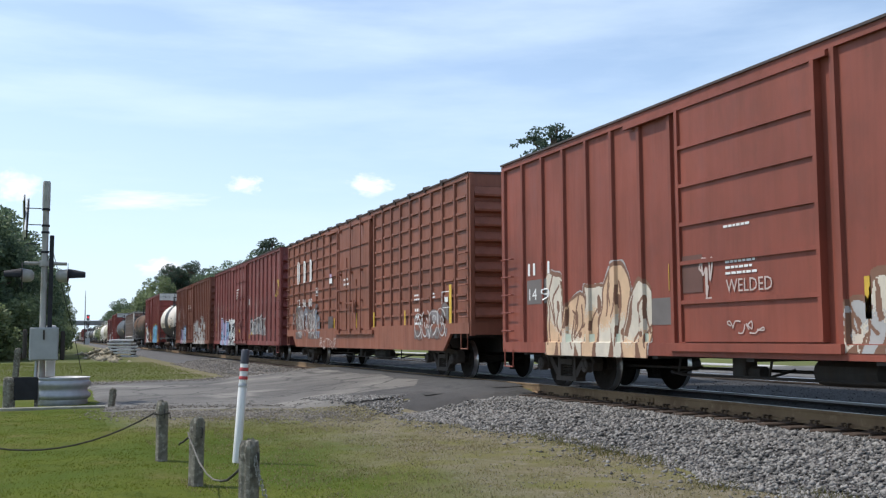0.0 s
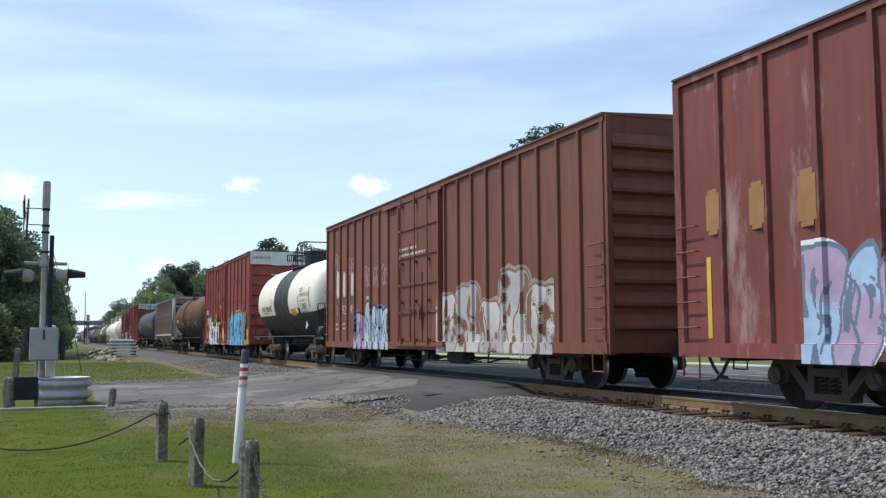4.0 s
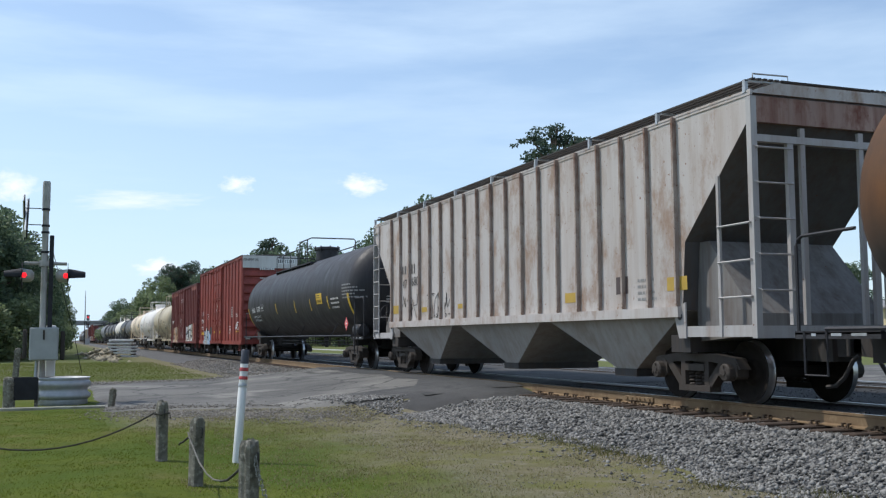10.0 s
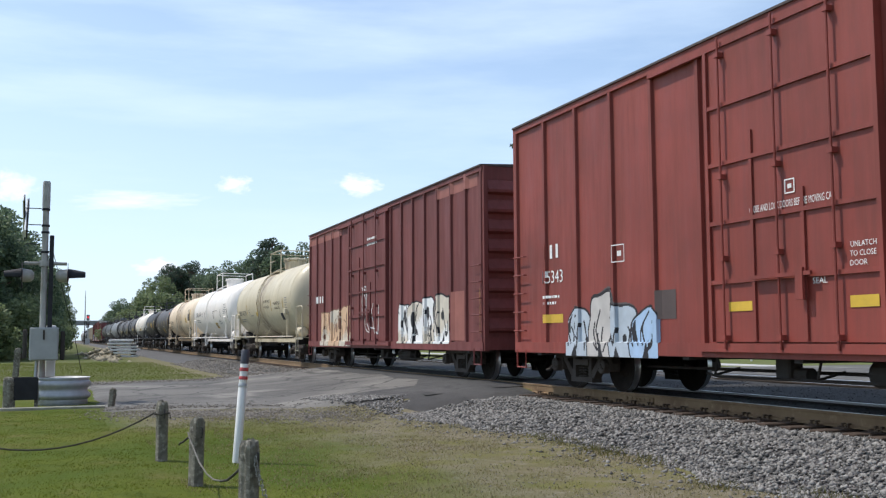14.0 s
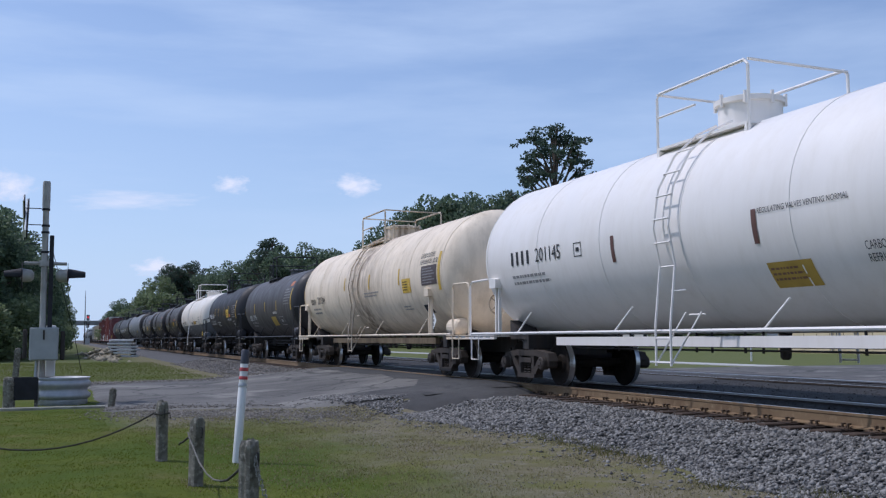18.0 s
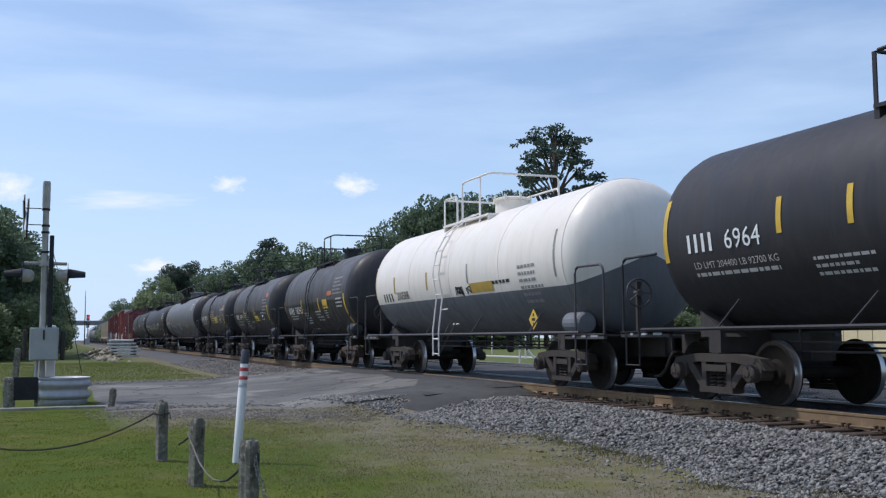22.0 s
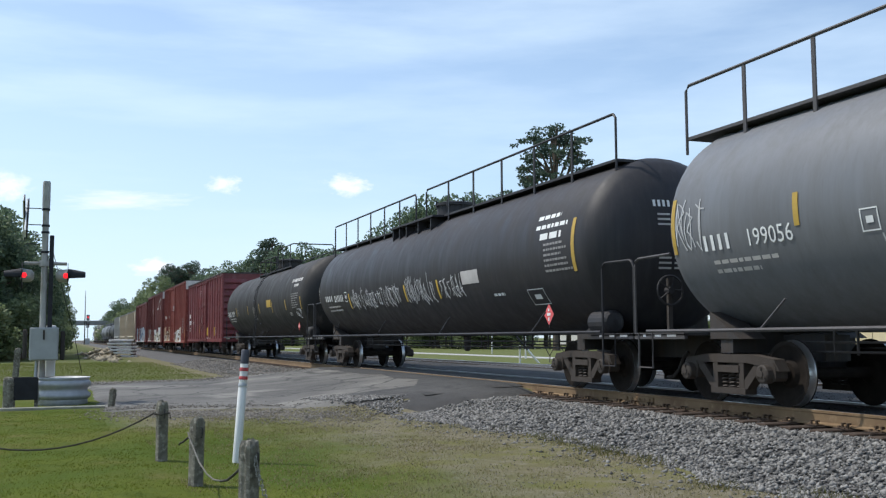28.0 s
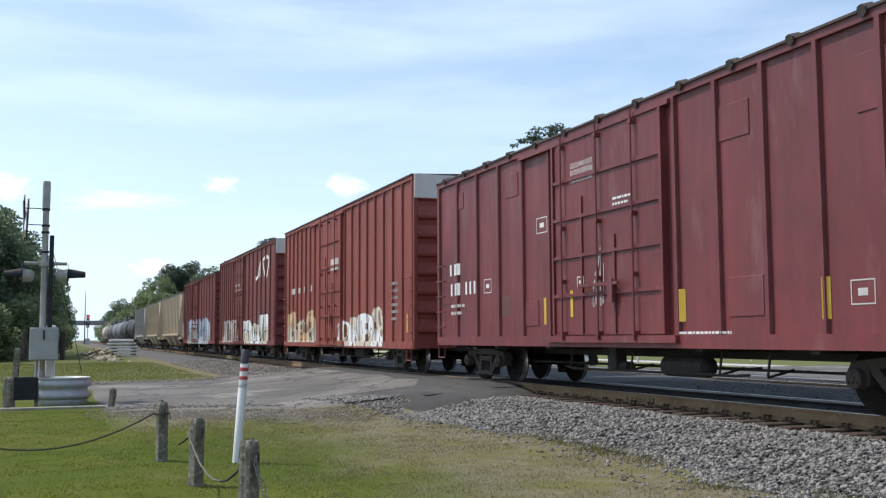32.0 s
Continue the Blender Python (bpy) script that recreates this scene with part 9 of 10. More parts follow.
kerb = bmesh.new()
box(kerb, -23.4, -23.22, -4.0, 0.95, -0.55, -0.455, bev=0.012)
tagged(new("kerb", mesh_of(kerb, "kerb", plain("mossy_concrete", (0.3, 0.29, 0.235), 0.9, 0.3, 4, bump=0.3))), "pale concrete edging strip in the grass", "kerb", kind="structure")

# ---------------------------------------------------------------- stacked concrete sleepers and rubble
stack = thing("sleeper_stack", "stack of pale concrete sleepers on the grass", "sleeper stack", at=pose(-88.6, 5.0, ground_z(-88.6, 5.0), 0, 0, 72))
r5 = random.Random(5)
bm = bmesh.new()
box(bm, -1.0, 1.0, -0.13, 0.13, 0, 0.17, bev=0.03)
cs = mesh_of(bm, "concrete_sleeper", plain("pale_concrete", (0.78, 0.77, 0.74), 0.85, 0.15, 5, bump=0.3))
for layer in range(6):
    for k in range(4 if layer < 3 else 3 if layer < 5 else 2):
        part("concrete_sleeper", cs, None, stack, at=pose(r5.uniform(-0.22, 0.22), -0.6 + 0.4 * k + r5.uniform(-0.06, 0.06), 0.26 * layer, 0, 0, r5.uniform(-3, 3)))


bm = bmesh.new()
for layer in range(1, 6):
    for u in (-0.8, 0.8):
        box(bm, u - 0.06, u + 0.06, -0.68, 0.68 if layer < 4 else 0.4, 0.26 * layer - 0.09, 0.26 * layer)
part("bearer", bm, M["tie"], stack)


def on_rubble(r):
    x, y = -92 + 8 * r.randn(), 3.2 + 0.55 * r.randn()
    return x, y, ground_z(x, y) + abs(0.3 * r.randn()) * max(0, 1 - abs(x + 92) / 14)


scatter("rubble_heap", 350, 21, on_rubble, (0.1, 0.34), island_mat("pale_rubble", (0.2, 0.175, 0.12), (0.46, 0.4, 0.29)), "heap of pale rubble and broken concrete", "rubble")

# ---------------------------------------------------------------- far side of the tracks
walkp = bmesh.new()
box(walkp, -170, -36.2, 28.6, 30.3, -0.5, -0.335)
tagged(new("pavement", mesh_of(walkp, "pavement", M["concrete"])), "pale concrete footpath across the grass", "footpath", kind="structure")


def pedestal(x, y, h, w, flare, label):
    ob = thing("signal_pedestal", label, "pedestal", at=pose(x, y, ground_z(x, y)))
    bm = bmesh.new()
    lathe(bm, [(-0.1, w * flare), (0.15, w * flare), (0.3, w), (h, w * 0.9)], 12, "z")
    part("column", bm, M["mast"], ob, soft=40)
    bm = bmesh.new()
    box(bm, -0.25, 0.25, -0.2, 0.2, h, h + 0.55, bev=0.02)
    part("case", bm, M["box"], ob)
    bm = bmesh.new()
    tube(bm, [(w + 0.02, 0, 0.3), (w + 0.12, 0, 0.1), (w + 0.3, 0, 0.05)], 0.04, 6)
    part("conduit", bm, M["steel_dark"], ob)


pedestal(-38.3, 20.9, 1.7, 0.08, 1.7, "grey metal pedestal with a small case beside the far road")
pedestal(-38.9, 23.1, 1.8, 0.15, 1.9, "stout flared grey pedestal on the far grass")


def white_post(x, y, h, lean=0):
    ob = thing("delineator_post", "slim white delineator post in the far grass", "post", group="white posts on the far grass", at=pose(x, y, ground_z(x, y), lean, 0, 0))
    bm = bmesh.new()
    lathe(bm, [(-0.1, 0.05), (h - 0.02, 0.05), (h, 0.03)], 10, "z")
    part("stem", bm, M["pvc"], ob, soft=40)
    bm = bmesh.new()
    lathe(bm, [(h * 0.72, 0.053), (h * 0.88, 0.053)], 10, "z")
    part("band", bm, M["blackp"], ob)


white_post(-40.1, 24.75, 1.2)
white_post(-45.6, 35.3, 1.1)
white_post(-58.0, 27.6, 1.3)
white_post(-78.0, 34.0, 1.5)
leaner = thing("guy_guard", "slanting black and white guard pipe over a stay wire", "guard pipe", at=look((-47.3, 23.3, -0.4), (-48.1, 22.3, 1.1)) @ pose(0, 0, 0, 180))
for nm, z0, z1, mt in (("pipe", 0, 0.95, "pvc"), ("pipe", 0.95, 1.9, "blackp")):
    bm = bmesh.new()
    lathe(bm, [(z0, 0.055), (z1, 0.055)], 10, "z")
    part(nm, bm, M[mt], leaner)
white_post(-48.2, 22.6, 1.0)


def sapling(x, y, seed):
    ob = thing("young_plant", "small bare forked sapling in the grass", "sapling", at=pose(x, y, ground_z(x, y)))
    bm = bmesh.new()
    tube(bm, [(0, 0, 0), (0, 0.02, 0.45)], 0.03, 6)
    for s in (-1, 1):
        tube(bm, [(0, 0, 0.35), (0.15 * s, 0.18 * s, 0.8), (0.2 * s, 0.3 * s, 1.0)], 0.025, 5)
    part("stem", bm, M["bark"], ob)


sapling(-48.1, 24.3, 1)
sapling(-47.6, 25.0, 2)


def building(name, label, x0, x1, y0, y1, h, wall_mat, roof_mat, windows, pitch=0.8, door=None):
    ob = thing(name, label, "building", at=pose(0, 0, -0.45))
    bm = bmesh.new()
    box(bm, x0, x1, y0, y1, 0, h)
    part("wall", bm, wall_mat, ob)
    bm = bmesh.new()
    ym = (y0 + y1) / 2
    a = [bm.verts.new((x0 - 0.4, y, z)) for y, z in ((y0 - 0.4, h - 0.05), (ym, h + pitch), (y1 + 0.4, h - 0.05), (y1 + 0.4, h - 0.2), (y0 - 0.4, h - 0.2))]
    b = [bm.verts.new((x1 + 0.4, v.co.y, v.co.z)) for v in a]
    for i in range(5):
        bm.faces.new((a[i], a[(i + 1) % 5], b[(i + 1) % 5], b[i]))
    bm.faces.new(a), bm.faces.new(b[::-1])
    bmesh.ops.recalc_face_normals(bm, faces=bm.faces)
    part("roof", bm, roof_mat, ob)
    for x, w, z0, z1 in windows:
        bm = bmesh.new()
        box(bm, x, x + w, y0 - 0.06, y0 - 0.004, z0, z1)
        wd = part("window", bm, M["pvc"], ob)
        bm = bmesh.new()
        box(bm, x + 0.08, x + w - 0.08, y0 - 0.075, y0 - 0.062, z0 + 0.08, z1 - 0.08)
        part("pane", bm, M["glass"], wd)
    return ob


M["glass"] = plain("dark_window_glass", (0.02, 0.025, 0.03), 0.08, 0.1, 2)
M["tanwall"] = paint("tan_metal_siding", (0.64, 0.53, 0.33), (0.45, 0.38, 0.24), 0.1, 0.2, 0.6)
M["whitewall"] = paint("white_siding", (0.66, 0.66, 0.64), (0.45, 0.44, 0.42), 0.1, 0.2, 0.6)
M["bluewall"] = paint("blue_grey_siding", (0.24, 0.28, 0.33), (0.16, 0.18, 0.2), 0.1, 0.2, 0.6)
M["roofing"] = paint("dull_metal_roof", (0.25, 0.24, 0.23), (0.14, 0.13, 0.12), 0.2, 0.4, 0.6)
tanb = building("metal_building", "low tan metal-sided building across the grass", -70.0, -30.0, 57.0, 72.0, 3.6, M["tanwall"], M["roofing"], [])
for k in range(27):
    bm = bmesh.new()
    box(bm, -69.9 + 1.5 * k, -69.82 + 1.5 * k, 56.95, 57.0, 0, 3.55)
    part("siding_seam", bm, M["tanwall"], tanb)
bm = bmesh.new()
tube(bm, [(-63.5, 56.9, 0.1), (-63.5, 56.9, 3.5)], 0.06, 6)
part("downpipe", bm, M["roofing"], tanb)
building("white_house", "white clapboard house among far trees", -166, -134.5, 86, 96, 3.4, M["whitewall"], M["roofing"], [(-163, 1.4, 0.8, 2.3), (-158.5, 1.4, 0.8, 2.3), (-153, 1.2, 0.0, 2.3), (-147.5, 1.4, 0.8, 2.3), (-141.5, 1.4, 0.8, 2.3), (-137.5, 1.2, 0.0, 2.3)], 1.8)
building("blue_shed", "blue-grey shed beside the tan building", -118.3, -108, 90, 99, 3.2, M["bluewall"], M["roofing"], [(-115, 1.2, 1, 2)], 0.9)

# ---------------------------------------------------------------- far along the line: bridge, signal, pole
M["old_concrete"] = plain("old_concrete", (0.24, 0.24, 0.235), 0.9, 0.2, 0.4)
bridge = thing("road_bridge", "long grey concrete road bridge over the line", "bridge", at=pose(-420, 0, 0))
bm = bmesh.new()
box(bm, -5, 5, -24, 60, 6.6, 7.6)
part("deck", bm, M["old_concrete"], bridge)
for s in (-1, 1):
    bm = bmesh.new()
    box(bm, s * 4.9 - 0.15, s * 4.9 + 0.15, -24, 60, 7.6, 8.3)
    part("parapet", bm, M["old_concrete"], bridge)
for y in (-14, 3, 24, 42):
    bm = bmesh.new()
    for x in (-3.5, 0, 3.5):
        lathe(bm, [(-0.6, 0.5), (5.8, 0.5)], 12, "z", (x, y, 0))
    box(bm, -4.8, 4.8, y - 0.6, y + 0.6, 5.8, 6.6)
    part("pier", bm, M["old_concrete"], bridge)
fs = thing("railway_signal", "distant railway signal mast with a red light", "railway signal", at=pose(-300, 7.1, -0.4))
bm = bmesh.new()
lathe(bm, [(0, 0.14), (8.2, 0.1)], 10, "z")
part("mast", bm, M["galv"], fs)
for z in (7.6, 5.6):
    bm = bmesh.new()
    box(bm, -0.05, 0.05, -0.4, 0.4, z - 0.9, z + 0.7, bev=0.03)
    hd = part("signal_head", bm, M["blackp"], fs)
    bm = bmesh.new()
    lathe(bm, [(0.06, 0.22), (0.1, 0.22)], 14, "x", (0, 0, z))
    part("signal_lens", bm, M["lens_on"] if z > 7 else M["lens_off"], hd)
bm = bmesh.new()
box(bm, -0.3, 0.3, -0.6, 0.6, 0, 1.7, bev=0.03)
part("relay_case", bm, M["galv"], fs)
tp = thing("radio_mast", "thin tall radio mast far along the line", "mast", at=pose(-300, 6.3, -0.4))
bm = bmesh.new()
lathe(bm, [(0, 0.16), (8, 0.13), (15, 0.05)], 8, "z")
part("pole", bm, M["steel_dark"], tp)
sh = thing("relay_shed", "small dark equipment shed far beside the line", "shed", at=pose(-260, -0.2, -0.5))
bm = bmesh.new()
box(bm, -1.5, 1.5, -1.2, 1.2, 0, 2.6, bev=0.03)
part("wall", bm, M["bluewall"], sh)
bm = bmesh.new()
box(bm, -1.7, 1.7, -1.4, 1.4, 2.6, 2.8, bev=0.03)
part("roof", bm, M["roofing"], sh)


# ---------------------------------------------------------------- trees
def leaf_mat(name, dark, light):
    m, nt, b = base_mat(name)
    g = nt.nodes.new("ShaderNodeNewGeometry")
    nt.links.new(ramp_node(nt, g.outputs["Random Per Island"], 0.0, 1.0, (*dark, 1), (*light, 1)), b.inputs["Base Color"])
    b.inputs["Roughness"].default_value = 0.6
    tl, mx = nt.nodes.new("ShaderNodeBsdfTranslucent"), nt.nodes.new("ShaderNodeMixShader")
    nt.links.new(b.inputs["Base Color"].links[0].from_socket, tl.inputs["Color"])
    mx.inputs["Fac"].default_value = 0.5
    nt.links.new(b.outputs[0], mx.inputs[1])
    nt.links.new(tl.outputs[0], mx.inputs[2])
    nt.links.new(mx.outputs[0], nt.nodes["Material Output"].inputs["Surface"])
    return m


M["leaf"] = leaf_mat("broadleaf_foliage", (0.07, 0.11, 0.07), (0.20, 0.26, 0.15))
M["leaf_light"] = leaf_mat("young_foliage", (0.13, 0.17, 0.085), (0.24, 0.29, 0.14))
M["needle"] = leaf_mat("pine_foliage", (0.04, 0.066, 0.05), (0.095, 0.135, 0.09))


def crown_mesh(name, lumps, per, size, seed, mat):
    """Many small leaves gathered in clumps: lumps are (x, y, z, radius, flatness) in a tree of unit height."""
    r = np.random.RandomState(seed)
    out = []
    for x, y, z, rad, flat in lumps:
        n = int(per * (rad / 0.12) ** 2)
        d = r.randn(n, 3)
        d /= np.linalg.norm(d, axis=1)[:, None]
        rr = rad * (0.35 + 0.65 * r.rand(n, 1) ** 0.5)
        c = d * rr * np.array([1, 1, flat]) + np.array([x, y, z])
        a, b = r.randn(n, 3), r.randn(n, 3)
        a /= np.linalg.norm(a, axis=1)[:, None]
        b -= a * (a * b).sum(1)[:, None]
        b /= np.linalg.norm(b, axis=1)[:, None]
        s = size * (0.6 + 0.8 * r.rand(n, 1))
        out.append(np.stack([c - a * s, c - b * s * 0.6, c + a * s, c + b * s * 0.6], 1))
    v = np.concatenate(out)
    n = len(v)
    me = bpy.data.meshes.new(name)
    me.vertices.add(n * 4)
    me.vertices.foreach_set("co", v.reshape(-1))
    me.loops.add(n * 4)
    me.loops.foreach_set("vertex_index", np.arange(n * 4, dtype=np.int32))
    me.polygons.add(n)
    me.polygons.foreach_set("loop_start", (np.arange(n) * 4).astype(np.int32))
    me.update(calc_edges=True)
    me.materials.append(mat)
    return me


def trunk_mesh(name, lumps, r0, seed, top):
    r = random.Random(seed)
    bm = bmesh.new()
    tube(bm, [(0, 0, -0.02), (0.006, 0.0, top * 0.3), (-0.006, 0.006, top * 0.65), (0, 0, top)], r0, 7)
    for v in bm.verts:
        k = 1 - 0.75 * max(0, v.co.z) / top
        v.co.x *= k
        v.co.y *= k
    for x, y, z, rad, flat in lumps:
        z0 = max(0.12, min(top * 0.92, z - 0.12 - 0.1 * r.random()))
        tube(bm, [(0, 0, z0), (x * 0.5, y * 0.5, (z0 + z) / 2 + 0.01), (x * 0.95, y * 0.95, z)], r0 * 0.28, 5)
    return mesh_of(bm, name, M["bark"])


def proto(kind, seed):
    r = random.Random(seed)
    lumps = []
    if kind == "lone":        # an open crown in tiers: clumps at the ends of bare limbs, with sky between
        for z, reach, n in ((0.58, 0.15, 4), (0.64, 0.2, 6), (0.70, 0.155, 6), (0.76, 0.165, 7), (0.82, 0.155, 8), (0.875, 0.135, 8), (0.92, 0.105, 6), (0.955, 0.05, 4)):
            a0 = r.uniform(0, 6.28)
            for k in range(n):
                a = a0 + 6.283 * k / n + r.uniform(-0.35, 0.35)
                w = reach * r.uniform(0.45, 1.08)
                for q in range(3):
                    lumps.append((w * math.cos(a) + r.uniform(-0.034, 0.034), w * math.sin(a) + r.uniform(-0.034, 0.034), z + r.uniform(-0.022, 0.022), r.uniform(0.018, 0.034), 0.55))
        return crown_mesh("crown", lumps, 950, 0.0068, seed, M["needle"]), trunk_mesh("trunk", lumps[::5], 0.014, seed, 0.95)
    if kind == "pine":
        for k in range(58):
            z = 0.53 + 0.43 * (k / 57) + r.uniform(-0.02, 0.02)
            t = max(-1.0, min(1.0, (z - 0.73) / 0.235))
            w = 0.165 * math.sqrt(1 - t * t * 0.92) * r.uniform(0.35, 1.05)
            a = k * 2.4 + r.uniform(-0.4, 0.4)
            lumps.append((w * math.cos(a), w * math.sin(a), z, r.uniform(0.03, 0.055), 0.7))
        return crown_mesh("crown", lumps, 780, 0.0085, seed, M["needle"]), trunk_mesh("trunk", lumps, 0.016, seed, 0.95)
    if kind == "bush":
        for k in range(14):
            a, w = r.uniform(0, 6.28), r.uniform(0, 0.38)
            lumps.append((w * math.cos(a), w * math.sin(a), r.uniform(0.15, 0.72) * (1 - 0.5 * w), r.uniform(0.16, 0.26), 0.9))
        return crown_mesh("crown", lumps, 170, 0.022, seed, M["leaf_light"]), trunk_mesh("trunk", lumps, 0.03, seed, 0.6)
    for k in range(26):
        z = r.uniform(0.22, 0.9)
        t = (z - 0.2) / 0.72
        w = (0.27 * math.sin(math.pi * min(1, 0.22 + 0.72 * t)) + 0.02) * r.uniform(0.4, 1.0)
        a = k * 2.4 + r.uniform(-0.5, 0.5)
        lumps.append((w * math.cos(a), w * math.sin(a), z, r.uniform(0.085, 0.14), 0.8))
    return crown_mesh("crown", lumps, 330, 0.0135, seed, M["leaf"] if kind == "oak" else M["leaf_light"]), trunk_mesh("trunk", lumps, 0.02, seed, 0.8)


PROTO = {k: [proto(k, s) for s in seeds] for k, seeds in (("oak", (1, 2, 3, 4)), ("pine", (5, 6)), ("lone", (21,)), ("young", (7, 8)), ("bush", (9, 10)))}
tr = random.Random(77)


def tree(az, el, dist, kind="oak", wide=1.0, label=""):
    """A tree by its bearing from the line of track, the height of its top as an angle, and its distance."""
    a = radians(az)
    x, y = -dist * math.cos(a), dist * math.sin(a)
    h = (dist * math.tan(radians(el)) + CAM_H - GROUND) * 1.04
    words_ = {"oak": "tall dense green broadleaf tree", "pine": "tall pine with an open ragged crown", "lone": "lone tall pine with bare limbs and an open crown", "young": "bright green young broadleaf tree", "bush": "low bright green bush at the wood's edge"}
    ob = thing("tree" if kind != "bush" else "bush", label or words_[kind], "tree" if kind != "bush" else "bush", group="trees of the wood", at=pose(x, y, GROUND, 0, 0, tr.uniform(0, 360)))
    crown, trunk = tr.choice(PROTO[kind])
    for nm, me in (("trunk", trunk), ("crown", crown)):
        p = part(nm, me, None, ob)
        p.scale = (h * wide, h * wide, h)


for az, el, d, kind, w in [(-4.6, 7.4, 84, "oak", 1.1), (-3.7, 7.0, 88, "oak", 1.1), (-3.0, 6.4, 92, "oak", 1.0), (-2.4, 5.9, 97, "oak", 1.0), (-1.8, 5.2, 104, "oak", 1.0), (-1.2, 4.3, 112, "oak", 1.0), (-0.75, 3.9, 124, "oak", 0.9),
                           (-0.35, 3.3, 140, "young", 0.8), (-0.05, 2.6, 155, "oak", 0.7), (0.15, 1.7, 190, "young", 0.9), (-2.0, 3.0, 85, "bush", 1.3), (-1.2, 2.2, 95, "bush", 1.3), (-3.0, 3.0, 80, "bush", 1.3), (-4.2, 3.0, 76, "bush", 1.3), (-0.5, 1.6, 120, "bush", 1.2),
                           (2.2, 1.2, 480, "oak", 1.3), (2.65, 1.6, 430, "oak", 1.2), (3.1, 2.2, 380, "oak", 1.1), (4.5, 3.3, 250, "young", 0.85), (4.8, 3.2, 235, "bush", 1.0), (4.35, 2.3, 225, "bush", 1.0), (5.1, 3.5, 245, "young", 0.95), (5.3, 3.0, 230, "bush", 1.1), (5.6, 4.0, 280, "pine", 1.1), (6.1, 4.0, 285, "oak", 0.9),
                           (6.7, 4.15, 282, "pine", 1.2), (7.4, 3.7, 270, "oak", 1.0), (8.2, 4.0, 255, "oak", 0.9), (9.0, 4.3, 245, "oak", 0.9), (9.9, 4.5, 230, "oak", 0.9), (10.6, 5.1, 215, "oak", 0.8), (11.1, 5.5, 210, "pine", 1.2), (11.9, 5.2, 205, "oak", 0.9),
                           (13.1, 5.35, 195, "oak", 0.9), (14.0, 5.2, 190, "oak", 0.9), (14.8, 5.0, 180, "oak", 0.9), (15.8, 5.2, 170, "oak", 0.9), (16.8, 5.7, 155, "oak", 0.9), (17.8, 6.7, 142, "oak", 0.8), (19.0, 7.4, 136, "oak", 0.8), (20.5, 8.4, 132, "oak", 0.75),
                           (21.8, 8.2, 130, "oak", 0.8), (23.0, 8.2, 128, "oak", 0.8), (24.3, 8.3, 126, "oak", 0.8), (25.6, 7.6, 124, "oak", 0.9), (27.2, 11.62, 105, "lone", 1.22), (28.7, 8.0, 205, "oak", 0.8), (30.2, 7.0, 210, "oak", 0.9), (32.0, 6.0, 212, "oak", 0.9),
                           (34.5, 5.0, 205, "oak", 0.9), (37.0, 4.5, 190, "oak", 0.9), (40.0, 4.0, 180, "oak", 1.0), (43.0, 4.0, 180, "oak", 1.0), (46.0, 4.2, 180, "oak", 1.0), (-8, 8, 80, "oak", 1.0), (-12, 8, 85, "oak", 1.0)]:
    tree(az, el, d, kind, w)
for az, el, d, w in ((33.6, 1.6, 150, 1.2), (34.6, 1.9, 150, 1.2), (35.6, 1.5, 146, 1.3), (36.6, 1.8, 150, 1.2), (37.4, 1.4, 143, 1.3), (39.6, 1.8, 150, 1.3), (41.0, 2.0, 150, 1.3)):
    tree(az, el, d, "bush", w)
for k in range(26):       # a second row behind and bushes along the wood's foot
    az = 3.6 + k * 1.05
    tree(az + tr.uniform(-0.3, 0.3), (0.82 if k % 3 else 0.7) * lerp(az, [(3, 2.4), (6, 4.0), (9, 4.2), (12, 5.2), (16, 5.3), (19, 7.2), (24, 8.0), (30, 7.0)]), lerp(az, [(3, 420), (8, 290), (15, 205), (22, 150), (31, 140)]), "oak", 1.1)
    if az < 25:
        tree(az + tr.uniform(-0.4, 0.4), 1.3 + tr.uniform(0, 0.8), lerp(az, [(3, 250), (8, 230), (15, 165), (22, 122), (31, 112)]), "bush", 1.3)


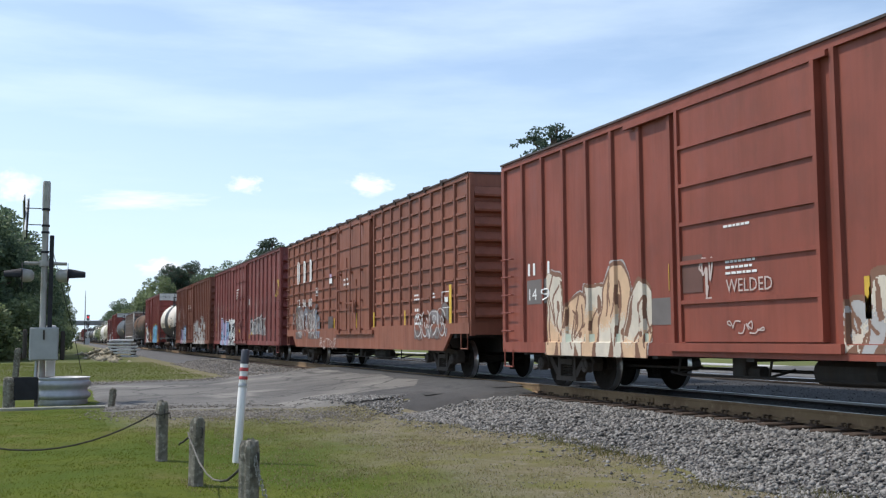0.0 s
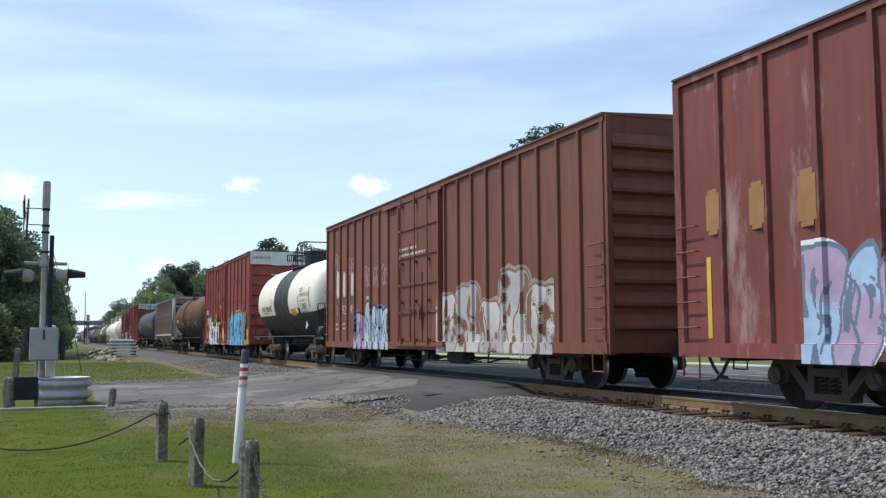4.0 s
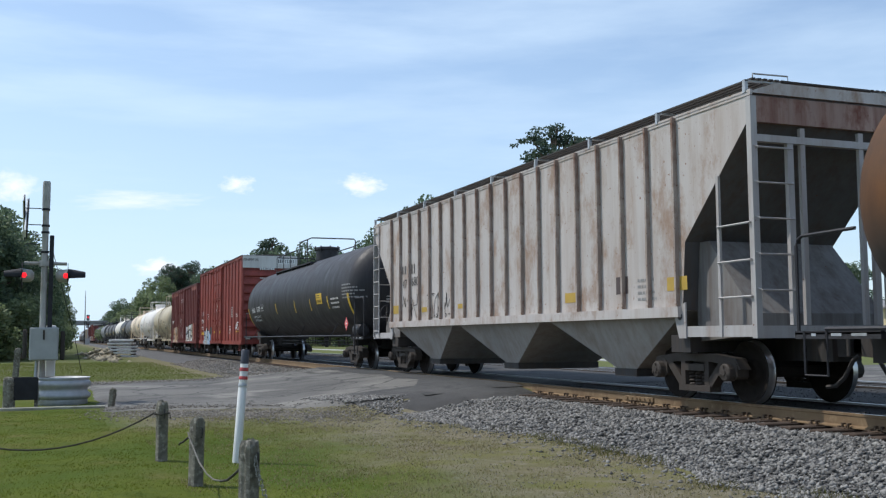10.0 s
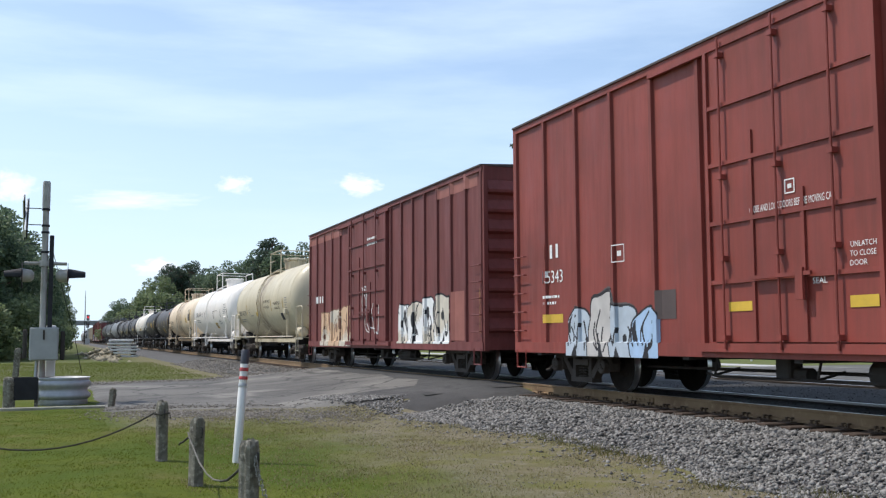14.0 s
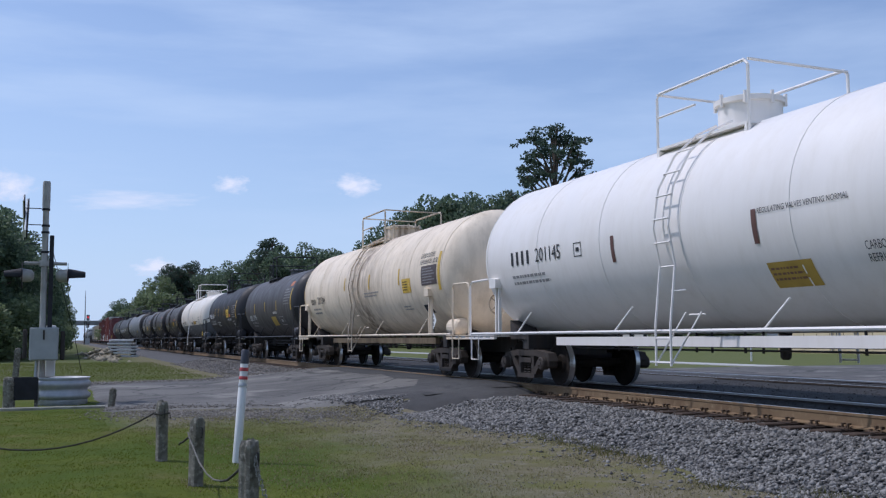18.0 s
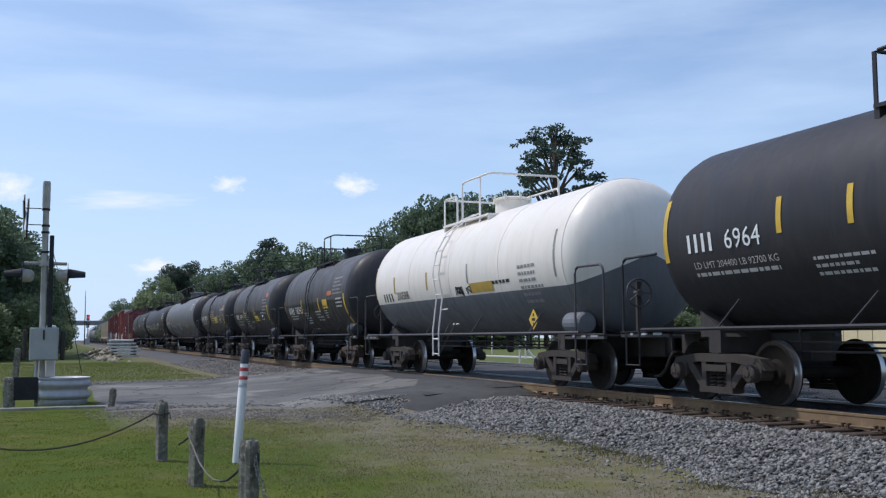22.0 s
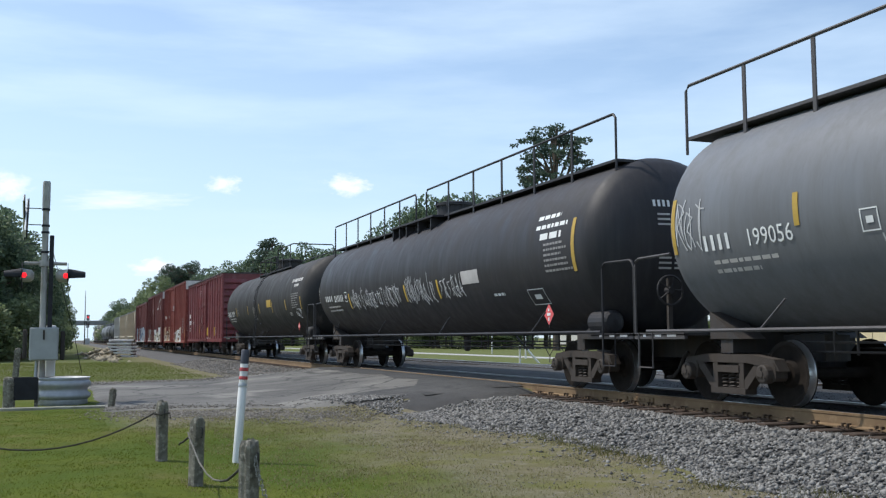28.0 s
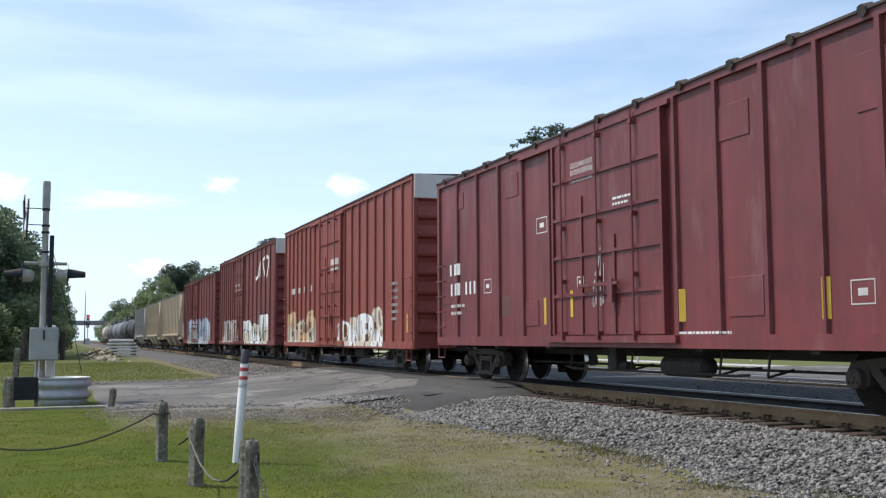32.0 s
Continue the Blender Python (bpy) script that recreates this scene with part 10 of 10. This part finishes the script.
# ---------------------------------------------------------------- small clouds far off, which drift
def cloud_mat(name, seed, soft):
    m = bpy.data.materials.new(name)
    m.use_nodes = True
    nt = m.node_tree
    nt.nodes.clear()
    out = nt.nodes.new("ShaderNodeOutputMaterial")
    em, tp_, mx = nt.nodes.new("ShaderNodeEmission"), nt.nodes.new("ShaderNodeBsdfTransparent"), nt.nodes.new("ShaderNodeMixShader")
    em.inputs["Color"].default_value, em.inputs["Strength"].default_value = (0.97, 0.98, 1.0, 1), 1.15
    co = nt.nodes.new("ShaderNodeTexCoord")
    ln = nt.nodes.new("ShaderNodeVectorMath")
    ln.operation = "LENGTH"
    nt.links.new(co.outputs["Object"], ln.inputs[0])
    mp = nt.nodes.new("ShaderNodeMapping")
    mp.inputs["Location"].default_value = (seed * 3.1, seed * 1.7, 0)
    nt.links.new(co.outputs["Object"], mp.inputs["Vector"])
    n = noise_node(nt, mp.outputs["Vector"], 1.7, 7, 0.6)
    sub = nt.nodes.new("ShaderNodeMath")
    sub.operation = "SUBTRACT"
    nt.links.new(n, sub.inputs[0])
    mul = nt.nodes.new("ShaderNodeMath")
    mul.operation = "MULTIPLY"
    mul.inputs[1].default_value = 0.62
    nt.links.new(ln.outputs["Value"], mul.inputs[0])
    nt.links.new(mul.outputs[0], sub.inputs[1])
    fac = ramp_node(nt, sub.outputs[0], 0.02, 0.02 + soft)
    nt.links.new(fac, mx.inputs["Fac"])
    nt.links.new(tp_.outputs[0], mx.inputs[1])
    nt.links.new(em.outputs[0], mx.inputs[2])
    nt.links.new(mx.outputs[0], out.inputs["Surface"])
    return m


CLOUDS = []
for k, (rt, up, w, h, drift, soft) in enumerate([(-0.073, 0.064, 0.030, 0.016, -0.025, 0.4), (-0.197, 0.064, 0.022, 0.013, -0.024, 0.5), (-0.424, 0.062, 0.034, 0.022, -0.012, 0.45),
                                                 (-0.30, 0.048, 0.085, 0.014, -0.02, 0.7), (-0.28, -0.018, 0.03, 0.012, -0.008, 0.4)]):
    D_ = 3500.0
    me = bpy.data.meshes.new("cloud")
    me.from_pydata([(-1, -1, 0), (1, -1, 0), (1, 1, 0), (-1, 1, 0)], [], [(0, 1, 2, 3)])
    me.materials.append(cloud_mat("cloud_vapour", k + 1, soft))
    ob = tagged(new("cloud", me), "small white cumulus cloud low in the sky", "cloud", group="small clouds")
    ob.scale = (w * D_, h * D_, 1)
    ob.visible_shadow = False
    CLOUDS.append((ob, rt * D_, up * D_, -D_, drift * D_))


# ---------------------------------------------------------------- motion
SPEED, GAIN = 12.261, 0.02816
LIT = [(5.6, 6.25), (7.05, 7.6), (8.45, 9.1), (9.95, 10.55), (17.25, 17.8), (18.65, 19.25), (20.15, 20.75), (27.45, 28.1), (28.95, 29.5), (30.3, 30.85)]


def gone(t):
    return SPEED * t + 0.5 * GAIN * t * t


def motions():
    for car, x0, sets, spread in CARS:
        walk(car, [(t, pose(x0 + gone(t), TRACK, 0)) for t in (0, 4, 8, 12, 16, 20, 24, 28, 32)])
        # wheels roll while the car is near
        for ws in sets:
            local = ws.matrix_basis.translation.copy()
            times = [k / FPS for k in range(0, 32 * FPS + 1) if -46 < x0 + gone(k / FPS) < 3]
            if not times:
                continue
            start = gone(times[0])
            rows = [(t, pose(*local, 0, math.degrees((gone(t) - start) / 0.457), 0)) for t in times]
            if times[0] > 0.05:
                rows.insert(0, (0.0, rows[0][1]))
            if times[-1] < 31.95:
                rows.append((32.0, rows[-1][1]))
            walk(ws, rows)
    for ob, y, face in FLASH:
        off, on = pose(-0.04, y - face * 0.06, 2.49), pose(0.175, y + face * 0.02, 2.49)
        rows = [(0.0, off)]
        for a, b in LIT:
            rows += [(a - 0.04, off), (a, on), (b, on), (b + 0.04, off)]
        rows.append((32.0, off))
        walk(ob, rows)
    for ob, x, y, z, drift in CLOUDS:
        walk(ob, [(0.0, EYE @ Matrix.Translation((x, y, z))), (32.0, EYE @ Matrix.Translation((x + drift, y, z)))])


motions()
